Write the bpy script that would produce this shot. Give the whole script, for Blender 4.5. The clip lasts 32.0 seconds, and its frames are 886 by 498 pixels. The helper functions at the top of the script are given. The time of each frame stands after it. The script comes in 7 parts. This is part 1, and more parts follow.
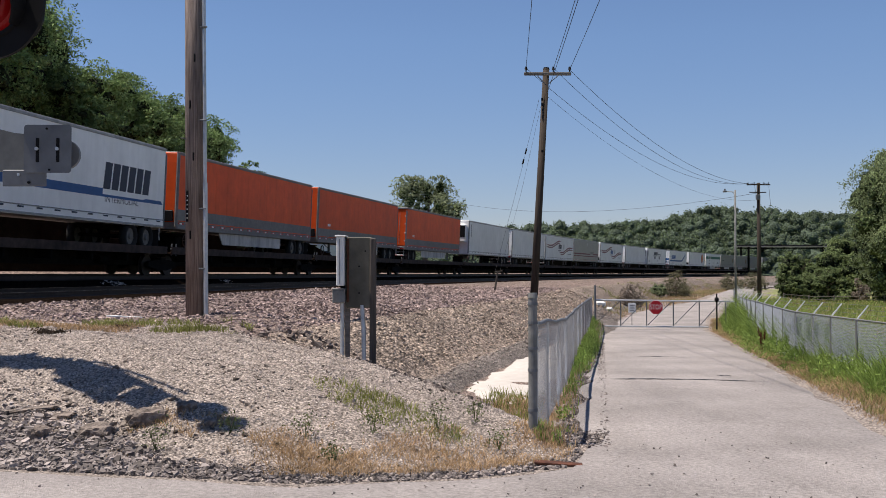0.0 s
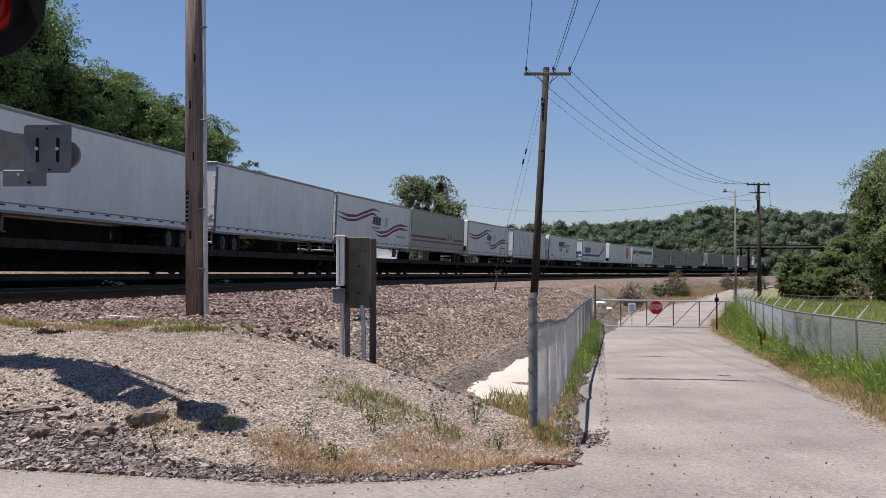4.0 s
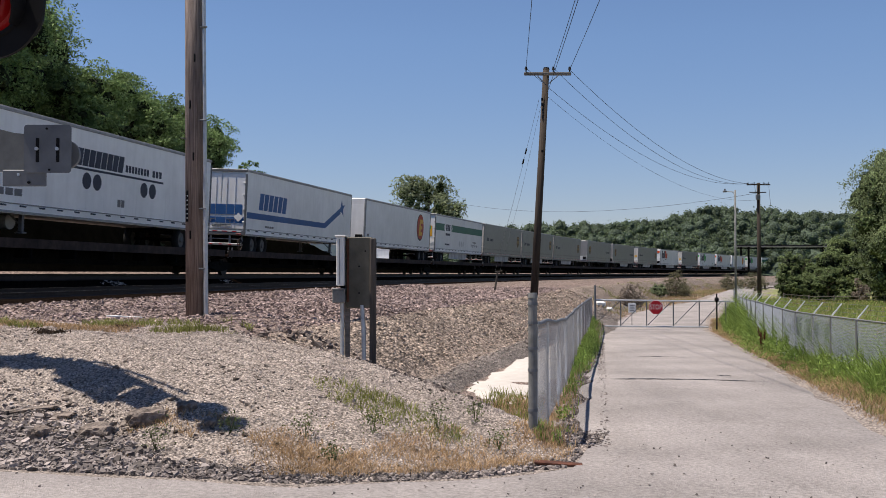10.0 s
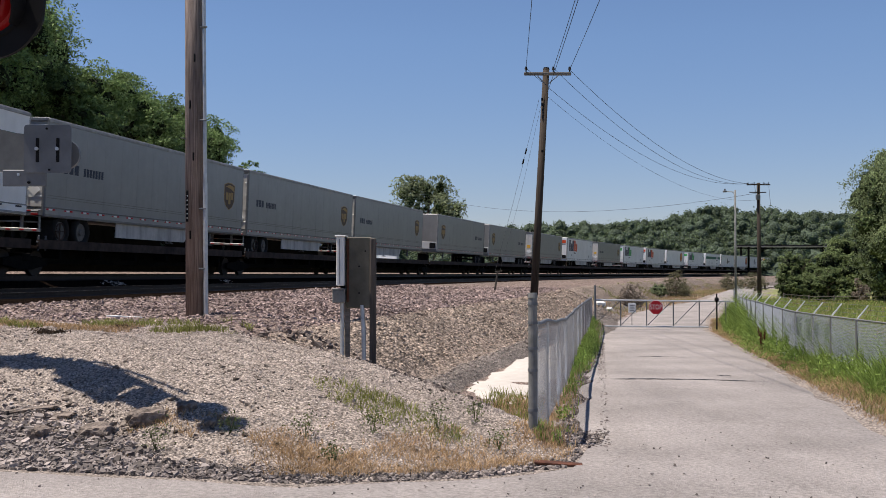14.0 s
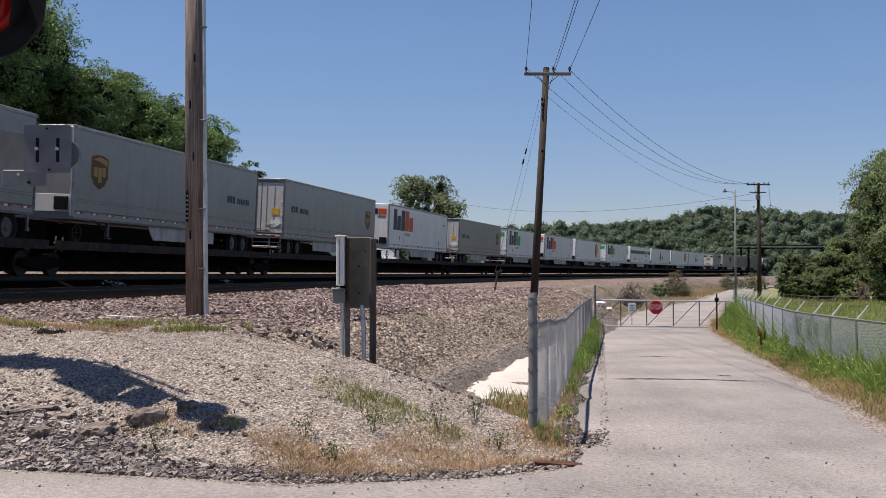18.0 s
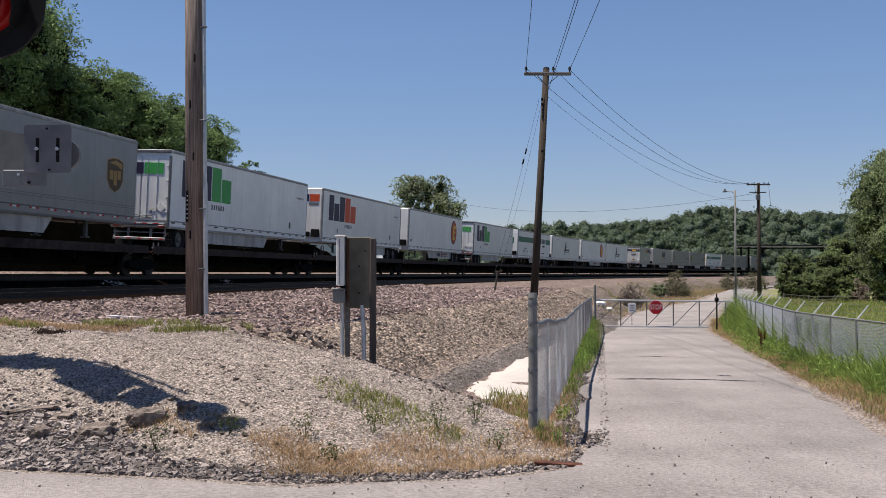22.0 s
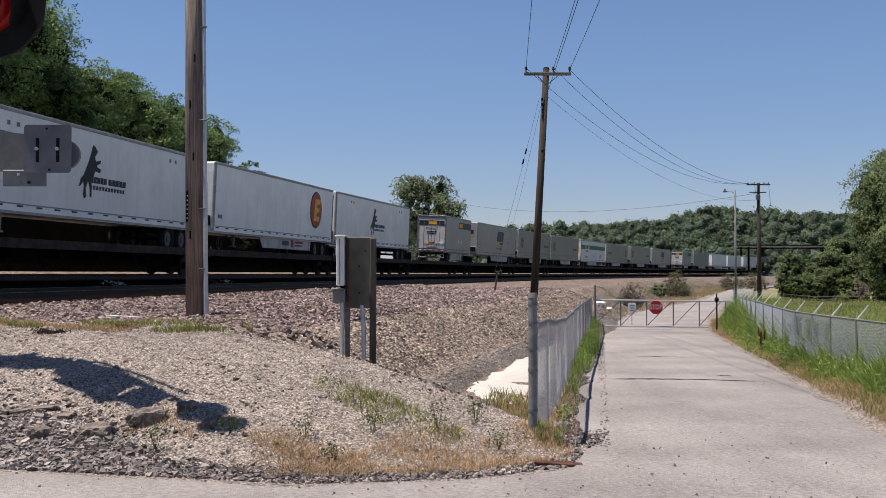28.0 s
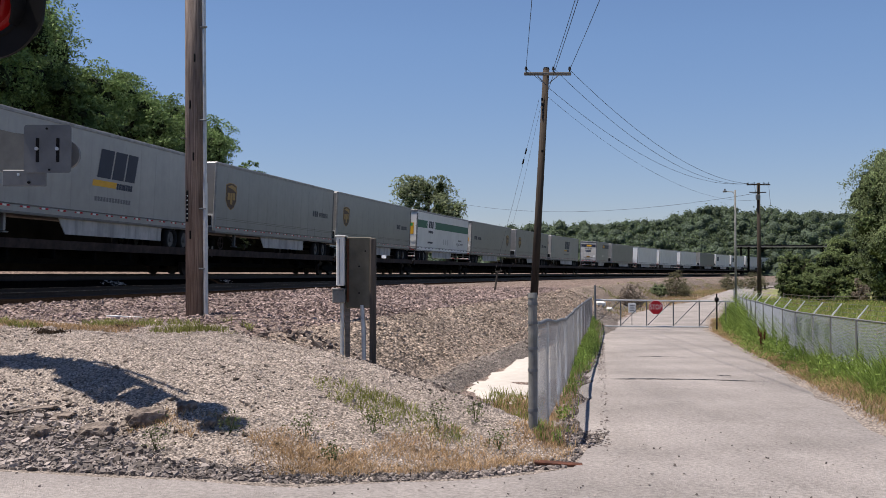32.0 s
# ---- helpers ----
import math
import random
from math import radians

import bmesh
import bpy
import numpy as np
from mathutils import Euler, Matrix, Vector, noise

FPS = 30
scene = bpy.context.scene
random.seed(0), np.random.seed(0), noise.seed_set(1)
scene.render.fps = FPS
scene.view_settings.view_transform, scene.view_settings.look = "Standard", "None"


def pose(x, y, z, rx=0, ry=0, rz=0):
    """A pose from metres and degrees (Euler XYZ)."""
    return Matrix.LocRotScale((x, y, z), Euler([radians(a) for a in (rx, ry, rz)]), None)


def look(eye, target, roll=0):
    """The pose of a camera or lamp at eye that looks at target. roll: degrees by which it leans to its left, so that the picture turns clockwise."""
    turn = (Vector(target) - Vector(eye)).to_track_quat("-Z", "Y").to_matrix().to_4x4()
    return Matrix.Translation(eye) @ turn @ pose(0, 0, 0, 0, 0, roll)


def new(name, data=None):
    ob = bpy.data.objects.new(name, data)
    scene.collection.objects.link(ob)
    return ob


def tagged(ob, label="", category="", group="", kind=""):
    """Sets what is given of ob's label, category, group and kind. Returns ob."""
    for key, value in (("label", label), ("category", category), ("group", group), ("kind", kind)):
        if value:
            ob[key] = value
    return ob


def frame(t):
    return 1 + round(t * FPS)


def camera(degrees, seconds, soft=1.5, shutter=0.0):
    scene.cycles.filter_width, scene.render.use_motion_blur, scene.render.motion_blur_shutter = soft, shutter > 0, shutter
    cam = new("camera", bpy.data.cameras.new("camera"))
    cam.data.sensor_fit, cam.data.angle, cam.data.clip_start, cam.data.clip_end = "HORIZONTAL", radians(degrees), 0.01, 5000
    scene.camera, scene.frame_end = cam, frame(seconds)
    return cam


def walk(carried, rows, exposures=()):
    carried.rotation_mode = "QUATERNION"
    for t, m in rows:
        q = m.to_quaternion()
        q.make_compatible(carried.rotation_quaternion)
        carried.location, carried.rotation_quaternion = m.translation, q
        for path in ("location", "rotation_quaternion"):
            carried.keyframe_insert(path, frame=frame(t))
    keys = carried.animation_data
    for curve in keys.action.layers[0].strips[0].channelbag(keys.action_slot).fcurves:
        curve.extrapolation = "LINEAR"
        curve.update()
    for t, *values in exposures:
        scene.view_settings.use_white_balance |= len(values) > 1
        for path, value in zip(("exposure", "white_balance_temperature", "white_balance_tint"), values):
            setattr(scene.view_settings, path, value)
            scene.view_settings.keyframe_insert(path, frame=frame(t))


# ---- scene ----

# ---------------------------------------------------------------- camera
E = 1.65                                   # eye height above the near road
cam = camera(46.25, 32.0, soft=0.5, shutter=0.1)
EYE = pose(0, 0, E, 91.38, 0, 0)
walk(cam, [(0.0, EYE), (32.0, EYE)])

# ---------------------------------------------------------------- light
SUN_AZ, SUN_EL = radians(-95), radians(67.5)
world = bpy.data.worlds.new("sky_world")
scene.world = world
world.use_nodes = True
wn = world.node_tree
sky = wn.nodes.new("ShaderNodeTexSky")
sky.sky_type = "NISHITA"
sky.sun_disc = False
sky.sun_elevation, sky.sun_rotation = SUN_EL, SUN_AZ
sky.air_density, sky.dust_density, sky.ozone_density = 1.0, 0.0, 4.5
tint = wn.nodes.new("ShaderNodeVectorMath")
tint.operation = "MULTIPLY"
tint.inputs[1].default_value = (1.02, 1.035, 1.12)
wn.links.new(sky.outputs[0], tint.inputs[0])
# colour ramp over elevation, multiplied in to dim the low sky all round the horizon
ray = wn.nodes.new("ShaderNodeTexCoord")
up = wn.nodes.new("ShaderNodeSeparateXYZ")
low_sky = wn.nodes.new("ShaderNodeValToRGB")
low_sky.color_ramp.elements[0].position, low_sky.color_ramp.elements[1].position = 0.0, 0.22
low_sky.color_ramp.elements[0].color, low_sky.color_ramp.elements[1].color = (0.8, 0.735, 0.79, 1), (0.99, 1.0, 1.0, 1)
dimmed_sky = wn.nodes.new("ShaderNodeVectorMath")
dimmed_sky.operation = "MULTIPLY"
wn.links.new(ray.outputs["Generated"], up.inputs[0])
wn.links.new(up.outputs["Z"], low_sky.inputs[0])
wn.links.new(tint.outputs[0], dimmed_sky.inputs[0])
wn.links.new(low_sky.outputs[0], dimmed_sky.inputs[1])
wn.links.new(dimmed_sky.outputs[0], wn.nodes["Background"].inputs[0])
wn.nodes["Background"].inputs[1].default_value = 0.0625
sun_vec = Vector((math.sin(SUN_AZ) * math.cos(SUN_EL), math.cos(SUN_AZ) * math.cos(SUN_EL), math.sin(SUN_EL)))
sun = new("sun", bpy.data.lights.new("sun", "SUN"))
sun.data.energy, sun.data.angle, sun.data.color = 4.75, radians(0.65), (1.0, 0.92, 0.8)
sun.matrix_world = look(sun_vec * 60, (0, 0, 0))
scene.view_settings.exposure = 0.6
scene.view_settings.use_white_balance = True
scene.view_settings.white_balance_temperature, scene.view_settings.white_balance_tint = 6500, 13


# ---------------------------------------------------------------- materials
def mat(name, c1, c2=None, scale=6.0, rough=0.8, metal=0.0, bump=0.0, bscale=None, big=0.25, bigscale=0.35, isl=0.0, obj=0.0, spec=0.2,
        stretch=(1, 1, 1), streak=0.0, cells=0.0, cellvar=0.45, joint=0.35, band=0.0):
    """Two-scale procedural paint, stone or leaf: grain between c1 and c2, large soft blotches, relief."""
    m = bpy.data.materials.new(name)
    m.use_nodes = True
    nt = m.node_tree
    n, l = nt.nodes, nt.links
    b = n["Principled BSDF"]
    b.inputs["Roughness"].default_value, b.inputs["Metallic"].default_value = rough, metal
    b.inputs["Specular IOR Level"].default_value = spec
    c2 = c2 or tuple(v * 0.8 for v in c1)
    tc = n.new("ShaderNodeTexCoord")
    mp = n.new("ShaderNodeMapping")
    mp.inputs["Scale"].default_value = stretch
    l.new(tc.outputs["Object"], mp.inputs["Vector"])
    n1 = n.new("ShaderNodeTexNoise")
    n1.inputs["Scale"].default_value, n1.inputs["Detail"].default_value = scale, 7
    n1.inputs["Roughness"].default_value = 0.65
    l.new(mp.outputs[0], n1.inputs["Vector"])
    r = n.new("ShaderNodeValToRGB")
    r.color_ramp.elements[0].position, r.color_ramp.elements[1].position = 0.32, 0.68
    r.color_ramp.elements[0].color, r.color_ramp.elements[1].color = (*c2, 1), (*c1, 1)
    l.new(n1.outputs["Fac"], r.inputs[0])
    out = r.outputs[0]

    def times(col, fac_out, lo, hi):
        mr = n.new("ShaderNodeMapRange")
        mr.inputs["To Min"].default_value, mr.inputs["To Max"].default_value = lo, hi
        l.new(fac_out, mr.inputs["Value"])
        mx = n.new("ShaderNodeVectorMath")
        mx.operation = "SCALE"
        l.new(col, mx.inputs[0])
        l.new(mr.outputs[0], mx.inputs["Scale"])
        return mx.outputs[0], mr

    if big:
        n2 = n.new("ShaderNodeTexNoise")
        n2.inputs["Scale"].default_value, n2.inputs["Detail"].default_value = bigscale, 3
        l.new(tc.outputs["Object"], n2.inputs["Vector"])
        out, mr = times(out, n2.outputs["Fac"], 1 - big, 1 + big)
        mr.inputs["From Min"].default_value, mr.inputs["From Max"].default_value = 0.3, 0.7
    if band:
        mb_ = n.new("ShaderNodeMapping")
        mb_.inputs["Scale"].default_value, mb_.inputs["Rotation"].default_value = (1.3, 0.16, 1), (0, 0, radians(12))
        l.new(tc.outputs["Object"], mb_.inputs["Vector"])
        n4 = n.new("ShaderNodeTexNoise")
        n4.inputs["Scale"].default_value, n4.inputs["Detail"].default_value = 1.1, 6
        n4.inputs["Roughness"].default_value = 0.7
        l.new(mb_.outputs[0], n4.inputs["Vector"])
        out, mr = times(out, n4.outputs["Fac"], 1 - band, 1 + band)
        mr.inputs["From Min"].default_value, mr.inputs["From Max"].default_value = 0.35, 0.65
    if streak:
        ms = n.new("ShaderNodeMapping")
        ms.inputs["Scale"].default_value = (2.2, 2.2, 0.12)
        l.new(tc.outputs["Object"], ms.inputs["Vector"])
        n3 = n.new("ShaderNodeTexNoise")
        n3.inputs["Scale"].default_value, n3.inputs["Detail"].default_value = 2.0, 5
        l.new(ms.outputs[0], n3.inputs["Vector"])
        out, mr = times(out, n3.outputs["Fac"], 1 - streak, 1.0)
        mr.inputs["From Min"].default_value, mr.inputs["From Max"].default_value = 0.35, 0.55
    if isl:
        g = n.new("ShaderNodeNewGeometry")
        out, _ = times(out, g.outputs["Random Per Island"], 1 - isl, 1 + isl)
    if obj:
        oi = n.new("ShaderNodeObjectInfo")
        out, _ = times(out, oi.outputs["Random"], 1 - obj, 1 + obj)
    if cells:
        vo = n.new("ShaderNodeTexVoronoi")
        vo.inputs["Scale"].default_value = cells
        l.new(tc.outputs["Object"], vo.inputs["Vector"])
        sc = n.new("ShaderNodeSeparateColor")
        l.new(vo.outputs["Color"], sc.inputs[0])
        out, _ = times(out, sc.outputs[0], 1 - cellvar, 1 + cellvar)
        # Each cell's colour darkens towards its edge, so gaps between pieces go dark.
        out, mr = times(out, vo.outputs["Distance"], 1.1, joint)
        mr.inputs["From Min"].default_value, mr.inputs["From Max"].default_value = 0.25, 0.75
        bc = n.new("ShaderNodeBump")
        bc.invert = True
        bc.inputs["Strength"].default_value, bc.inputs["Distance"].default_value = 1.0, 0.6 / cells
        l.new(vo.outputs["Distance"], bc.inputs["Height"])
        l.new(bc.outputs[0], b.inputs["Normal"])
    l.new(out, b.inputs["Base Color"])
    if bump and not cells:
        nb = n.new("ShaderNodeTexNoise")
        nb.inputs["Scale"].default_value, nb.inputs["Detail"].default_value = bscale or scale * 2, 5
        l.new(mp.outputs[0], nb.inputs["Vector"])
        bp = n.new("ShaderNodeBump")
        bp.inputs["Strength"].default_value, bp.inputs["Distance"].default_value = bump, 0.03
        l.new(nb.outputs["Fac"], bp.inputs["Height"])
        l.new(bp.outputs[0], b.inputs["Normal"])
    return m


def leafmat(name, c1, c2, big=0.3, glow=0.4, isl=0.4):
    m = mat(name, c1, c2, scale=0.35, rough=0.6, big=big, bigscale=0.12, isl=isl, spec=0.12)
    nt = m.node_tree
    b = nt.nodes["Principled BSDF"]
    tr = nt.nodes.new("ShaderNodeBsdfTranslucent")
    src = b.inputs["Base Color"].links[0].from_socket
    nt.links.new(src, tr.inputs[0])
    mx = nt.nodes.new("ShaderNodeMixShader")
    mx.inputs[0].default_value = glow
    nt.links.new(b.outputs[0], mx.inputs[1])
    nt.links.new(tr.outputs[0], mx.inputs[2])
    nt.links.new(mx.outputs[0], nt.nodes["Material Output"].inputs[0])
    return m


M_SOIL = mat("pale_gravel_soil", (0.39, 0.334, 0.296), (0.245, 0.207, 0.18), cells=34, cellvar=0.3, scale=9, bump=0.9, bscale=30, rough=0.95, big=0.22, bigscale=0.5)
M_FIELD = mat("field_grass", (0.225, 0.225, 0.09), (0.125, 0.145, 0.052), scale=1.5, rough=0.95, bump=0.8, bscale=9, big=0.3, bigscale=0.05)
M_ROAD = mat("pale_asphalt", (0.352, 0.322, 0.308), (0.185, 0.168, 0.162), scale=26, rough=0.92, bump=0.8, bscale=70, big=0.2, bigscale=0.45, band=0.09)
# Fines made near-black to take in the shade under and beside the train.
M_FINES = mat("shaded_track_fines", cells=19, c1=(0.017, 0.012, 0.0095), c2=(0.006, 0.0042, 0.0035), scale=14, rough=0.95, spec=0.0, bump=0.9, bscale=24, big=0.25, bigscale=0.7)
M_SAND = mat("white_silt", (0.49, 0.455, 0.42), (0.4, 0.37, 0.335), scale=5, rough=0.95, bump=0.4, big=0.1)
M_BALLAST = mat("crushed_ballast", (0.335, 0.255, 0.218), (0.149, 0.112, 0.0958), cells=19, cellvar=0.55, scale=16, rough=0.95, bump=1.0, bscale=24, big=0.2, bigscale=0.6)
M_STONE = mat("ballast_stones", (0.325, 0.252, 0.23), (0.16, 0.122, 0.112), scale=3, rough=0.95, big=0.25, isl=0.6)
M_STONE_P = mat("pale_stones", (0.468, 0.406, 0.362), (0.33, 0.281, 0.248), scale=3, rough=0.95, big=0.2, isl=0.4)
M_SIDING = mat("pale_blue_siding", (0.5, 0.54, 0.58), (0.43, 0.465, 0.5), scale=3, rough=0.7, big=0.1, stretch=(0.3, 0.3, 8))
M_ROOF = mat("blue_metal_roof", (0.1, 0.17, 0.33), (0.075, 0.13, 0.26), scale=3, rough=0.5, big=0.12)
M_STONE_M = mat("mixed_stones", (0.332, 0.282, 0.245), (0.133, 0.11, 0.0938), scale=3, rough=0.95, big=0.15, isl=0.7)
M_STONE_D = mat("grey_rubble", (0.262, 0.228, 0.214), (0.1, 0.087, 0.081), scale=3, rough=0.95, big=0.15, isl=0.6)
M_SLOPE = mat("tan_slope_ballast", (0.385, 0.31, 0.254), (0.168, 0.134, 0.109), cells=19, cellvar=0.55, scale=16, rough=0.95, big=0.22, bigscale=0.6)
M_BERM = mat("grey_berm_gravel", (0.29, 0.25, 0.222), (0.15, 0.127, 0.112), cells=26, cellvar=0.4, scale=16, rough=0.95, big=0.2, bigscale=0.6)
M_STONE_B = mat("grey_berm_stones", (0.33, 0.285, 0.255), (0.17, 0.145, 0.13), scale=3, rough=0.95, big=0.15, isl=0.5)
M_STONE_S = mat("tan_slope_stones", (0.425, 0.34, 0.278), (0.24, 0.19, 0.156), scale=3, rough=0.95, big=0.15, isl=0.6)
M_SILL = mat("worn_brown_sill", (0.066, 0.043, 0.034), (0.022, 0.016, 0.013), scale=3, rough=0.8, big=0.35, bigscale=0.8)
M_ROCK = mat("broken_slab", (0.26, 0.215, 0.185), (0.085, 0.07, 0.062), scale=14, rough=0.95, bump=1.0, bscale=30, big=0.3, bigscale=5)
M_STONE_C = mat("brown_chunks", (0.19, 0.157, 0.14), (0.085, 0.07, 0.063), scale=6, rough=0.95, big=0.2, isl=0.5)
M_RAIL = mat("rail_steel", (0.06, 0.043, 0.034), (0.035, 0.025, 0.02), scale=8, rough=0.55, metal=0.5, big=0.1)
M_RAILTOP = mat("polished_rail_head", (0.13, 0.12, 0.115), (0.07, 0.065, 0.06), scale=8, rough=0.45, metal=0.8, big=0.0)
M_TIE = mat("creosoted_tie", (0.028, 0.022, 0.018), (0.012, 0.01, 0.009), scale=6, rough=0.95, bump=0.5, obj=0.3, spec=0.02)
M_POLE = mat("weathered_pole_wood", (0.37, 0.302, 0.268), (0.1, 0.073, 0.064), scale=9, rough=0.9, bump=1.0, stretch=(6, 6, 0.12), big=0.35, bigscale=0.6)
M_POLE2 = mat("dark_pole_wood", (0.06, 0.048, 0.0396), (0.03, 0.024, 0.0198), scale=7, rough=0.9, bump=0.6, stretch=(3, 3, 0.12), big=0.2)
M_ARM = mat("weathered_arm_wood", (0.2, 0.18, 0.165), (0.1, 0.09, 0.08), scale=7, rough=0.9, stretch=(0.2, 3, 3))
M_GALV = mat("galvanised_steel", (0.52, 0.54, 0.56), (0.4, 0.415, 0.43), scale=9, rough=0.5, metal=0.6, big=0.1)
M_GALVD = mat("dull_zinc_plate", (0.15, 0.158, 0.172), (0.11, 0.117, 0.128), scale=11, rough=0.6, metal=0.15, big=0.12, bigscale=3)
M_MESH = mat("zinc_mesh_wire", (0.36, 0.385, 0.425), (0.27, 0.29, 0.32), scale=9, rough=0.5, metal=0.2, big=0.1)
M_WIRE = mat("black_cable", (0.03, 0.03, 0.032), rough=0.6, big=0)
M_BLACK = mat("black_enamel", (0.012, 0.012, 0.013), (0.008, 0.008, 0.009), rough=0.55, big=0.1, spec=0.08)
M_RUBBER = mat("tyre_rubber", (0.022, 0.022, 0.022), (0.014, 0.014, 0.014), scale=10, rough=0.85, big=0.1)
M_RIM = mat("white_steel_rim", (0.15, 0.145, 0.138), (0.08, 0.077, 0.07), scale=8, rough=0.55, big=0.15)
# Chassis and railcar darkened beyond their grime for the shade under the trailers.
M_UNDER = mat("grimy_shaded_chassis", (0.012, 0.011, 0.01), (0.005, 0.005, 0.005), scale=5, rough=0.9, big=0.3, spec=0.04)
M_DECK = mat("rusty_shaded_railcar", (0.036, 0.022, 0.017), (0.012, 0.009, 0.008), scale=4, rough=0.85, big=0.3, spec=0.05)
M_WHEEL = mat("dark_wheel_steel", (0.05, 0.042, 0.038), (0.03, 0.026, 0.024), rough=0.6, metal=0.4, big=0.2)
M_RED = mat("sign_red", (0.5, 0.022, 0.028), (0.42, 0.018, 0.024), rough=0.45, big=0.1)
M_WHITE = mat("sign_white", (0.78, 0.78, 0.76), (0.7, 0.7, 0.68), rough=0.5, big=0.08)
M_CONC = mat("olive_grey_panel", (0.125, 0.118, 0.095), (0.085, 0.08, 0.066), scale=6, rough=0.6, big=0.2, bigscale=1.5, streak=0.25)
M_CAB = mat("light_grey_cabinet", (0.68, 0.69, 0.68), (0.58, 0.59, 0.58), scale=6, rough=0.5, big=0.1, bigscale=2)
M_RUST = mat("rusted_steel", (0.13, 0.052, 0.032), (0.05, 0.024, 0.018), scale=14, rough=0.85, big=0.4, bigscale=3)
M_TIMBER = mat("grey_timber_post", (0.096, 0.084, 0.075), (0.048, 0.042, 0.0372), scale=7, rough=0.9, bump=0.5, stretch=(3, 3, 0.15))
M_LEAF = leafmat("leaf_green", (0.29, 0.4, 0.15), (0.115, 0.185, 0.07), 0.45, 0.4)
# Darker copy of leaf_green: the bluff trees' shade is in the colour.
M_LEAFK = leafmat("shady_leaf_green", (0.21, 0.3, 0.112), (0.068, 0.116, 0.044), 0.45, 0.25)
M_LEAFB = leafmat("dense_bush_green", (0.195, 0.245, 0.105), (0.09, 0.125, 0.052), 0.4, 0.35)
M_OLIVE = leafmat("olive_scrub_leaf", (0.21, 0.2, 0.12), (0.12, 0.115, 0.07))
# Near-black leaf colour that carries the shade below the bluff.
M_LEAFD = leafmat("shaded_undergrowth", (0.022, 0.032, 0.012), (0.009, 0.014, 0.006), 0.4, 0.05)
M_LEAF2 = leafmat("leaf_yellow_green", (0.28, 0.32, 0.185), (0.14, 0.175, 0.1))
M_LEAF2B = leafmat("cottonwood_leaf", (0.215, 0.26, 0.135), (0.1, 0.135, 0.07))
M_LEAFFAR = leafmat("leaf_far_woods", (0.115, 0.155, 0.078), (0.064, 0.088, 0.052), 0.4, 0.35, 0.16)
# Shade within the far trees, lightened for haze, put into the colour.
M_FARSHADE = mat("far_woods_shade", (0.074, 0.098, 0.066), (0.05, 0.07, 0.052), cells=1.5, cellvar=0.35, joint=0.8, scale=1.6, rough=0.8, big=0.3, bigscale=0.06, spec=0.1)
# Crown filling darker than the leaves: inner shade put into the colour.
M_CORE = mat("crown_shade_mass", (0.05, 0.067, 0.031), (0.017, 0.025, 0.012), cells=5, cellvar=0.6, scale=3, rough=0.8, big=0.3, spec=0.1)
M_CORE2 = mat("pale_crown_shade_mass", (0.122, 0.157, 0.0653), (0.0435, 0.0653, 0.0261), cells=4, cellvar=0.6, scale=3, rough=0.8, big=0.3, spec=0.1)
M_POST = mat("grey_zinc_post", (0.2, 0.203, 0.198), (0.13, 0.133, 0.13), scale=9, rough=0.6, metal=0.1, big=0.15, bigscale=2)
M_BARK = mat("grey_bark", (0.16, 0.13, 0.1), (0.08, 0.065, 0.05), scale=5, rough=0.95, bump=0.5)
M_GRASS = leafmat("fresh_grass", (0.25, 0.3, 0.09), (0.14, 0.185, 0.05))
M_DEAD = leafmat("dead_brown_leaf", (0.07, 0.05, 0.036), (0.03, 0.022, 0.016))
M_DOCK = leafmat("rusty_seed_heads", (0.16, 0.05, 0.03), (0.08, 0.025, 0.018))
M_WEED = leafmat("olive_weed", (0.131, 0.157, 0.0653), (0.0696, 0.087, 0.0348))
M_SCRUB = leafmat("sparse_scrub", (0.262, 0.282, 0.0885), (0.165, 0.172, 0.0535))
M_TWIG = leafmat("bare_twigs", (0.32, 0.27, 0.225), (0.19, 0.16, 0.135))
# Near-black ground colour that stands in for deep shade under the bluff's trees.
M_DEEPSHADE = mat("shade_black_floor", (0.011, 0.01, 0.007), (0.005, 0.005, 0.003), scale=2, rough=0.95, spec=0.0, bump=0.8, bscale=8)
M_STRAW = leafmat("dry_grass", (0.5, 0.355, 0.208), (0.32, 0.218, 0.125))
M_LUSH = leafmat("lush_verge_green", (0.27, 0.365, 0.09), (0.115, 0.185, 0.042), 0.35, 0.4, 0.5)
M_WHITE_T = mat("white_trailer_skin", (0.76, 0.765, 0.77), (0.7, 0.705, 0.71), scale=2.5, rough=0.3, big=0.1, bigscale=0.4, obj=0.06, streak=0.05, spec=0.8)
M_GREY_T = mat("grey_trailer_skin", (0.222, 0.22, 0.221), (0.188, 0.187, 0.189), scale=2.5, rough=0.3, big=0.1, bigscale=0.4, obj=0.08, streak=0.05, spec=0.8)
M_SILVER_T = mat("silver_trailer_skin", (0.31, 0.305, 0.3), (0.265, 0.261, 0.257), scale=2.5, rough=0.3, big=0.1, bigscale=0.4, obj=0.06, streak=0.06, spec=0.8)
M_ORANGE_T = mat("orange_trailer_skin", (0.72, 0.092, 0.014), (0.6, 0.074, 0.012), scale=2.5, rough=0.5, big=0.12, bigscale=0.5, obj=0.06, streak=0.05, spec=0.22)
M_ALU = mat("aluminium_rail", (0.33, 0.335, 0.34), (0.2, 0.203, 0.206), scale=3, rough=0.5, metal=0.3, big=0.12)
M_GREYRAIL = mat("dirty_grey_rail", (0.2, 0.19, 0.18), (0.14, 0.135, 0.13), scale=5, rough=0.6, big=0.15)
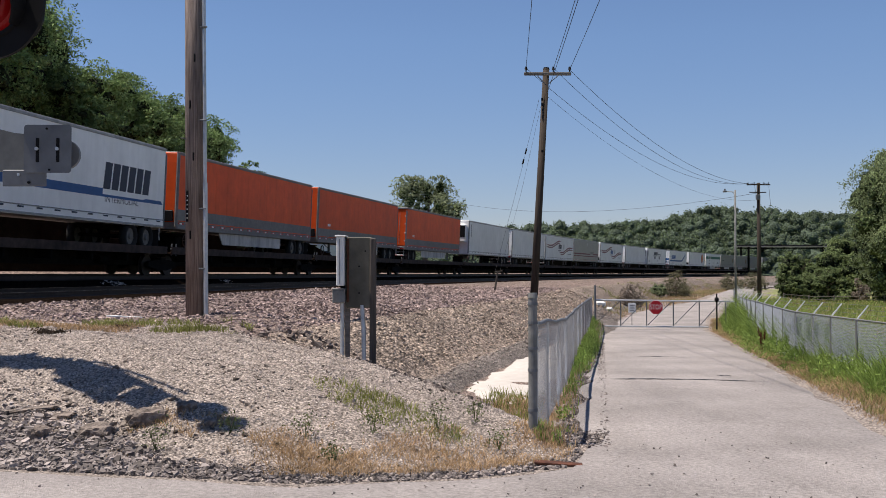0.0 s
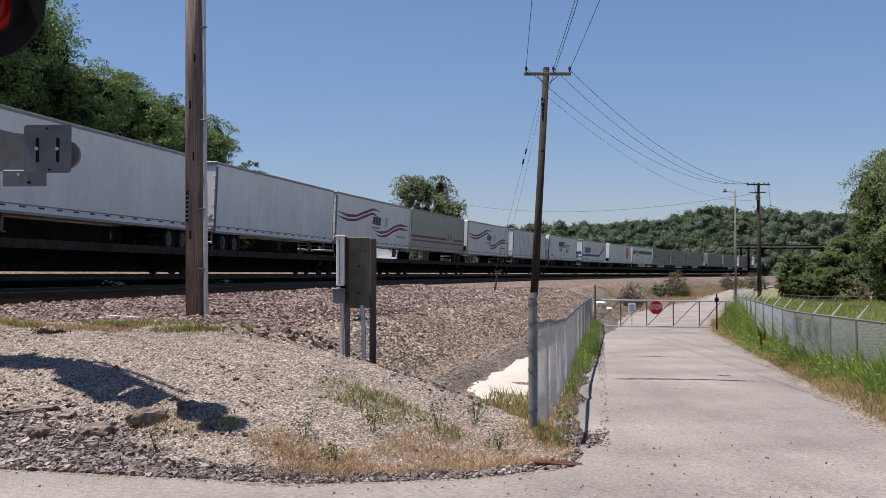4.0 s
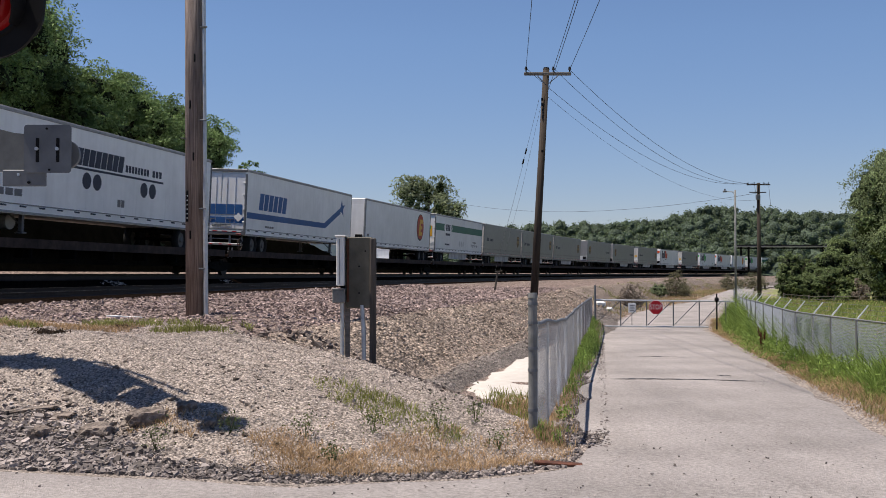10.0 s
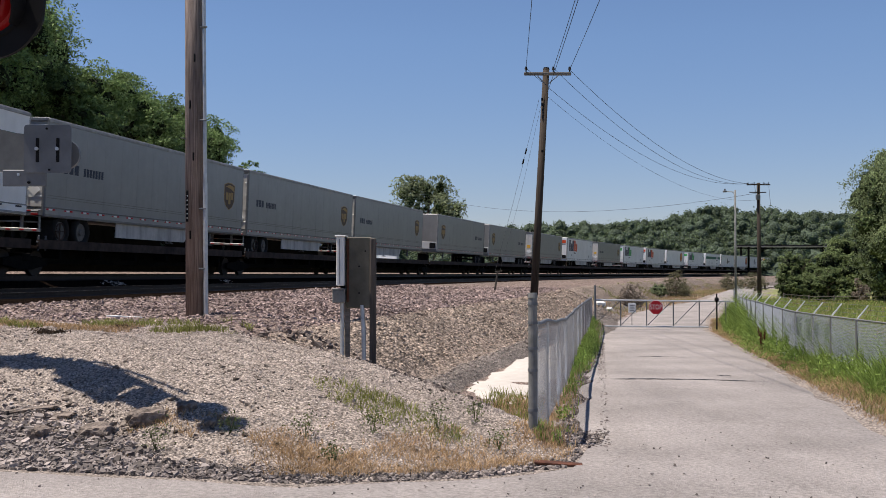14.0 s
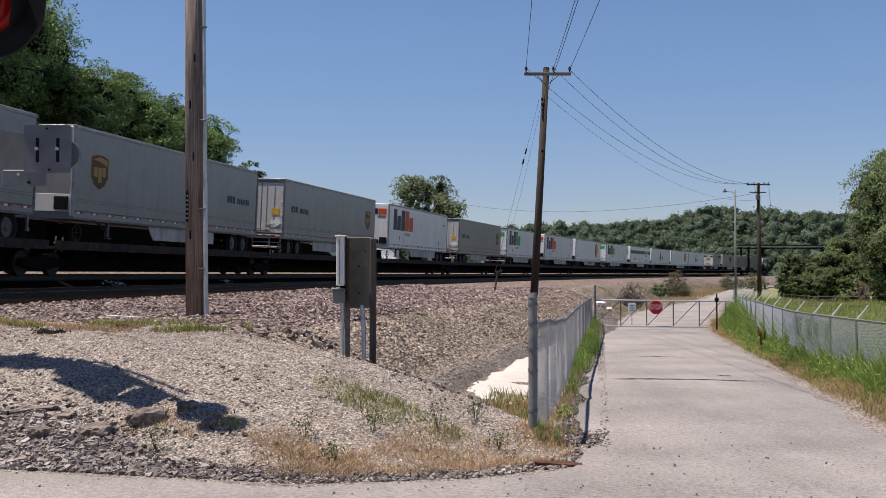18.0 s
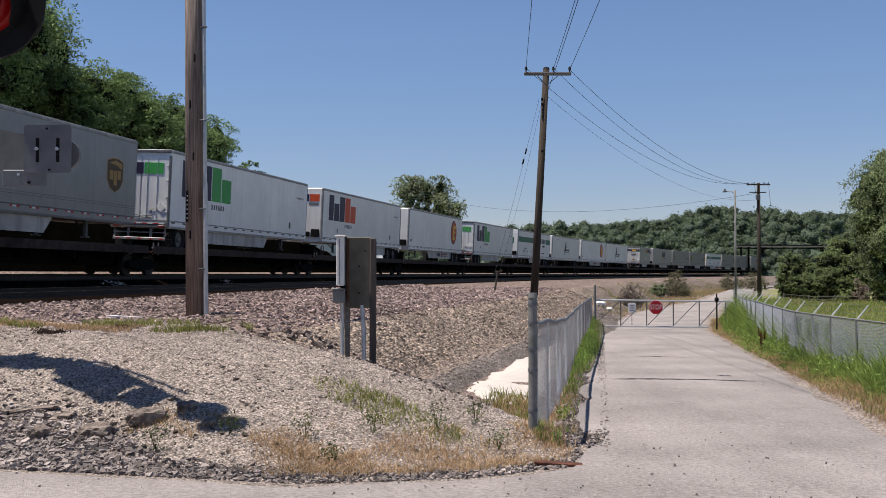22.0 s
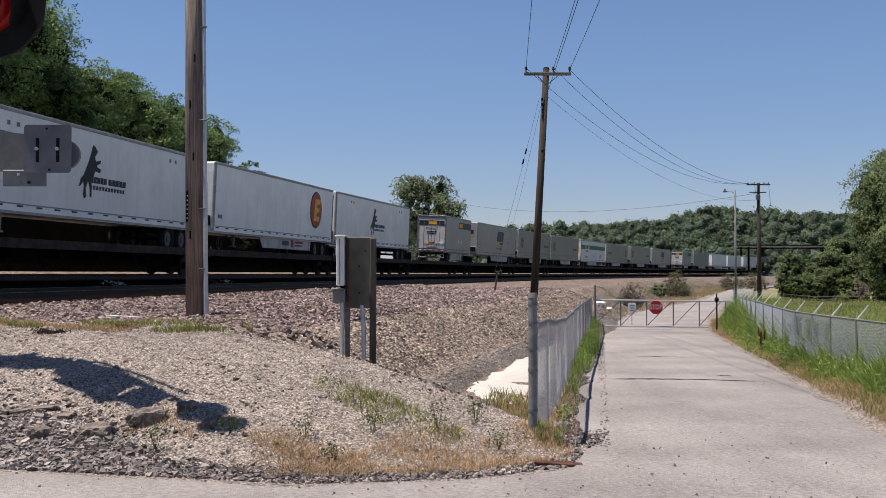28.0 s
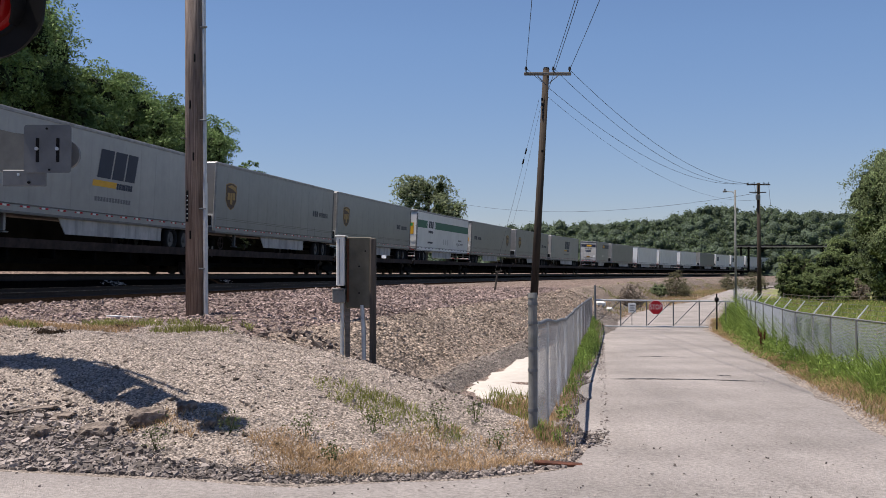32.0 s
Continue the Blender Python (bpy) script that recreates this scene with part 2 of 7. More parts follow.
M_SKIRT = mat("pale_side_skirt", (0.5, 0.49, 0.47), (0.38, 0.37, 0.35), scale=3, rough=0.6, big=0.15, streak=0.3)


def paint(name, c):
    return mat(name, c, tuple(v * 0.85 for v in c), scale=4, rough=0.45, big=0.1)


M_PURPLE, M_ORANGE, M_GREEN = paint("purple_vinyl", (0.03, 0.024, 0.06)), paint("red_orange_vinyl", (0.6, 0.085, 0.03)), paint("green_vinyl", (0.06, 0.35, 0.09))
M_DGREEN, M_BLUE, M_NAVY = paint("dark_green_band", (0.02, 0.13, 0.085)), paint("blue_vinyl", (0.03, 0.1, 0.27)), paint("dark_navy_vinyl", (0.03, 0.035, 0.06))
M_BROWN, M_GOLD, M_MAROON = paint("brown_vinyl", (0.085, 0.05, 0.028)), paint("gold_vinyl", (0.34, 0.215, 0.07)), paint("maroon_vinyl", (0.17, 0.025, 0.045))
M_OVAL, M_YEL, M_GREYV = paint("oval_red_vinyl", (0.42, 0.05, 0.025)), paint("yellow_vinyl", (0.72, 0.4, 0.04)), paint("faded_grey_vinyl", (0.16, 0.16, 0.17))
M_BLK = paint("black_vinyl", (0.02, 0.02, 0.022))
M_LENS = mat("red_signal_lens", (0.14, 0.008, 0.009), (0.1, 0.006, 0.007), rough=0.25, big=0.0)
M_LENS.node_tree.nodes["Principled BSDF"].inputs["Emission Color"].default_value = (0.6, 0.01, 0.012, 1)
M_LENS.node_tree.nodes["Principled BSDF"].inputs["Emission Strength"].default_value = 0.04


# ---------------------------------------------------------------- mesh tools
class MB:
    """Gathers corners and faces of one mesh."""

    def __init__(self):
        self.v, self.f = [], []

    def add(self, v, f):
        o = len(self.v)
        self.v += [tuple(p) for p in v]
        self.f += [tuple(o + i for i in q) for q in f]
        return self

    def box(self, c, s, b=0.0, m=None):
        """Box with centre c and size s, its edges chamfered by b."""
        hx, hy, hz = (k / 2 for k in s)
        b = min(b, hx * 0.8, hy * 0.8, hz * 0.8)
        pts, idx = [], {}
        for sx in (-1, 1):
            for sy in (-1, 1):
                for sz in (-1, 1):
                    if b <= 0:
                        idx[sx, sy, sz] = [len(pts)] * 3
                        pts.append((sx * hx, sy * hy, sz * hz))
                    else:
                        k = len(pts)
                        pts += [(sx * hx, sy * (hy - b), sz * (hz - b)), (sx * (hx - b), sy * hy, sz * (hz - b)), (sx * (hx - b), sy * (hy - b), sz * hz)]
                        idx[sx, sy, sz] = [k, k + 1, k + 2]
        fs = []
        ring = ((-1, -1), (1, -1), (1, 1), (-1, 1))
        for s1 in (-1, 1):
            q = [[idx[(s1, a, c_)][0] for a, c_ in ring], [idx[(a, s1, c_)][1] for a, c_ in ring], [idx[(a, c_, s1)][2] for a, c_ in ring]]
            for k, ff in enumerate(q):
                flip = (s1 < 0) ^ (k == 1)
                fs.append(ff[::-1] if flip else ff)
        if b > 0:
            for a in (-1, 1):
                for c_ in (-1, 1):
                    fs.append([idx[a, c_, -1][0], idx[a, c_, 1][0], idx[a, c_, 1][1], idx[a, c_, -1][1]])
                    fs.append([idx[a, -1, c_][0], idx[a, 1, c_][0], idx[a, 1, c_][2], idx[a, -1, c_][2]])
                    fs.append([idx[-1, a, c_][1], idx[1, a, c_][1], idx[1, a, c_][2], idx[-1, a, c_][2]])
            fs += [list(t) for t in idx.values()]
        m = m or Matrix.Identity(4)
        return self.add([m @ Vector((p[0] + c[0], p[1] + c[1], p[2] + c[2])) for p in pts], fs)

    def tube(self, p, q, r1, r2=None, n=10, cap=True):
        """Round bar from p to q, tapering from r1 to r2."""
        p, q = Vector(p), Vector(q)
        r2 = r1 if r2 is None else r2
        z = (q - p).normalized()
        x = z.cross(Vector((0, 0, 1)) if abs(z.z) < 0.9 else Vector((1, 0, 0))).normalized()
        y = z.cross(x)
        v, f = [], []
        for k in range(n):
            d = math.cos(2 * math.pi * k / n) * x + math.sin(2 * math.pi * k / n) * y
            v += [p + d * r1, q + d * r2]
        for k in range(n):
            j = (k + 1) % n
            f.append((2 * k, 2 * j, 2 * j + 1, 2 * k + 1))
        if cap:
            f += [tuple(2 * k for k in range(n))[::-1], tuple(2 * k + 1 for k in range(n))]
        return self.add(v, f)

    def path(self, pts, r, n=5):
        """One continuous round bar through the points."""
        pts = [Vector(p) for p in pts]
        v, f = [], []
        for k, p in enumerate(pts):
            z = (pts[min(k + 1, len(pts) - 1)] - pts[max(k - 1, 0)]).normalized()
            x = z.cross(Vector((0, 0, 1)) if abs(z.z) < 0.95 else Vector((1, 0, 0))).normalized()
            y = z.cross(x)
            v += [p + (math.cos(2 * math.pi * j / n) * x + math.sin(2 * math.pi * j / n) * y) * r for j in range(n)]
        for k in range(len(pts) - 1):
            for j in range(n):
                f.append((k * n + j, k * n + (j + 1) % n, (k + 1) * n + (j + 1) % n, (k + 1) * n + j))
        return self.add(v, f)

    def prism(self, outline, d0, d1, axis="x"):
        """Flat outline (pairs) pushed from d0 to d1 along an axis."""
        n = len(outline)
        place = {"x": lambda a, b, d: (d, a, b), "y": lambda a, b, d: (a, d, b), "z": lambda a, b, d: (a, b, d)}[axis]
        v = [place(a, b, d0) for a, b in outline] + [place(a, b, d1) for a, b in outline]
        f = [tuple(range(n))[::-1], tuple(range(n, 2 * n))] + [(k, (k + 1) % n, n + (k + 1) % n, n + k) for k in range(n)]
        return self.add(v, f)

    def mesh(self, name, material, smooth=False):
        me = bpy.data.meshes.new(name)
        me.from_pydata([tuple(p) for p in self.v], [], self.f)
        bm = bmesh.new()
        bm.from_mesh(me)
        bmesh.ops.recalc_face_normals(bm, faces=bm.faces)
        bm.to_mesh(me)
        bm.free()
        me.materials.append(material)
        if smooth:
            me.polygons.foreach_set("use_smooth", [True] * len(me.polygons))
        return me


def part(name, mb, material, parent=None, label="", smooth=False):
    ob = new(name, mb.mesh(name, material, smooth) if isinstance(mb, MB) else mb)
    ob.parent = parent
    if label:
        ob["label"] = label
    return ob


def fast_mesh(name, v, f, material, smooth=False):
    """Mesh from arrays of corners and of faces with equal corner counts."""
    me = bpy.data.meshes.new(name)
    v, f = np.asarray(v, np.float32), np.asarray(f, np.int32)
    me.vertices.add(len(v))
    me.vertices.foreach_set("co", v.ravel())
    me.loops.add(f.size)
    me.loops.foreach_set("vertex_index", f.ravel())
    me.polygons.add(len(f))
    me.polygons.foreach_set("loop_start", np.arange(0, f.size, f.shape[1], dtype=np.int32))
    me.polygons.foreach_set("use_smooth", np.full(len(f), bool(smooth)))
    me.update(calc_edges=True)
    me.validate()
    me.materials.append(material)
    return me


def sstep(a, b, x):
    t = np.clip((np.asarray(x, float) - a) / (b - a), 0, 1)
    return t * t * (3 - 2 * t)


def wobble(x, y, s, seed=0.0):
    """Cheap smooth noise, about -1 to 1."""
    return (np.sin(x * s * 1.0 + 1.7 * np.sin(y * s * 0.8 + seed) + seed) + np.sin(y * s * 1.13 + 1.9 * np.sin(x * s * 0.7 + 2 * seed) + 1.3 * seed)
            + 0.6 * np.sin((x + y) * s * 2.1 + seed * 3)) / 2.6


# ---------------------------------------------------------------- railway line
# centre line of the far track, by distance s along it; heading from +y towards +x
DS = 0.5
S_ALL = np.arange(-660, 940, DS)


def heading(s):
    s = np.asarray(s, float)
    c = np.clip(s, -60, 200)
    h = 0.18985 + 1.52661e-3 * c - 1.42711e-6 * c * c
    return h + np.clip(s - 200, 0, 400) * 0.00062


def _line():
    h = heading(S_ALL)
    x = np.concatenate([[0], np.cumsum((np.sin(h[1:]) + np.sin(h[:-1])) / 2 * DS)])
    y = np.concatenate([[0], np.cumsum((np.cos(h[1:]) + np.cos(h[:-1])) / 2 * DS)])
    i0 = int(round(660 / DS))
    x0, y0 = -11.986 - 1.42 * math.cos(0.18985), 37.912 + 1.42 * math.sin(0.18985)
    return x - x[i0] + x0, y - y[i0] + y0


LX, LY = _line()
GAP = 4.5                                 # between the two tracks


def on_line(s, q=0.0):
    """Point at s along the far track, q metres to its right (the road's side)."""
    h = heading(s)
    return np.interp(s, S_ALL, LX) + q * np.cos(h), np.interp(s, S_ALL, LY) - q * np.sin(h)


def to_line(x, y):
    """s and q of points, q counted from the near track's centre."""
    x, y = np.ravel(x), np.ravel(y)
    s, q = np.empty(len(x)), np.empty(len(x))
    lx, ly, ls = LX[::4], LY[::4], S_ALL[::4]
    hs = heading(ls)
    for k in range(0, len(x), 8000):
        xx, yy = x[k:k + 8000, None], y[k:k + 8000, None]
        i = np.argmin((xx - lx) ** 2 + (yy - ly) ** 2, axis=1)
        dx, dy = xx[:, 0] - lx[i], yy[:, 0] - ly[i]
        s[k:k + 8000] = ls[i] + dx * np.sin(hs[i]) + dy * np.cos(hs[i])
        q[k:k + 8000] = dx * np.cos(hs[i]) - dy * np.sin(hs[i]) - GAP
    return s, q


# ---------------------------------------------------------------- ground
def road_z(y):
    return E - 1.70 - 0.0195 * (np.clip(y, -30, 46) - 5)


def fence_x(y):
    return np.interp(y, [11.0, 46, 120], [0.96, 6.6, 30])


def crest_z(x):
    return E + np.interp(x, [-3.5, -2.5, -1.35, -0.24, 0.46, 1.05, 1.6], [-0.8, -0.86, -1.03, -1.31, -1.54, -1.8, -1.95])


def crest_y(x):
    return np.interp(x, [-7, -2, 1.05, 3], [15.0, 13.4, 12.3, 12.0])


def foot_y(x):
    return np.interp(x, [-9, -4.2, -1.2, 0.2, 1.15, 1.6], [10.6, 9.75, 8.95, 9.2, 9.8, 11.2])


def ground_z(x, y):
    x, y = np.asarray(x, float), np.asarray(y, float)
    r = road_z(y)
    ft, cy, cz = foot_y(x), crest_y(x), crest_z(x)
    front = r + (cz - r) * sstep(0, 1, (y - ft) / (cy - ft)) ** 0.85
    back_r = np.maximum(E - 2.08, cz - 0.62 * (y - cy))
    w = sstep(-3.4, -1.0, x)
    back = (E - 0.8) * (1 - w) + back_r * w
    mound = np.where(y < cy, front, back)
    mound = np.where(y < ft, r, mound)
    mound = mound + 0.035 * wobble(x, y, 2.3) * sstep(0.2, 1.2, y - ft) + 0.012 * wobble(x, y, 9, 2) * (y > ft)
    mound = mound + 0.16 * np.exp(-((x - 0.9) / 0.4) ** 2 - ((y - 11.2) / 0.6) ** 2)
    side = sstep(-0.15, 0.75, x - np.interp(y, [5, 11.0, 46, 66, 100, 170, 220], [1.2, 1.02, 6.4, 10.8, 23.6, 45.6, 64]))
    left = np.where(y > 45, E - 2.56, mound)
    z = left * (1 - side) + r * side
    # behind the railway the land lies a little higher; to the right of the road it dips
    s, q = to_line(x, y)
    s, q = s.reshape(x.shape), q.reshape(x.shape)
    bluff = np.interp(-q, [11, 13, 20, 40, 90], [0, 1.2, 5.0, 11.0, 14.0]) * sstep(70, 42, s)
    z = np.where(q < -11, E - 1.2 + bluff + 0.2 * wobble(x, y, 0.1), z)
    dip = sstep(5.5, 9.0, x - np.interp(y, [5, 46, 120], [3.6, 9.0, 34])) * (y > 2)
    return z - 0.25 * dip


def spaced(lo, a, b, hi, step, grow):
    """Grid lines: even steps from a to b, widening outwards to lo and hi."""
    mid = list(np.arange(a, b + 1e-6, step))
    out, d = [b], step
    while out[-1] < hi:
        d *= grow
        out.append(out[-1] + d)
    low, d = [a], step
    while low[-1] > lo:
        d *= grow
        low.append(low[-1] - d)
    return np.array(low[:0:-1] + mid + out[1:])


def build_ground():
    xs, ys = spaced(-2600, -9, 12, 2600, 0.14, 1.09), spaced(-2600, 6, 24, 2600, 0.14, 1.09)
    gx, gy = np.meshgrid(xs, ys)
    gz = ground_z(gx, gy)
    nx, ny = len(xs), len(ys)
    i = np.arange(nx * ny).reshape(ny, nx)
    f = np.stack([i[:-1, :-1], i[:-1, 1:], i[1:, 1:], i[1:, :-1]], -1).reshape(-1, 4)
    me = fast_mesh("ground", np.stack([gx, gy, gz], -1).reshape(-1, 3), f, M_SOIL, True)
    me.materials.append(M_FIELD)
    cx, cy = (gx[:-1, :-1] + gx[1:, 1:]) / 2, (gy[:-1, :-1] + gy[1:, 1:]) / 2
    right = cx - np.interp(cy, [5, 46, 120], [5.0, 12.2, 40])
    edge_l, edge_r = road_edges(cy)
    beside = (cx > edge_l - 14) & (cx < edge_r + 1.5) & (cy > 40) & (cy < 235)
    field = ((right > 0) | (cy > 60) | (cy < -5) | (np.abs(cx) > 30)) & ~beside
    me.materials.append(M_BALLAST)
    _, q = to_line(cx, cy)
    stony = (q.reshape(cx.shape) < 14.4) & (cy > crest_y(cx) + 0.3) & (cx < fence_x(cy)) & (cy < 240) & (q.reshape(cx.shape) > -14)
    me.materials.append(M_DEEPSHADE)
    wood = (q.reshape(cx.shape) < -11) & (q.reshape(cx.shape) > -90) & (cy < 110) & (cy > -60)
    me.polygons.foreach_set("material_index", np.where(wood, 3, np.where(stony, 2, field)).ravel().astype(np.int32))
    tagged(new("ground", me), "pale gravelly soil and rough grass beside the railway", "ground", kind="structure")


def ribbon(name, rows, material, label, category, smooth=True):
    """Sheet from rows of points, all rows equally long."""
    a = np.array(rows, float)
    n, k = a.shape[:2]
    i = np.arange(n * k).reshape(n, k)
    f = np.stack([i[:-1, :-1], i[:-1, 1:], i[1:, 1:], i[1:, :-1]], -1).reshape(-1, 4)
    return tagged(new(name, fast_mesh(name, a.reshape(-1, 3), f, material, smooth)), label, category, kind="structure")


def road_edges(y):
    l = np.interp(y, [9, 11.4, 13.5, 20, 46, 66, 100, 170, 220], [1.35, 1.62, 1.75, 2.7, 7.0, 12.0, 25.0, 47.0, 66.0])
    r = np.interp(y, [5, 11.9, 17, 25, 46, 66, 100, 170, 220], [3.4, 5.1, 6.1, 7.7, 11.7, 17.0, 29.5, 51.0, 71.0])
    return l, r


def build_road():
    rows = []
    for y in np.concatenate([[10.1, 10.5], np.arange(10.6, 46, 0.4), np.arange(46, 220, 3.0)]):
        l, r = road_edges(y)
        l, r = l + 0.12 * wobble(0, y, 2.1) + 0.05 * wobble(2, y, 7.3), r + 0.1 * wobble(3, y, 1.7)
        rows.append([(l + (r - l) * t, y, road_z(y) + 0.014 + 0.03 * math.sin(math.pi * t) * min(1, (y - 10.2) / 4) - (0.06 if t in (0, 1) or y < 10.3 else 0)) for t in (0, 0.03, 0.25, 0.5, 0.75, 0.97, 1)])
    ribbon("road", rows, M_ROAD, "pale worn asphalt service road with patches", "road")
    # the public road in front, from which the service road leaves
    rows = []
    for x in np.arange(-30, 40, 0.4):
        f = foot_y(x) if x < 1.3 else 11.4 - 0.1 * max(0, x - 5.0)
        f = f - 0.12 + 0.1 * wobble(x, 1, 1.9)
        edge = -0.03 if x < 1.3 or x > 4.8 else 0.006
        rows.append([(x, y, road_z(y) + dz) for y, dz in ((-14, 0.02), (2, 0.02), (7, 0.02), (f - 0.25, 0.016), (f, edge))])
    ribbon("road", rows, M_ROAD, "pale dusty asphalt road by the crossing", "road")


# embankment profile: q from the near track's centre, height below the eye
BED = ((-26, -1.4), (-11.5, -1.25), (-9.9, -0.6), (-8.9, 0.1), (-8.1, 0.1), (-6.8, -0.22), (-3.0, -0.24), (-2.5, -0.46), (-1.7, -0.6), (1.7, -0.6), (2.4, -0.66),
       (3.2, -0.76), (5.2, -0.82), (9.6, -0.87), (10.3, -0.97), (10.7, -1.12), (11.4, -1.55), (11.85, -1.83), (12.0, -1.87), (12.15, -1.85), (12.35, -1.93), (12.5, -2.08), (13.2, -2.4), (14.1, -2.9))


def bed_q(s, q):
    """The shoulder widens a little away from the crossing: q as on the profile."""
    return q - np.interp(s, [-25, -15, 3, 15, 40], [-0.4, 0, 1.17, 1.2, 0]) * sstep(5.0, 9.5, q)


def bed_z(s, q):
    return E + np.interp(bed_q(s, q), [b[0] for b in BED], [b[1] for b in BED])


def bed_sink(s, q):
    """Where the line meets the crossing the slope runs out under the mound."""
    x, y = on_line(s, np.asarray(q, float) + GAP)
    return sstep(1.3, -0.2, y - crest_y(x)) * sstep(2.5, 4.5, q) * 2.0


def bed_relief(s, q, x, y):
    """Unevenness of the ballast, with rain rills down the slope."""
    k = bed_q(s, q)
    rill = 0.11 * np.sin(5.2 * s + 1.6 * np.sin(0.9 * s) + 1.5 * q) * (0.7 + 0.5 * np.sin(0.7 * s)) + 0.08 * wobble(x, y, 0.9, 4)
    return 0.03 * wobble(x, y, 3.1) * (q > 2.6) + rill * sstep(9.9, 10.7, k) * sstep(12.0, 11.4, k)


def build_bed():
    qs = np.concatenate([[-26, -18, -11.5, -9.6], np.arange(-8.7, 9.6, 0.3), np.arange(9.6, 15.4, 0.15)])
    rows, cover = [], []
    for s in np.concatenate([np.arange(-110, -30, 3), np.arange(-30, 60, 0.2), np.arange(60, 340, 2.0), np.arange(340, 680, 10)]):
        x, y = on_line(s, qs + GAP)
        d = bed_relief(s, qs, x, y)
        rows.append(np.stack([x, y, bed_z(s, qs) + d - bed_sink(s, qs)], -1))
        kq = bed_q(s, qs[:-1])
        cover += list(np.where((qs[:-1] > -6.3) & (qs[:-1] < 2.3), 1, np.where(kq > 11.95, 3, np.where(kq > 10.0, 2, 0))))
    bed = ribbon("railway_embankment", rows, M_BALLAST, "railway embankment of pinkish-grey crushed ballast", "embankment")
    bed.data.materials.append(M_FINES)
    bed.data.materials.append(M_SLOPE)
    bed.data.materials.append(M_BERM)
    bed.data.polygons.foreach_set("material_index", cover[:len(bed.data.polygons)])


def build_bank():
    """Steep near-black bank added behind the railway, as deep shade at the foot of the wooded bluff."""
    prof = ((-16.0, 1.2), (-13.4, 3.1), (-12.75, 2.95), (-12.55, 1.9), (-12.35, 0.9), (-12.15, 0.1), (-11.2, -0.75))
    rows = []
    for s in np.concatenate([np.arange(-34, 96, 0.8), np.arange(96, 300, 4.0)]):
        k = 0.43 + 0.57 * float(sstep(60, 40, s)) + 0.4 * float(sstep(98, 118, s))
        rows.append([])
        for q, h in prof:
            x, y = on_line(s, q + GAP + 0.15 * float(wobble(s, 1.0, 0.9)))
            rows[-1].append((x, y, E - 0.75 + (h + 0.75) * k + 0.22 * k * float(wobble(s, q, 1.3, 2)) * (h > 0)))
    ribbon("earth_bank", rows, M_DEEPSHADE, "near-black bank standing in for deep shade behind the railway", "bank", False)


RAIL_PROFILE = ((-0.075, -0.16), (0.075, -0.16), (0.02, -0.12), (0.02, -0.04), (0.036, -0.03), (0.036, 0.0), (-0.036, 0.0), (-0.036, -0.03), (-0.02, -0.04), (-0.02, -0.12))
CANT = radians(2.5)


def build_track(q0, ztop, tie_near):
    root = tagged(new("railway_track"), "steel rails on dark timber ties in ballast", "railway track", "parallel tracks", "structure")
    for side in (-0.7525, 0.7525):
        v, f, n = [], [], len(RAIL_PROFILE)
        ss = np.concatenate([np.arange(-110, 60, 1.0), np.arange(60, 660, 4.0)])
        for s in ss:
            for a, b in RAIL_PROFILE:
                x, y = on_line(s, q0 + side + a)
                v.append((x, y, ztop - side * math.tan(CANT) + b))
        for k in range(len(ss) - 1):
            for j in range(n):
                a, b = k * n + j, k * n + (j + 1) % n
                f.append((a, b, b + n, a + n))
        me = fast_mesh("rail", v, f, M_RAIL)
        me.materials.append(M_RAILTOP)
        top = [1 if (k % n) == 5 else 0 for k in range(len(f))]
        me.polygons.foreach_set("material_index", top)
        part("rail", me, M_RAIL, root, "worn steel rail with polished head")
    tie = MB().box((0, 0, -0.1), (2.6, 0.23, 0.18), 0.015).mesh("tie", M_TIE)
    far = []
    for k, s in enumerate(np.arange(-24, 320, 0.55)):
        x, y = on_line(s, q0)
        m = pose(x, y, ztop - 0.15, 0, 0, -math.degrees(heading(s))) @ pose(0, 0, 0, 0, math.degrees(CANT), 0)
        if s < tie_near:
            ob = part("tie", tie, M_TIE, root)
            ob.matrix_local = m
        else:
            far.append(m)
    mb = MB()
    for m in far:
        mb.box((0, 0, -0.1), (2.6, 0.23, 0.18), 0, m)
    tagged(part("ties", mb, M_TIE, root, "dark timber ties"), kind="stuff")


build_ground()
build_road()
build_bed()
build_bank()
build_track(0.0, E - 0.03, 10)
build_track(GAP, E - 0.42, 50)

# ---------------------------------------------------------------- train: trailers on flat cars
HALF = 1.295                              # half a trailer's width
Z0, Z1 = 1.95, 5.15                        # underside and roof of a trailer above the rail


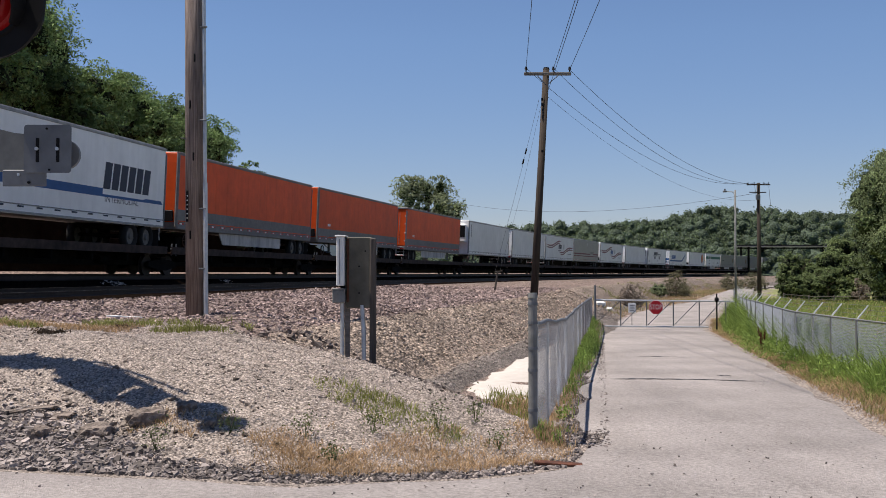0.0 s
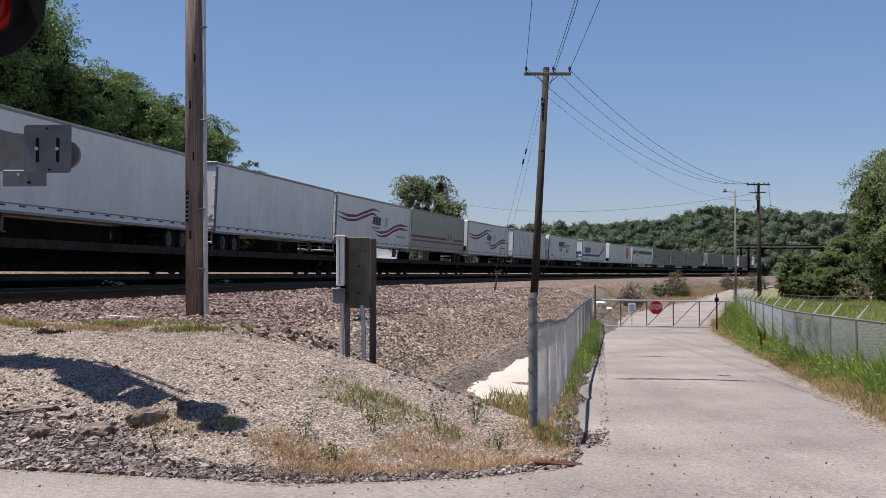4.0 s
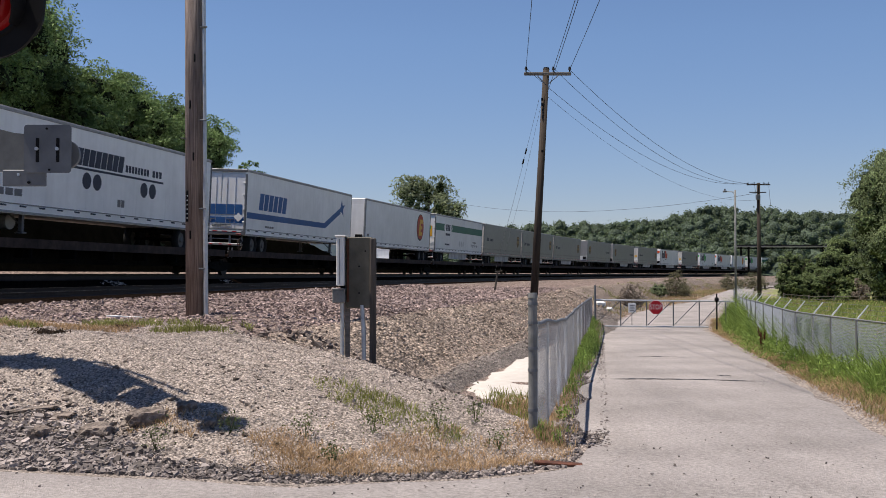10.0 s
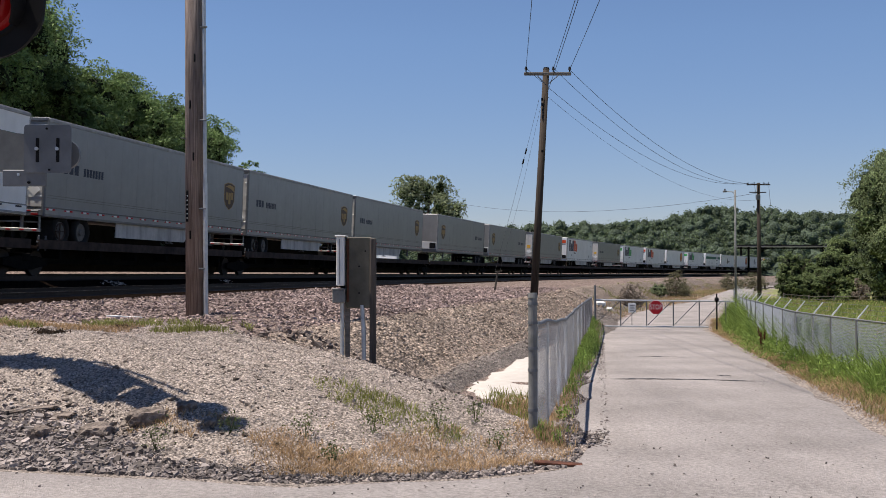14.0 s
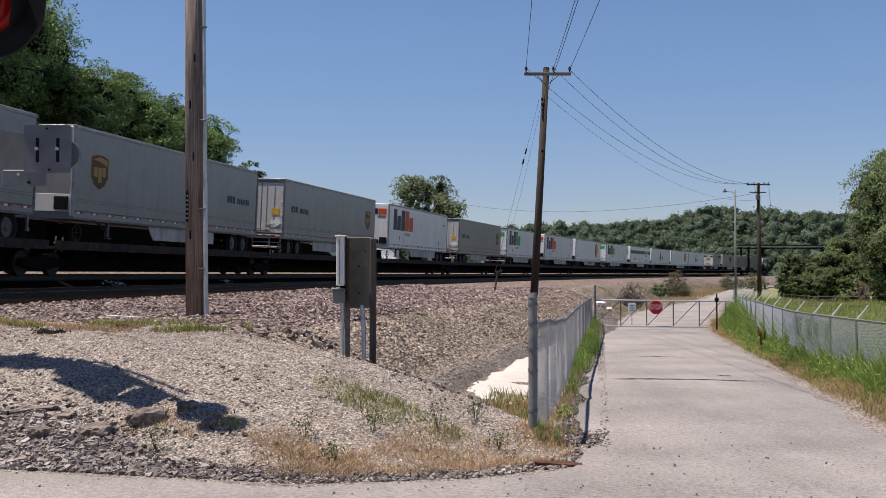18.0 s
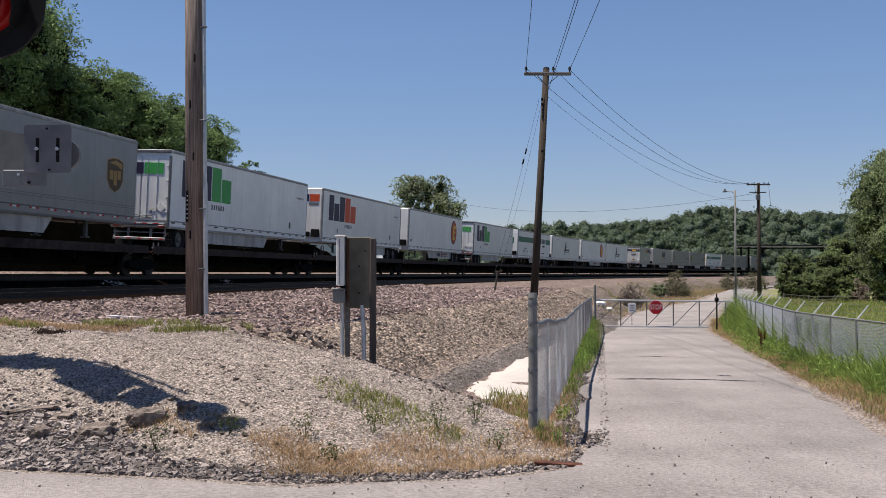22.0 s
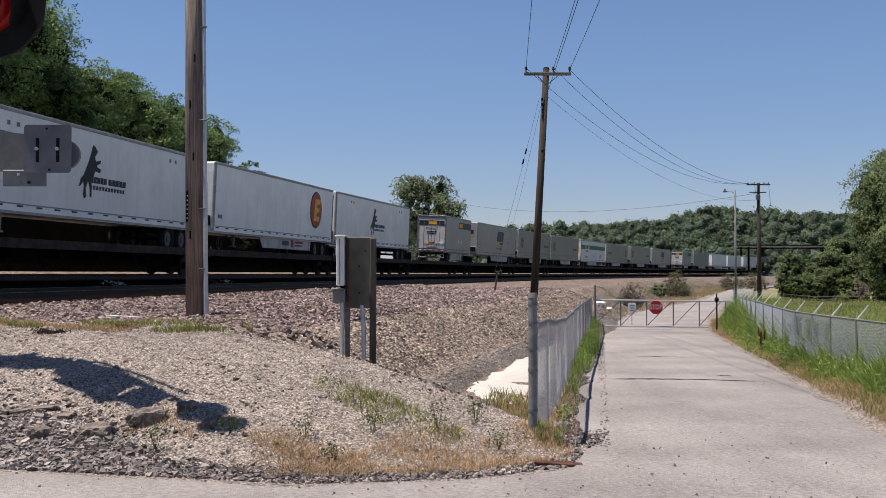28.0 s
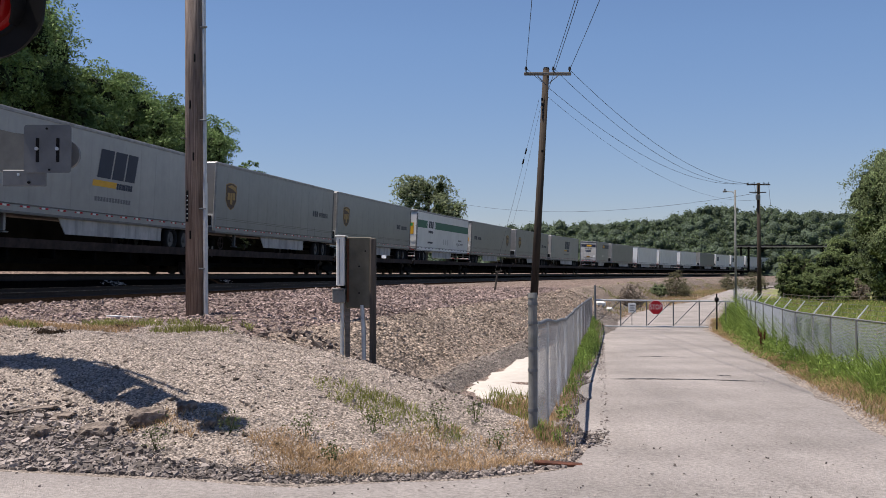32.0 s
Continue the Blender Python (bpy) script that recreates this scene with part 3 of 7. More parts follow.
def wheel_meshes():
    t = MB()
    n = 20
    prof = ((0.0, 0.31), (-0.13, 0.36), (-0.15, 0.45), (-0.13, 0.5), (0.13, 0.5), (0.15, 0.45), (0.13, 0.36), (0.0, 0.31))
    v, f = [], []
    for k in range(n):
        a = 2 * math.pi * k / n
        v += [(x, math.cos(a) * r, math.sin(a) * r) for x, r in prof]
    m = len(prof)
    for k in range(n):
        for j in range(m - 1):
            a, b = k * m + j, ((k + 1) % n) * m + j
            f.append((a, a + 1, b + 1, b))
    t.add(v, f)
    r = MB().tube((-0.02, 0, 0), (0.06, 0, 0), 0.33, 0.31, 20).tube((0.06, 0, 0), (0.12, 0, 0), 0.13, 0.1, 12)
    w = MB().tube((-0.065, 0, 0), (0.065, 0, 0), 0.42, 0.42, 20).tube((-0.08, 0, 0), (-0.065, 0, 0), 0.45, 0.45, 20).tube((0.065, 0, 0), (0.12, 0, 0), 0.12, 0.1, 10)
    return t.mesh("tyre", M_RUBBER, True), r.mesh("rim", M_RIM), w.mesh("wheel", M_WHEEL)


TYRE, RIM, RAILWHEEL = wheel_meshes()
SHARED = {}


def shared(key, make):
    """Alike pieces share one mesh."""
    if key not in SHARED:
        SHARED[key] = make()
    return SHARED[key]


def strip(root, L, name, a0, a1, z0, z1, m, lean=0.0, label=""):
    """Flat vinyl on the side that faces the road, a metres from the leading end."""
    y0, y1 = a0 - L / 2, a1 - L / 2
    mb = MB().prism([(y0, z0), (y1, z0), (y1 + lean, z1), (y0 + lean, z1)], HALF + 0.002, HALF + 0.007)
    return part(name, mb, m, root, label)


def word(root, L, a0, a1, z0, z1, n, m, lean=0.0, fill=0.84):
    """A wordmark as a row of plain blocks."""
    d = (a1 - a0) / n
    for k in range(n):
        y0 = a0 + k * d - L / 2
        mb = MB().prism([(y0, z0), (y0 + d * fill, z0), (y0 + d * fill + lean, z1), (y0 + lean, z1)], HALF + 0.002, HALF + 0.007)
        part("wordmark_block", mb, m, root)


def oval(root, L, a, z, ra, rz, m, name="oval_mark", off=0.0):
    pts = [(a - L / 2 + ra * math.cos(t), z + rz * math.sin(t)) for t in np.linspace(0, 2 * math.pi, 28, endpoint=False)]
    return part(name, MB().prism(pts, HALF + 0.002 + off, HALF + 0.007 + off), m, root)


def curve_band(root, L, f, a0, a1, w, m, name="wave_stripe", n=24):
    up, lo = [], []
    for t in np.linspace(a0, a1, n):
        e = min(1.0, 4 * (t - a0) / (a1 - a0) + 0.15, 4 * (a1 - t) / (a1 - a0) + 0.15)
        up.append((t - L / 2, f(t) + w * e / 2))
        lo.append((t - L / 2, f(t) - w * e / 2))
    mb = MB()
    for k in range(n - 1):
        mb.prism([lo[k], lo[k + 1], up[k + 1], up[k]], HALF + 0.002, HALF + 0.007)
    return part(name, mb, m, root)


def shield(root, L, a, z, w, h):
    o = [(-w / 2, h * 0.42), (-w * 0.2, h * 0.5), (w * 0.2, h * 0.5), (w / 2, h * 0.42), (w / 2, -h * 0.15), (w * 0.3, -h * 0.38), (0, -h / 2), (-w * 0.3, -h * 0.38), (-w / 2, -h * 0.15)]
    edge = part("shield_mark", MB().prism([(a - L / 2 + p * 1.07, z + q * 1.05) for p, q in o], HALF + 0.002, HALF + 0.006), M_GOLD, root, "gold-edged shield mark")
    part("shield_field", MB().prism([(a - L / 2 + p, z + q) for p, q in o], HALF + 0.006, HALF + 0.01), M_BROWN, edge)
    y0 = a - L / 2
    part("shield_arc", MB().prism([(y0 - w * 0.42, z + h * 0.36), (y0 + w * 0.1, z + h * 0.3), (y0 + w * 0.44, z + h * 0.2), (y0 + w * 0.44, z + h * 0.38), (y0, z + h * 0.46)], HALF + 0.01, HALF + 0.014), M_GOLD, edge)
    for d0, d1, z0, z1 in ((-0.36, -0.14, -0.14, 0.14), (-0.1, 0.12, -0.3, 0.14), (0.16, 0.36, -0.12, 0.16)):
        part("shield_block", MB().prism([(y0 + w * d0, z + h * z0), (y0 + w * d1, z + h * z0), (y0 + w * d1, z + h * z1), (y0 + w * d0, z + h * z1)], HALF + 0.01, HALF + 0.014), M_GOLD, edge)


def lettering(root, words, a, z, size, m, L, wide=1.0):
    """Readable lettering on the side that faces the road."""
    cu = bpy.data.curves.new("lettering", "FONT")
    cu.body, cu.size, cu.align_x, cu.align_y = words, size, "LEFT", "BOTTOM_BASELINE"
    ob = new("lettering", cu)
    ob.data.materials.append(m)
    ob.parent = root
    ob.matrix_local = pose(HALF + 0.004, a - L / 2, z, 90, 0, 90) @ Matrix.Diagonal((wide, 1, 1, 1))


def livery(root, L, kind, lead):
    """The coloured marks of each kind of trailer; brand lettering as plain blocks."""
    if kind == "navy_word":
        strip(root, L, "stripe", 0, 11.6, 2.86, 3.16, M_BLUE)
        part("stripe", MB().prism([(11.6 - L / 2, 2.86), (16.4 - L / 2, 2.86), (16.2 - L / 2, 3.0), (14.9 - L / 2, 3.0), (14.7 - L / 2, 2.95), (11.6 - L / 2, 2.95)], HALF + 0.002, HALF + 0.007), M_BLUE, root)
        word(root, L, 11.6, 15.2, 3.15, 4.12, 6, M_NAVY, 0.14)
        lettering(root, "INTERMODAL", 11.75, 2.68, 0.34, M_NAVY, L, 1.22)
        word(root, L, 2.0, 2.7, 2.5, 2.6, 5, M_GREYV)
    elif kind == "blue_arrow":
        strip(root, L, "stripe", 0.1, 11.6, 2.8, 3.1, M_BLUE)
        word(root, L, 1.5, 5.25, 3.28, 4.12, 6, M_BLUE, 0.16)
        part("rising_stripe", MB().prism([(11.6 - L / 2, 2.8), (14.35 - L / 2, 3.82), (14.15 - L / 2, 4.12), (11.4 - L / 2, 3.1)], HALF + 0.002, HALF + 0.007), M_BLUE, root)
        tip = [(14.0, 3.95), (14.35, 4.25), (14.55, 4.72), (14.72, 4.35), (15.15, 4.4), (14.85, 4.1), (14.95, 3.68), (14.6, 3.9)]
        part("arrow_head", MB().prism([(p - L / 2, q) for p, q in tip], HALF + 0.002, HALF + 0.007), M_BLUE, root)
        word(root, L, 2.4, 3.6, 2.42, 2.52, 4, M_GREYV)
    elif kind == "oval":
        oval(root, L, 13.55, 3.78, 1.0, 1.06, M_BLK)
        oval(root, L, 13.62, 3.8, 0.92, 0.97, M_OVAL, off=0.006)
        b, k = 13.6 - L / 2, 0.0
        for z0, z1, d in ((3.14, 3.42, 0.46), (3.66, 3.9, 0.4), (4.12, 4.42, 0.5)):
            part("yellow_bar", MB().prism([(b - 0.42 + k, z0), (b + d + k, z0), (b + d + 0.06 + k, z1), (b - 0.36 + k, z1)], HALF + 0.012, HALF + 0.016), M_YEL, root)
            k += 0.07
        part("yellow_block", MB().prism([(b - 0.42, 3.14), (b - 0.02, 3.14), (b + 0.2, 4.42), (b - 0.2, 4.42)], HALF + 0.012, HALF + 0.017), M_YEL, root)
        word(root, L, 0.35, 0.8, 2.62, 2.8, 3, M_GREYV)
    elif kind == "green_band":
        a = 2.9 if lead == "doors" else L - 4.6
        strip(root, L, "band", 0.05, a, 3.82, 4.42, M_DGREEN)
        strip(root, L, "band", a + 2.05, L - 0.05, 3.82, 4.42, M_DGREEN)
        for p, s_ in ((a + 0.02, -1), (a + 2.0, 1)):
            part("band_chevron", MB().prism([(p - L / 2, 3.82), (p - L / 2 + s_ * 0.28, 4.12), (p - L / 2, 4.42), (p - L / 2 + s_ * 0.12, 4.42), (p - L / 2 + s_ * 0.42, 4.12), (p - L / 2 + s_ * 0.12, 3.82)], HALF + 0.007, HALF + 0.011), M_WHITE, root)
        word(root, L, a + 0.3, a + 1.75, 3.86, 4.42, 3, M_NAVY, 0.05, 0.8)
        word(root, L, a + 0.25, a + 1.65, 3.44, 3.64, 8, M_NAVY)
        b = L - 4.4 if lead == "doors" else 2.2
        word(root, L, b + 0.7, b + 2.0, 3.02, 3.14, 7, M_GREYV)
        lettering(root, "Liftgate Service", b, 2.66, 0.42, M_NAVY, L, 1.0)
        word(root, L, a + 0.1, a + 1.6, 2.6, 2.74, 9, M_NAVY)
        for k in range(3):
            oval(root, L, (7.9 if lead == "doors" else 6.6) + 0.68 * k, 2.82, 0.2, 0.25, M_GREYP, "round_decal")
    elif kind == "shield":
        if lead == "doors":
            word(root, L, 1.0, 2.0, 3.44, 3.78, 3, M_NAVY, 0, 0.75)
            word(root, L, 2.25, 3.6, 3.44, 3.72, 7, M_NAVY, 0, 0.7)
            shield(root, L, L - 1.6, 3.69, 1.12, 1.2)
        else:
            shield(root, L, 1.6, 3.69, 1.12, 1.2)
            word(root, L, L - 3.55, L - 2.6, 3.4, 3.72, 3, M_NAVY, 0, 0.75)
            word(root, L, L - 2.4, L - 0.9, 3.4, 3.66, 7, M_NAVY, 0, 0.7)
        strip(root, L, "trim_line", 0.1, L - 0.1, 2.56, 2.58, M_GREYRAIL)
        strip(root, L, "trim_line", 0.1, L - 0.1, 2.64, 2.66, M_GREYRAIL)
    elif kind in ("two_tone_red", "two_tone_green"):
        c = M_ORANGE if kind == "two_tone_red" else M_GREEN
        for y0, y1, zt in ((1.0, 1.82, 4.86), (1.92, 2.82, 4.4), (2.92, 3.86, 4.86)):
            strip(root, L, "wordmark_block", y0, y1, 3.33, zt, M_PURPLE)
        for y0, y1, zt in ((3.93, 4.9, 4.86), (4.98, 6.0, 4.4)):
            strip(root, L, "wordmark_block", y0, y1, 3.33, zt, c)
        word(root, L, 3.95, 5.4, 2.96, 3.18, 6, M_GREYV, 0, 0.6)
        word(root, L, L - 1.7, L - 0.5, 4.2, 4.3, 6, M_GREYV, 0, 0.6)
        oval(root, L, 2.6, 2.75, 0.1, 0.14, M_GREYV, "round_decal")
        oval(root, L, L - 2.6, 2.7, 0.14, 0.18, M_DGREEN if kind == "two_tone_green" else M_GREYV, "round_decal")
    elif kind == "rearing":
        # rearing black animal as one plain silhouette
        o = ((0.25, 0.0), (0.36, 0.03), (0.33, 0.2), (0.42, 0.32), (0.5, 0.2), (0.52, 0.05), (0.6, 0.02), (0.6, 0.12), (0.58, 0.3), (0.66, 0.42), (0.72, 0.52), (0.95, 0.5), (1.0, 0.57),
             (0.82, 0.6), (0.78, 0.63), (0.95, 0.68), (0.98, 0.74), (0.74, 0.7), (0.68, 0.78), (0.78, 0.85), (0.8, 0.9), (0.66, 0.97), (0.6, 1.0), (0.55, 0.95), (0.5, 0.85), (0.42, 0.7),
             (0.28, 0.52), (0.2, 0.42), (0.08, 0.35), (0.0, 0.2), (0.08, 0.22), (0.2, 0.3), (0.24, 0.22), (0.2, 0.1))
        a = 6.8
        part("animal_silhouette", MB().prism([(a - L / 2 + p * 1.45, 2.7 + q * 1.92) for p, q in o], HALF + 0.002, HALF + 0.007), M_BLK, root)
        word(root, L, a + 0.75, a + 1.9, 3.28, 3.5, 5, M_NAVY, 0, 0.9)
        word(root, L, a + 2.0, a + 3.3, 3.28, 3.5, 5, M_NAVY, 0, 0.9)
        word(root, L, a + 0.75, a + 3.25, 3.05, 3.19, 12, M_NAVY, 0, 0.7)
        for b in (2.6, 3.1, L - 2.9, L - 2.4):
            strip(root, L, "vent", b, b + 0.16, 4.62, 4.76, M_GREYRAIL)
    elif kind == "slant_word":
        for b0, b1 in ((7.75, 8.7), (8.8, 9.65), (9.75, 10.5)):
            strip(root, L, "wordmark_block", b0, b1, 3.52, 4.55, M_NAVY, 0.24)
        strip(root, L, "underline", 7.45, 9.1, 3.2, 3.42, M_YEL, 0.06)
        word(root, L, 9.15, 10.35, 3.18, 3.4, 7, M_NAVY, 0.03)
        word(root, L, 7.65, 10.3, 2.68, 2.84, 13, M_GREYV, 0, 0.7)
    elif kind == "dark_panel":
        strip(root, L, "dark_panel", 4.2, L - 0.02, 4.2, 4.78, M_NAVY)
        part("panel_mark", MB().prism([(4.4 - L / 2, 4.3), (5.6 - L / 2, 4.3), (5.68 - L / 2, 4.68), (4.48 - L / 2, 4.68)], HALF + 0.007, HALF + 0.011), M_YEL, root)
        for a in (4.45, 5.4):
            d = a - L / 2
            part("warning_diamond", MB().prism([(d - 0.2, 2.98), (d, 2.76), (d + 0.2, 2.98), (d, 3.2)], HALF + 0.002, HALF + 0.007), M_WHITE, root)
    elif kind == "waves":
        for off in (0.0, 0.27):
            up = [(0.05, 3.96), (2.0, 3.8), (3.7, 3.86), (5.4, 4.18), (7.2, 4.5), (8.9, 4.44 - 0.25 * (off > 0))]
            lo = [(7.45 + off * 2, 3.1), (9.1, 2.98), (10.7, 3.1), (12.3, 3.5), (13.9, 3.72), (L - 0.1, 3.68)]
            for pts in (up, lo):
                curve_band(root, L, lambda t: float(np.interp(t, [p[0] for p in pts], [p[1] for p in pts])) - off, pts[0][0], pts[-1][0], 0.17, M_MAROON)
        for b0, b1, z0 in ((7.2, 7.75, 3.5), (7.8, 8.4, 3.46), (8.45, 9.0, 3.44)):
            strip(root, L, "wordmark_block", b0, b1, z0, 4.02, M_NAVY if lead == "doors" else M_BLUE, 0.14)
        word(root, L, 7.1, 8.95, 3.2, 3.33, 11, M_GREYV, 0, 0.75)
        strip(root, L, "patch_panel", 10.05, 10.75, 3.45, 4.1, M_GREYP)
        word(root, L, 13.2, 15.4, 2.78, 2.9, 12, M_GREYV, 0, 0.7)
    elif kind == "two_lines":
        for b0, b1 in ((0.1, 10.5), (13.0, L - 0.1)):
            strip(root, L, "stripe", b0, b1, 3.0, 3.17, M_MAROON)
        strip(root, L, "stripe", 0.1, L - 0.1, 2.7, 2.82, M_MAROON)
        for b, s_ in ((10.5, 1), (13.0, -1)):
            part("stripe_hook", MB().prism([(b - L / 2, 3.0), (b - L / 2 + 0.1 * s_, 3.0), (b - L / 2 + 0.02 * s_, 3.68), (b - L / 2 - 0.06 * s_, 3.68)], HALF + 0.002, HALF + 0.007), M_MAROON, root)
        word(root, L, 10.95, 12.5, 3.1, 3.5, 3, M_GREYV, 0, 0.7)
        strip(root, L, "patch_panel", 8.2, 8.8, 4.3, 4.7, M_GREYP)
    elif kind == "shippers":
        word(root, L, 5.35, 8.6, 3.82, 4.42, 8, M_NAVY, 0.12, 0.9)
        word(root, L, 8.8, 10.7, 3.88, 4.14, 8, M_NAVY, 0, 0.7)
        word(root, L, 10.95, 11.8, 3.88, 4.14, 3, M_NAVY, 0, 0.7)
        strip(root, L, "underline", 5.2, 11.9, 3.68, 3.76, M_NAVY)
        for a in (6.1, 6.8, 10.3, 11.0):
            oval(root, L, a, 3.32, 0.29, 0.29, M_NAVY, "round_decal")
        word(root, L, 8.3, 8.85, 2.55, 2.82, 2, M_GREYV)
        word(root, L, 1.0, 2.4, 2.5, 2.72, 3, M_GREYV)
    elif kind == "band_orange":
        strip(root, L, "grey_lower_band", 0.0, L, 2.32, 2.78, M_GREYRAIL)
        word(root, L, 1.6, 2.1, 2.95, 3.1, 2, M_WHITE)
    elif kind == "dark_mark":
        word(root, L, 1.0, 3.2, 3.4, 4.5, 2, M_NAVY, 0, 0.85)
    if lead == "reefer":
        for k in range(7):
            strip(root, L, "number_bar", 0.5, 0.78, 4.7 - 0.17 * k, 4.81 - 0.17 * k, M_GREYV)


M_GREYP = mat("faded_patch_panel", (0.55, 0.555, 0.56), (0.5, 0.505, 0.51), scale=3, rough=0.5, big=0.08)
M_DOOR = mat("bright_door_panel", (0.55, 0.53, 0.5), (0.46, 0.445, 0.42), scale=3, rough=0.45, big=0.1)
SKIN = {"white": (M_WHITE_T, "white"), "grey": (M_GREY_T, "silver-grey"), "silver": (M_SILVER_T, "light silver-grey"), "orange": (M_ORANGE_T, "orange")}
TRAILERS = []                             # (thing, place of its middle along the train)


def trailer(u0, L, colour, lead, kind="", corr=False, skirt=True, said=""):
    skin, cname = SKIN[colour]
    root = new("semi_trailer")
    tagged(root, f"{cname} semi-trailer {said} on a flat car", "trailer", "trailers on the train")
    w = HALF * 2
    body = MB().box((0, 0, (Z0 + 0.28 + Z1) / 2), (w, L, Z1 - Z0 - 0.28), 0.04)
    part("body", body, skin, root)
    part("roof_rail", MB().box((HALF + 0.008, 0, Z1 - 0.06), (0.03, L - 0.06, 0.11), 0.008).box((-HALF - 0.008, 0, Z1 - 0.06), (0.03, L - 0.06, 0.11), 0.008), M_ALU if colour != "orange" else M_GREYRAIL, root)
    part("bottom_rail", MB().box((0, 0, Z0 + 0.14), (w + 0.03, L - 0.02, 0.29), 0.012), M_GREYRAIL if colour == "orange" else skin, root)
    part("rub_rail", MB().box((HALF + 0.012, 0, Z0 + 0.05), (0.03, L - 0.04, 0.07), 0.008).box((HALF + 0.008, 0, Z0 + 0.31), (0.02, L - 0.04, 0.035), 0.006), M_GREYRAIL if colour != "white" else M_ALU, root)
    part("roof", MB().box((0, 0, Z1 + 0.012), (w - 0.06, L - 0.06, 0.03), 0.01), M_ALU, root)
    if corr:
        mb = MB()
        for y in np.arange(-L / 2 + 0.4, L / 2 - 0.2, 0.62):
            mb.box((HALF + 0.014, y, 3.6), (0.028, 0.3, 2.6), 0.012)
        tagged(part("side_rib", mb, skin, root), kind="stuff")
    else:
        mb = MB()
        for y in np.arange(-L / 2 + 1.22, L / 2 - 0.5, 1.22):
            mb.box((HALF + 0.0005, y, 3.55), (0.004, 0.03, 2.55))
        tagged(part("panel_joint", mb, skin, root), kind="stuff")
    mb, red = MB(), MB()
    for y in np.arange(-L / 2 + 0.3, L / 2 - 0.2, 1.05):
        mb.box((HALF + 0.018, y, Z0 + 0.24), (0.006, 0.34 if colour == "white" else 0.2, 0.055))
        red.box((HALF + 0.018, y + 0.19, Z0 + 0.24), (0.006, 0.16, 0.055)).box((HALF + 0.018, y - 0.17, Z0 + 0.24), (0.006, 0.12, 0.055))
    tagged(part("reflector_tape", mb, M_NAVY if colour == "white" else M_WHITE, root), kind="stuff")
    if colour != "white":
        tagged(part("red_reflector_tape", red, M_RED, root), kind="stuff")
    front = -1 if lead != "doors" else 1                 # which end is the nose
    ye = front * L / 2
    # nose
    for sx in (-1, 1):
        part("corner_post", MB().tube((sx * (HALF - 0.06), ye, Z0 + 0.1), (sx * (HALF - 0.06), ye, Z1 - 0.02), 0.075, n=8), M_ALU if colour != "orange" else M_GREYRAIL, root)
    if lead == "reefer":
        part("cooling_unit", MB().box((0, ye + front * 0.22, 3.95), (2.1, 0.5, 1.75), 0.1), M_WHITE_T, root, "white cooling unit with dark grille")
        part("grille", MB().box((0.72, ye + front * 0.48, 4.1), (0.5, 0.03, 1.1), 0.02), M_BLACK, root)
        part("fuel_tank", MB().tube((-0.5, ye - front * 3.0, 1.75), (0.5, ye - front * 3.0, 1.75), 0.28, n=14), M_ALU, root)
    else:
        part("nose_fitting", MB().box((0.85, ye + front * 0.05, 2.5), (0.52, 0.08, 0.46), 0.02), M_BLACK, root)
        part("nose_panel", MB().box((0, ye + front * 0.006, 3.6), (w - 0.3, 0.012, 2.3)), skin, root)
        if kind.startswith("two_tone") and lead != "doors":
            part("nose_mark", MB().box((0.0, ye + front * 0.02, 4.58), (0.78, 0.01, 0.42)), M_PURPLE, root)
            part("nose_mark", MB().box((0.74, ye + front * 0.02, 4.58), (0.6, 0.01, 0.42)), M_ORANGE, root)
            part("nose_mark", MB().box((0.7, ye + front * 0.02, 4.22), (0.62, 0.01, 0.12)), M_GREYV, root)
            for xx in (-0.6, -0.1, 0.35):
                part("nose_fitting", MB().box((xx, ye + front * 0.05, 2.42), (0.34, 0.06, 0.3), 0.02), M_BLACK, root)
        if colour in ("grey", "silver"):
            part("kick_plate", MB().box((0, ye + front * 0.012, 2.5), (w - 0.2, 0.024, 0.6), 0.006), M_GREYP, root, "pale scuffed kick plate")
        if kind == "slant_word":
            part("nose_mark", MB().box((0.3, ye + front * 0.02, 4.2), (1.1, 0.01, 0.4)), M_NAVY, root)
            part("nose_mark", MB().box((0.3, ye + front * 0.02, 3.85), (1.1, 0.01, 0.12)), M_YEL, root)
        if kind == "oval":
            part("nose_mark", MB().box((-0.5, ye + front * 0.02, 4.45), (0.7, 0.01, 0.22)), M_OVAL, root)
        if kind == "green_band":
            part("nose_mark", MB().box((0.0, ye + front * 0.02, 3.95), (1.5, 0.01, 0.7), 0.0), M_DGREEN, root)
    # rear doors
    yr = -front * L / 2
    for sx in (-1, 1):
        d = part("rear_door", MB().box((sx * 0.63, yr - front * 0.03, 3.6), (1.2, 0.06, 2.68), 0.015), M_WHITE_T if colour == "white" else (M_DOOR if colour in ("grey", "silver") else skin), root)
        for o in (0.28, 0.72):
            part("lock_rod", MB().tube((sx * o, yr - front * 0.07, 2.35), (sx * o, yr - front * 0.07, 4.78), 0.011, n=6), M_GALV, d)
        for z in (2.6, 3.2, 3.9, 4.5):
            part("hinge", MB().box((sx * 1.2, yr - front * 0.075, z), (0.14, 0.03, 0.07), 0.008), M_GALV, d)
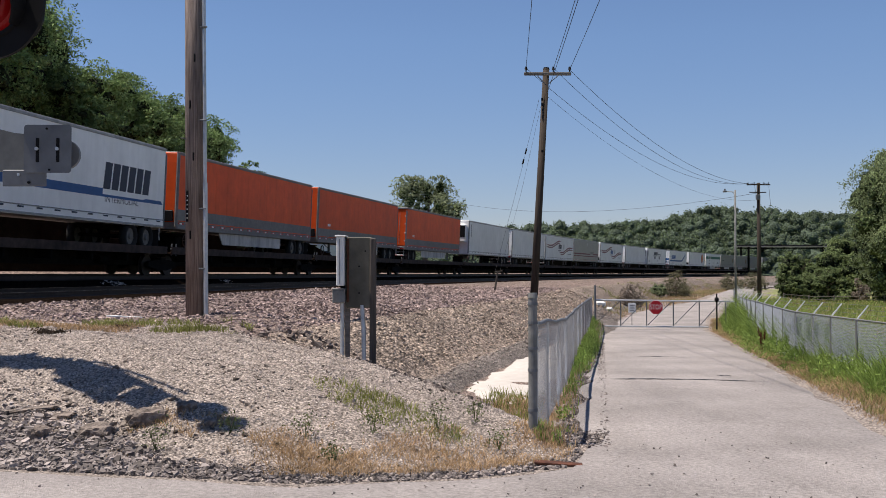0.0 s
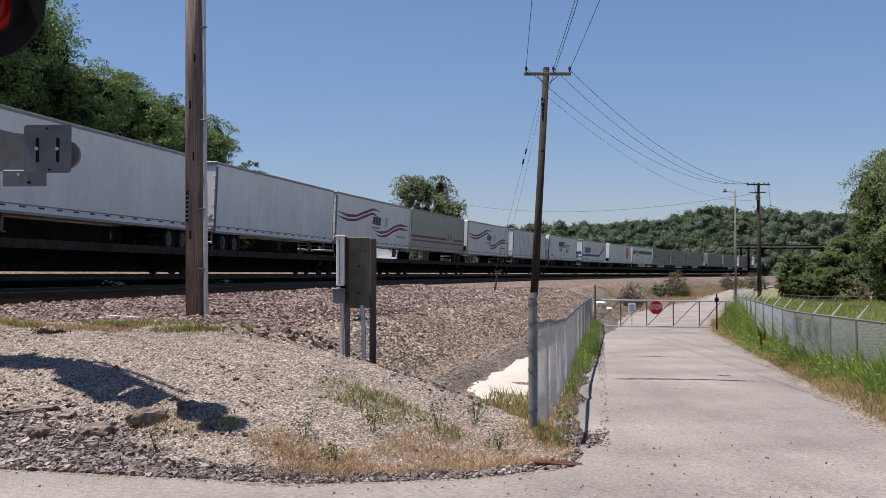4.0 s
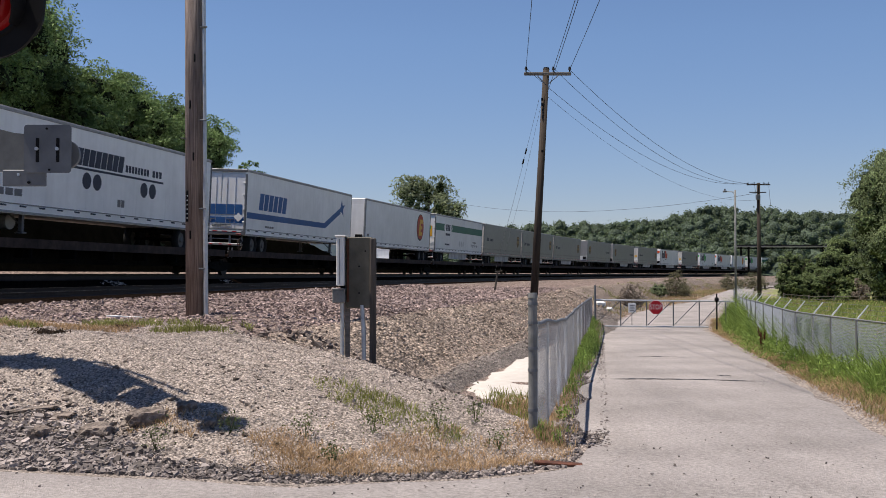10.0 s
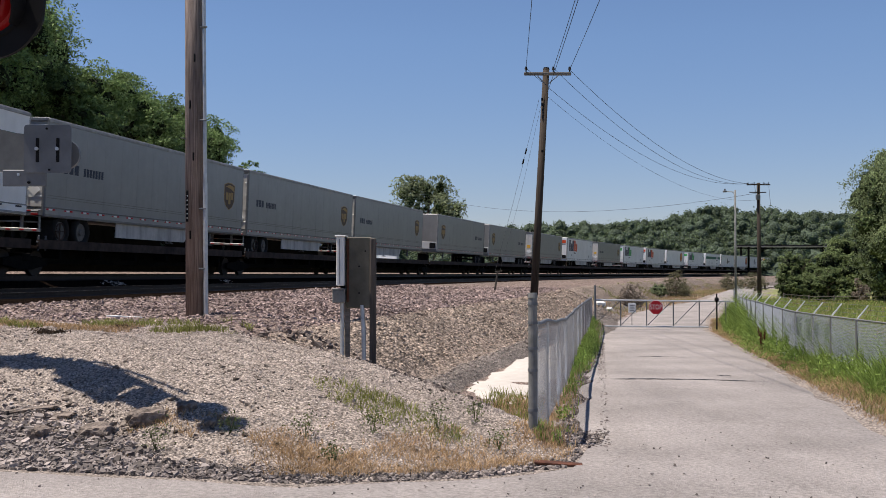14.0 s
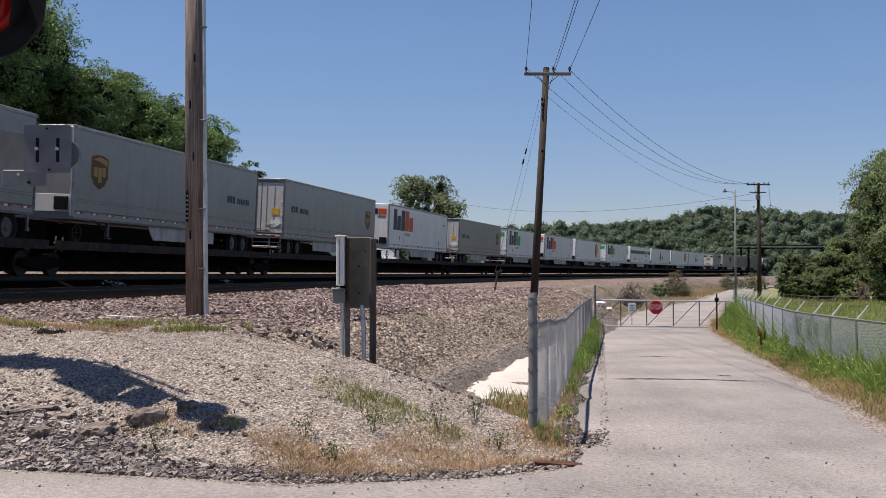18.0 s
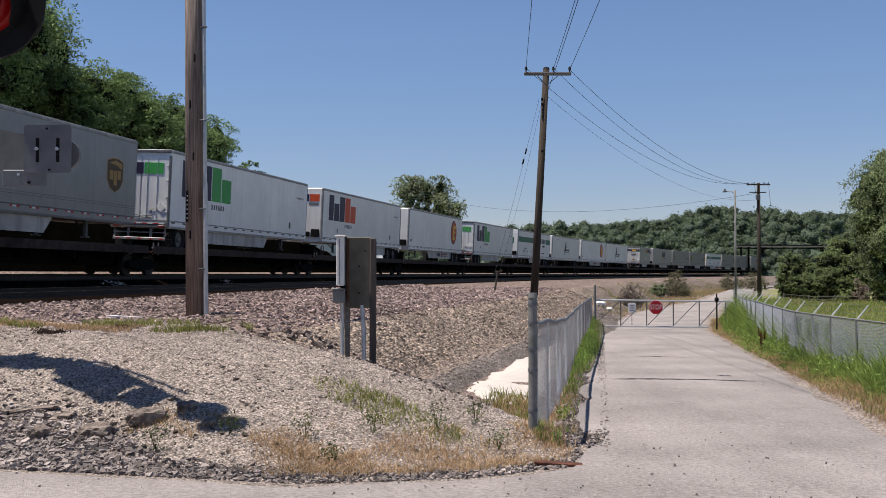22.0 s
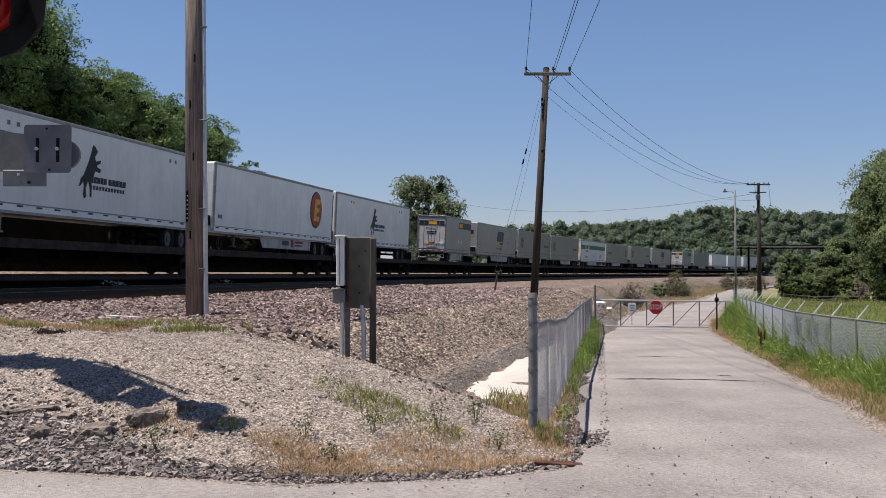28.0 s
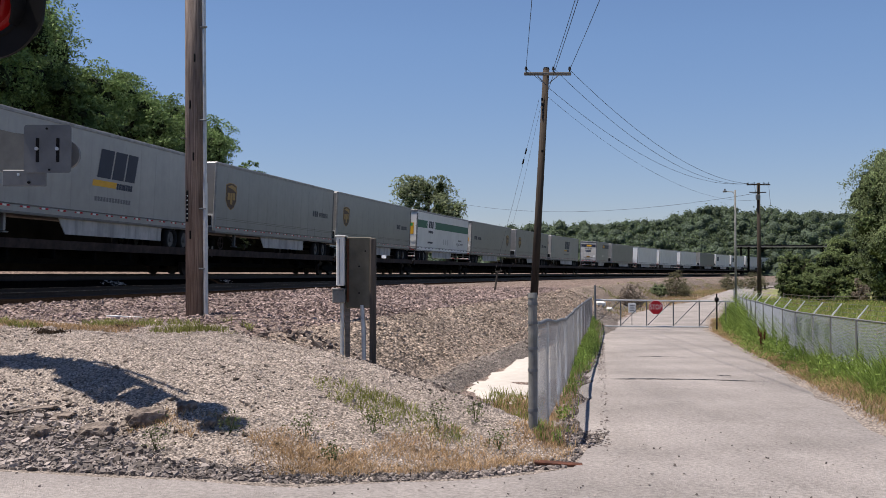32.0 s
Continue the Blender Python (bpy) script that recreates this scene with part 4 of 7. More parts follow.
    part("door_frame", MB().box((HALF - 0.03, yr - front * 0.05, 3.5), (0.09, 0.1, 2.85), 0.01).box((-HALF + 0.03, yr - front * 0.05, 3.5), (0.09, 0.1, 2.85), 0.01)
         .box((0, yr - front * 0.05, Z1 - 0.05), (w, 0.1, 0.11), 0.01).box((0, yr - front * 0.05, Z0 + 0.12), (w, 0.1, 0.2), 0.01), M_GALVD, root)
    if lead == "doors":
        for k in range(9):
            part("sill_tape", shared("sill_tape_red" if k % 2 else "sill_tape_white", lambda: MB().box((0, 0, 0), (0.24, 0.008, 0.035)).mesh("sill_tape", M_RED if k % 2 else M_WHITE)), M_RED if k % 2 else M_WHITE, root).matrix_local = Matrix.Translation((-1.0 + 0.25 * k, yr - 0.105, Z0 + 0.18))
        for sx in (-1, 1):
            part("tail_lamp", MB().box((sx * 1.0, yr - 0.11, Z0 + 0.07), (0.26, 0.02, 0.07), 0.01), M_LENS, root, "dark red tail lamp")
            part("lock_handle", MB().box((sx * 0.5, yr - 0.08, 2.72), (0.34, 0.02, 0.03), 0.006).box((sx * 0.5, yr - 0.075, 2.62), (0.05, 0.03, 0.1), 0.006), M_GALVD, root)
        part("grab_step", MB().box((0.05, yr - 0.09, 2.46), (1.0, 0.03, 0.035), 0.006).box((0.05, yr - 0.08, 2.38), (0.95, 0.02, 0.03), 0.006), M_GALVD, root)
        if colour != "orange":
            part("hazard_placard", MB().box((0, 0, 0), (0.32, 0.012, 0.32), 0.004, Matrix.Translation((0.93, yr - 0.085, 2.82)) @ Matrix.Rotation(radians(45), 4, "Y")), M_WHITE, root, "blank white diamond placard")
        if kind == "blue_arrow":
            part("door_mark", MB().box((0, yr - 0.068, 3.2), (2.2, 0.012, 0.5)), M_BLUE, root)
            part("door_mark", MB().box((0, yr - 0.068, 2.68), (2.4, 0.012, 0.3)), M_BLUE, root)
        elif kind == "two_tone_green":
            part("door_mark", MB().box((0.55, yr - 0.068, 4.4), (0.85, 0.012, 0.46)), M_GREEN, root)
            part("door_mark", MB().box((-0.4, yr - 0.068, 4.4), (0.95, 0.012, 0.46)), M_PURPLE, root)
        elif kind == "shield":
            part("door_placard", MB().box((0.8, yr - 0.068, 3.4), (0.42, 0.012, 0.34)), M_YEL, root)
            part("door_placard", MB().box((0.75, yr - 0.068, 2.75), (0.36, 0.012, 0.36)), M_WHITE, root)
        elif kind == "dark_panel":
            part("door_band", MB().box((0, yr - 0.068, 4.5), (2.3, 0.012, 0.42)), M_NAVY, root)
            part("door_mark", MB().box((0.1, yr - 0.076, 4.5), (0.75, 0.012, 0.26)), M_YEL, root)
            part("door_mark", MB().box((0, yr - 0.068, 3.75), (0.9, 0.012, 0.08)).box((0, yr - 0.068, 3.6), (0.8, 0.012, 0.12)), M_NAVY, root)
            cu = bpy.data.curves.new("door_lettering", "FONT")
            cu.body, cu.size, cu.align_x = "Moving?", 0.34, "CENTER"
            sign = new("door_lettering", cu)
            sign.data.materials.append(M_NAVY)
            sign.parent = root
            sign.matrix_local = pose(0, yr - 0.07, 3.92, 90, 0, 0)
            part("door_plate", MB().box((0.0, yr - 0.068, 2.78), (0.52, 0.012, 0.2)), M_YEL, root)
            for k in range(5):
                part("plate_mark", MB().box((-0.2 + 0.1 * k, yr - 0.077, 2.78), (0.06, 0.006, 0.13)), M_BLK, root)
        elif kind == "green_band":
            part("door_placard", MB().box((0.6, yr - 0.068, 3.7), (0.8, 0.012, 0.9)), M_YEL, root)
            part("door_placard", MB().box((0.6, yr - 0.074, 4.0), (0.6, 0.012, 0.25)), M_GREEN, root)
        elif kind == "waves":
            part("door_mark", MB().box((0.5, yr - 0.068, 3.3), (0.9, 0.012, 0.5)), M_BLUE, root)
    # running gear
    ax = [yr + front * 1.15, yr + front * 2.45] if L > 10 else [yr + front * 1.1]
    for y in ax:
        for sx in (-1, 1):
            t = part("tyre", TYRE, M_RUBBER, root)
            t.matrix_local = Matrix.Translation((sx * 1.08, y, 1.52)) @ (Matrix.Rotation(math.pi, 4, "Z") if sx < 0 else Matrix.Identity(4))
            r = part("rim", RIM, M_RIM, t)
        part("axle", MB().tube((-0.95, y, 1.52), (0.95, y, 1.52), 0.07, n=8), M_UNDER, root)
    ym = sum(ax) / len(ax)
    part("slider_frame", MB().box((0, ym, 1.88), (1.1, 3.2, 0.24), 0.01), M_UNDER, root)
    guard = part("bumper_guard", MB().box((0, yr - front * 0.02, 1.5), (2.34, 0.1, 0.11), 0.01).box((0, yr - front * 0.02, 1.76), (2.34, 0.05, 0.05), 0.01)
                 .box((0.5, yr, 1.74), (0.1, 0.08, 0.5), 0.01).box((-0.5, yr, 1.74), (0.1, 0.08, 0.5), 0.01).box((1.12, yr, 1.74), (0.06, 0.06, 0.5), 0.01).box((-1.12, yr, 1.74), (0.06, 0.06, 0.5), 0.01), M_ALU, root, "dull steel rear guard")
    for x in (-0.95, -0.45, 0.05, 0.55, 1.0):
        part("red_tape", shared("red_tape", lambda: MB().box((0, 0, 0), (0.16, 0.012, 0.04)).mesh("red_tape", M_RED)), M_RED, guard).matrix_local = Matrix.Translation((x, yr - front * 0.078, 1.5))
    for sx in (-1, 1):
        part("mudflap", MB().box((sx * 1.05, ax[0] - front * 0.68, 1.5), (0.6, 0.02, 0.7)), M_RUBBER, root)
    yl = ye - front * (2.9 if L > 10 else 1.8)
    for sx in (-1, 1):
        part("landing_leg", MB().box((sx * 0.95, yl, 1.72), (0.13, 0.13, 0.6), 0.01).box((sx * 0.95, yl, 1.38), (0.25, 0.25, 0.05), 0.01).tube((sx * 0.95, yl, 1.6), (sx * 0.5, yl, 1.98), 0.03, n=6), M_ALU if kind in ("rearing", "slant_word") else M_GALVD, root)
    if skirt:
        gap, end = (1.0, 0.8) if L < 10 else (0.4, 4.4) if kind == "dark_panel" else (2.0, 1.4) if colour == "orange" else (2.3, 2.6) if kind in ("green_band", "shield") else (1.0, 2.6)
        y0, y1 = sorted((yl - front * end, ax[-1] + front * gap))
        cut = 0.5
        pts = [(y0 + (cut if front < 0 else 0), 1.42), (y1 - (cut if front > 0 else 0), 1.42), (y1, Z0), (y0, Z0)]
        board = part("side_skirt", MB().prism(pts, HALF - 0.1, HALF - 0.07), M_SKIRT, root)
        if kind == "oval":
            yb = ym + front * 4.6
            part("skirt_mark", MB().prism([(yb - 1.5, 1.62), (yb - 0.5, 1.62), (yb - 0.5, 1.86), (yb - 1.5, 1.86)], HALF - 0.07, HALF - 0.064), M_NAVY, board)
            part("skirt_disc", MB().prism([(yb + 0.22 * math.cos(q), 1.74 + 0.22 * math.sin(q)) for q in np.linspace(0, 2 * math.pi, 16, endpoint=False)], HALF - 0.07, HALF - 0.064), M_MAROON, board)
            part("skirt_mark", MB().prism([(yb + 0.4, 1.76), (yb + 1.7, 1.76), (yb + 1.7, 1.88), (yb + 0.4, 1.88)], HALF - 0.07, HALF - 0.064).prism([(yb + 0.4, 1.6), (yb + 1.6, 1.6), (yb + 1.6, 1.68), (yb + 0.4, 1.68)], HALF - 0.07, HALF - 0.064), M_MAROON, board)
    livery(root, L, kind, lead)
    TRAILERS.append((root, u0 + L / 2))
    return u0, L


def flat_car(u0, u1, last=False):
    """One platform of the articulated flat cars, with a bogie under its leading joint."""
    L = u1 - u0
    root = tagged(new("flat_car"), "dirty brown intermodal flat car platform, darkened for shade, on steel wheels", "flat car", "flat cars of the train")
    part("deck", MB().box((0, 0, 0.94), (2.66, L - 0.35, 0.1), 0.015), M_DECK, root)
    part("centre_sill", MB().box((0, 0, 0.64), (0.9, L - 0.2, 0.5), 0.03), M_UNDER, root)
    for sx in (-1, 1):
        part("side_sill", MB().prism([(-L / 2 + 0.25, 0.9), (L / 2 - 0.25, 0.9), (L / 2 - 0.25, 1.2), (-L / 2 + 0.25, 1.2)], sx * 1.26, sx * 1.35), M_SILL, root)
        for y in np.arange(-L / 2 + 1.6, L / 2 - 1.2, 2.6):
            me = shared("cross_bearer", lambda: MB().box((0, 0, 0.74), (0.6, 0.1, 0.3), 0.01).mesh("cross_bearer", M_UNDER))
            part("cross_bearer", me, M_UNDER, root).matrix_local = Matrix.Translation((sx * 1.0, y, 0))
    part("hitch_stand", MB().box((0, -L / 2 + 2.6, 1.35), (0.9, 0.5, 0.72), 0.06).box((0, -L / 2 + 2.6, 1.76), (0.8, 0.9, 0.08), 0.02), M_UNDER, root)
    part("ladder_rack", MB().box((1.28, -L / 2 + 0.5, 1.12), (0.05, 0.6, 0.05), 0.01).box((1.28, -L / 2 + 0.3, 1.08), (0.05, 0.05, 0.5), 0.01).box((1.28, -L / 2 + 0.7, 1.08), (0.05, 0.05, 0.5), 0.01), M_GALVD, root)
    part("brake_wheel", MB().path([(1.3, -L / 2 + 1.5 + 0.27 * math.cos(a), 1.5 + 0.27 * math.sin(a)) for a in np.linspace(0, 2 * math.pi, 17)], 0.025, 6)
         .tube((1.28, -L / 2 + 1.5, 1.0), (1.28, -L / 2 + 1.5, 1.76), 0.022, n=6).tube((1.28, -L / 2 + 1.24, 1.5), (1.28, -L / 2 + 1.76, 1.5), 0.018, n=6), M_SILL, root, "rusty brake wheel")
    part("brake_cylinder", MB().tube((0.62, L / 2 - 4.5, 0.62), (0.62, L / 2 - 3.7, 0.62), 0.16, n=10), M_UNDER, root)
    for yb in ([-L / 2, L / 2] if last else [-L / 2]):
        b = part("bogie", MB().box((0, yb, 0.62), (2.2, 0.42, 0.26), 0.03), M_UNDER, root)
        for sx in (-1, 1):
            o = [(-1.2, 0.36), (-0.75, 0.3), (-0.35, 0.22), (0.35, 0.22), (0.75, 0.3), (1.2, 0.36), (1.2, 0.56), (0.5, 0.66), (-0.5, 0.66), (-1.2, 0.56)]
            part("side_frame", MB().prism([(yb + a, c) for a, c in o], sx * 1.0 - 0.07, sx * 1.0 + 0.07), M_UNDER, b)
        for yy in (-0.89, 0.89):
            for sx in (-1, 1):
                wl = part("wheel", RAILWHEEL, M_WHEEL, b)
                wl.matrix_local = Matrix.Translation((sx * 0.76, yb + yy, 0.42)) @ (Matrix.Rotation(math.pi, 4, "Z") if sx < 0 else Matrix.Identity(4))
    TRAILERS.append((root, (u0 + u1) / 2))


LONG, PUP = 16.5, 8.7
W1, W2, W3 = "with blue stripe and wordmark", "with grey lower band and scuffs", "with a cooling unit"
CONSIST = (
    (-301.43, LONG, "white", "nose", "navy_word", False, False, W1), (-283.62, LONG, "orange", "nose", "band_orange", False, True, W2),
    (-265.74, LONG, "orange", "nose", "band_orange", False, True, W2), (-246.66, LONG, "orange", "doors", "band_orange", False, True, W2),
    (-226.59, LONG, "white", "reefer", "", False, False, W3), (-208.20, LONG, "white", "doors", "", False, False, "with bright rear doors leading"),
    (-190.95, LONG, "white", "doors", "waves", False, False, "with maroon waves"), (-173.72, LONG, "silver", "nose", "two_lines", False, False, "with two maroon lines"),
    (-155.44, LONG, "white", "nose", "waves", False, False, "with maroon waves"), (-136.16, LONG, "white", "doors", "", True, False, "with deep vertical ribs"),
    (-117.32, LONG, "white", "reefer", "shippers", False, False, "with dark wordmark and discs"), (-96.57, LONG, "white", "doors", "blue_arrow", False, False, "with rising blue stripe"),
    (-76.91, LONG, "white", "nose", "oval", False, False, "with red and yellow oval mark"), (-58.54, LONG, "white", "doors", "green_band", False, True, "with dark green band"),
    (-40.96, LONG, "grey", "doors", "shield", False, True, "with brown shield mark"), (-23.71, LONG, "grey", "doors", "shield", False, True, "with brown shield mark"),
    (-6.46, LONG, "grey", "doors", "shield", False, True, "with brown shield mark"), (14.95, LONG, "grey", "nose", "shield", False, False, "with brown shield mark"),
    (33.88, LONG, "grey", "nose", "shield", False, True, "with brown shield mark"), (54.32, LONG, "grey", "doors", "shield", False, True, "with brown shield mark"),
    (74.33, LONG, "white", "nose", "two_tone_red", False, True, "with purple and orange wordmark"), (95.22, LONG, "grey", "doors", "shield", False, True, "with brown shield mark"),
    (114.74, LONG, "white", "doors", "two_tone_green", False, True, "with purple and green wordmark"), (134.07, LONG, "white", "nose", "two_tone_red", False, True, "with purple and orange wordmark"),
    (153.07, LONG, "white", "nose", "oval", False, True, "with red and yellow oval mark"), (174.32, LONG, "white", "doors", "two_tone_green", False, True, "with purple and green wordmark"),
    (193.70, LONG, "white", "nose", "green_band", False, True, "with dark green band"), (212.00, LONG, "white", "nose", "rearing", False, False, "with black rearing silhouette"),
    (230.35, LONG, "white", "nose", "oval", False, True, "with red and yellow oval mark"), (247.7, LONG, "white", "nose", "rearing", False, False, "with black rearing silhouette"),
    (275.24, PUP, "silver", "doors", "dark_panel", False, True, "short, with dark panel"), (286.93, LONG, "silver", "nose", "slant_word", False, True, "with slanting dark wordmark"),
    (305.13, LONG, "grey", "nose", "shield", False, True, "with brown shield mark"), (322.61, LONG, "grey", "nose", "shield", False, True, "with brown shield mark"),
    (341.24, LONG, "white", "doors", "green_band", False, True, "with dark green band"), (359.27, LONG, "grey", "doors", "shield", False, True, "with brown shield mark"),
    (378.53, LONG, "grey", "nose", "shield", False, True, "with brown shield mark"), (397.28, LONG, "silver", "nose", "slant_word", False, True, "with slanting dark wordmark"),
    (426.34, PUP, "silver", "doors", "dark_panel", False, True, "short, with dark panel"), (438.08, LONG, "grey", "nose", "", False, True, "with plain ribbed sides"),
    (459.10, LONG, "white", "doors", "", False, True, "with plain sides and skirt"), (478.68, LONG, "white", "doors", "", False, True, "with plain sides and skirt"),
    (498.87, LONG, "white", "doors", "", False, True, "with plain sides and skirt"), (519.48, LONG, "grey", "nose", "", False, True, "with plain ribbed sides"),
    (538.13, LONG, "white", "nose", "dark_mark", False, True, "with two dark mark blocks"), (557.39, LONG, "white", "nose", "dark_mark", False, True, "with two dark mark blocks"),
    (576.45, LONG, "white", "nose", "dark_mark", False, True, "with two dark mark blocks"), (595.31, LONG, "white", "nose", "dark_mark", False, True, "with two dark mark blocks"),
    (614.06, LONG, "white", "nose", "", False, True, "with plain sides and skirt"),
)


def build_train():
    ends = [trailer(*c) for c in CONSIST]
    joints = [ends[0][0] - 0.9]
    for (u0, L), (v0, _) in zip(ends, ends[1:]):
        joints.append((u0 + L + v0) / 2 if v0 - u0 - L < 6 else u0 + L + 1.0)
    joints.append(ends[-1][0] + ends[-1][1] + 0.9)
    for k in range(len(joints) - 1):
        flat_car(joints[k], joints[k + 1], k == len(joints) - 2)


build_train()


# ---------------------------------------------------------------- leaves, grass, stones
rng = np.random.default_rng(7)


def surface(x, y):
    """Height of what is walked on: the ground or the embankment, whichever is higher."""
    s, q = to_line(x, y)
    return np.maximum(ground_z(x, y), np.where((q > -11) & (q < 14.5), bed_z(s, q) + bed_relief(s, q, np.ravel(x), np.ravel(y)) - bed_sink(s, q), -99))


def quads(c, size, out=None):
    """Leaf-shaped quads of given sizes at the points c, turned at random or, with out, roughly facing that way."""
    n = len(c)
    a = rng.normal(size=(n, 3))
    if out is not None:
        o = out + rng.normal(0, 0.55, (n, 3))
        o /= np.linalg.norm(o, axis=1, keepdims=True) + 1e-9
        a -= o * np.sum(a * o, axis=1, keepdims=True)
        b = np.cross(o, a)
    else:
        b = np.cross(a, rng.normal(size=(n, 3)))
    a /= np.linalg.norm(a, axis=1, keepdims=True) + 1e-9
    b /= np.linalg.norm(b, axis=1, keepdims=True) + 1e-9
    s = np.asarray(size).reshape(-1, 1)
    v = np.stack([c - a * s, c - b * s * 0.5, c + a * s, c + b * s * 0.5], 1)
    return v.reshape(-1, 3), np.arange(4 * n).reshape(n, 4)


def crown_lumps(radii, lumps, hollow=0.4):
    """Centres and radii of the clumps of a crown, in a unit ball."""
    d = rng.normal(size=(lumps, 3))
    d /= np.linalg.norm(d, axis=1, keepdims=True)
    return d * rng.uniform(hollow, 0.9, (lumps, 1)), rng.uniform(0.16, 0.4, lumps)


def lump_mesh(c, r, rings=5, seg=8):
    """Lumpy closed balls of radii r (per axis) at the points c, as one array of corners and one of faces."""
    n = len(c)
    th, ph = np.meshgrid(np.linspace(0.08, math.pi - 0.08, rings + 1), np.linspace(0, 2 * math.pi, seg, endpoint=False), indexing="ij")
    unit = np.stack([np.sin(th) * np.cos(ph), np.sin(th) * np.sin(ph), np.cos(th)], -1).reshape(-1, 3)
    m = len(unit)
    v = c[:, None] + unit[None] * r[:, None] * rng.uniform(0.72, 1.15, (n, m, 1))
    i = np.arange(rings * seg).reshape(rings, seg)
    q = np.stack([i, np.roll(i, -1, 1), np.roll(i, -1, 1) + seg, i + seg], -1).reshape(-1, 4)
    return v.reshape(-1, 3), (np.arange(n)[:, None, None] * m + q[None]).reshape(-1, 4)


def crown(root, centre, radii, n, size, leaf, lumps, core=M_CORE, hollow=0.4, fill=0.7, sprays=14, blunt=0.0):
    """Crown of boughs: lumps standing in for the shaded inside, sprays of leaves on each bough and small leaves round
    each spray.
    """
    centre, radii = np.asarray(centre, float), np.asarray(radii, float)
    lc, lr = crown_lumps(radii, lumps, hollow)
    lc[:, :2] /= np.sqrt(1 - blunt * lc[:, 2:] ** 2)
    mean = radii.mean()
    rr = np.minimum(lr[:, None] * radii, np.minimum(lr * mean, 1.5)[:, None] * 1.2)
    cc = centre + lc * radii
    ok = cc[:, 2] > 0.2
    cc, rr, lc = cc[ok], rr[ok], lc[ok]
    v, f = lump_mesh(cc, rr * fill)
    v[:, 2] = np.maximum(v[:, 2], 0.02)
    part("inner_foliage", fast_mesh("inner_foliage", v, f, core, True), core, root, "lumps filling the crown's shaded inside")
    # sprays sit on the boughs, mostly on their upper and outer sides
    b = np.repeat(np.arange(len(cc)), sprays)
    d = rng.normal(size=(len(b), 3)) + 0.7 * lc[b] + np.array([0, 0, 0.35])
    d /= np.linalg.norm(d, axis=1, keepdims=True) + 1e-9
    sc = cc[b] + d * rr[b] * rng.uniform(0.6, 1.05, (len(b), 1))
    sr = rr[b] * rng.uniform(0.24, 0.46, (len(b), 1)) * np.array([1.15, 1.15, 0.75])
    w = (sr ** 2).sum(1)
    k = rng.choice(len(sc), n, p=w / w.sum())
    p = rng.normal(size=(n, 3))
    p[:, 2] = np.where(p[:, 2] < -0.5, -p[:, 2], p[:, 2])
    p /= np.linalg.norm(p, axis=1, keepdims=True)
    o = p + 0.3 * d[k] + np.array([0, 0, 0.45])
    o /= np.linalg.norm(o, axis=1, keepdims=True) + 1e-9
    p = sc[k] + p * sr[k] * (rng.uniform(0.7, 1.0, n) + 0.35 * rng.uniform(0, 1, n) ** 5)[:, None]
    g = p[:, 2] > 0.03
    v, f = quads(p[g], rng.uniform(0.55, 1.25, g.sum()) * size, o[g])
    part("crown", fast_mesh("crown", v, f, leaf), leaf, root)


def tree(x, y, top, r, n, leaf, size, label, base=None, low=0.25, name="tree", category="tree", group="", lumps=None, core=None, fill=0.7, blunt=0.0, seed=0):
    """Tapered trunk with limbs, and a crown of many small leaves."""
    global rng
    shared, rng = rng, np.random.default_rng(int(abs(x * 131 + y * 17)) + seed)
    z0 = float(surface(np.array([x]), np.array([y]))[0]) if base is None else base
    h = top - z0
    root = tagged(new(name), label, category, group)
    root.matrix_world = Matrix.Translation((x, y, z0))
    t = MB()
    zc, rz = h * (1 + low) / 2, h * (1 - low) / 2
    lean = rng.normal(0, 0.02, 2) * h
    t.tube((0, 0, -0.3), (lean[0], lean[1], h * 0.45), 0.028 * h + 0.04, 0.018 * h, 9)
    t.tube((lean[0], lean[1], h * 0.45), (lean[0] * 1.6, lean[1] * 1.6, h * 0.85), 0.018 * h, 0.006 * h, 8)
    for k in range(7):
        a = k * 2.4 + rng.uniform(0, 1)
        z = h * rng.uniform(0.25, 0.6)
        e = (math.cos(a) * r * 0.5, math.sin(a) * r * 0.5, min(h * 0.8, z + h * rng.uniform(0.12, 0.3)))
        t.tube((lean[0] * z / h, lean[1] * z / h, z), e, 0.01 * h, 0.003 * h, 6)
    part("trunk", t, M_BARK, root)
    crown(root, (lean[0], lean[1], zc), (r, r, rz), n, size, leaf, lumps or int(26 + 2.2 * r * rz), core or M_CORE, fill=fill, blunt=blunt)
    rng = shared
    return root


def bush(x, y, top, r, n, leaf, size, label, lumps=None):
    return tree(x, y, top, r, n, leaf, size, label, low=-0.3, name="bush", category="bush", group="roadside bushes", lumps=lumps, core=leaf if leaf in (M_OLIVE, M_TWIG) else None, fill=0.25 if leaf in (M_OLIVE, M_TWIG) else 0.7)


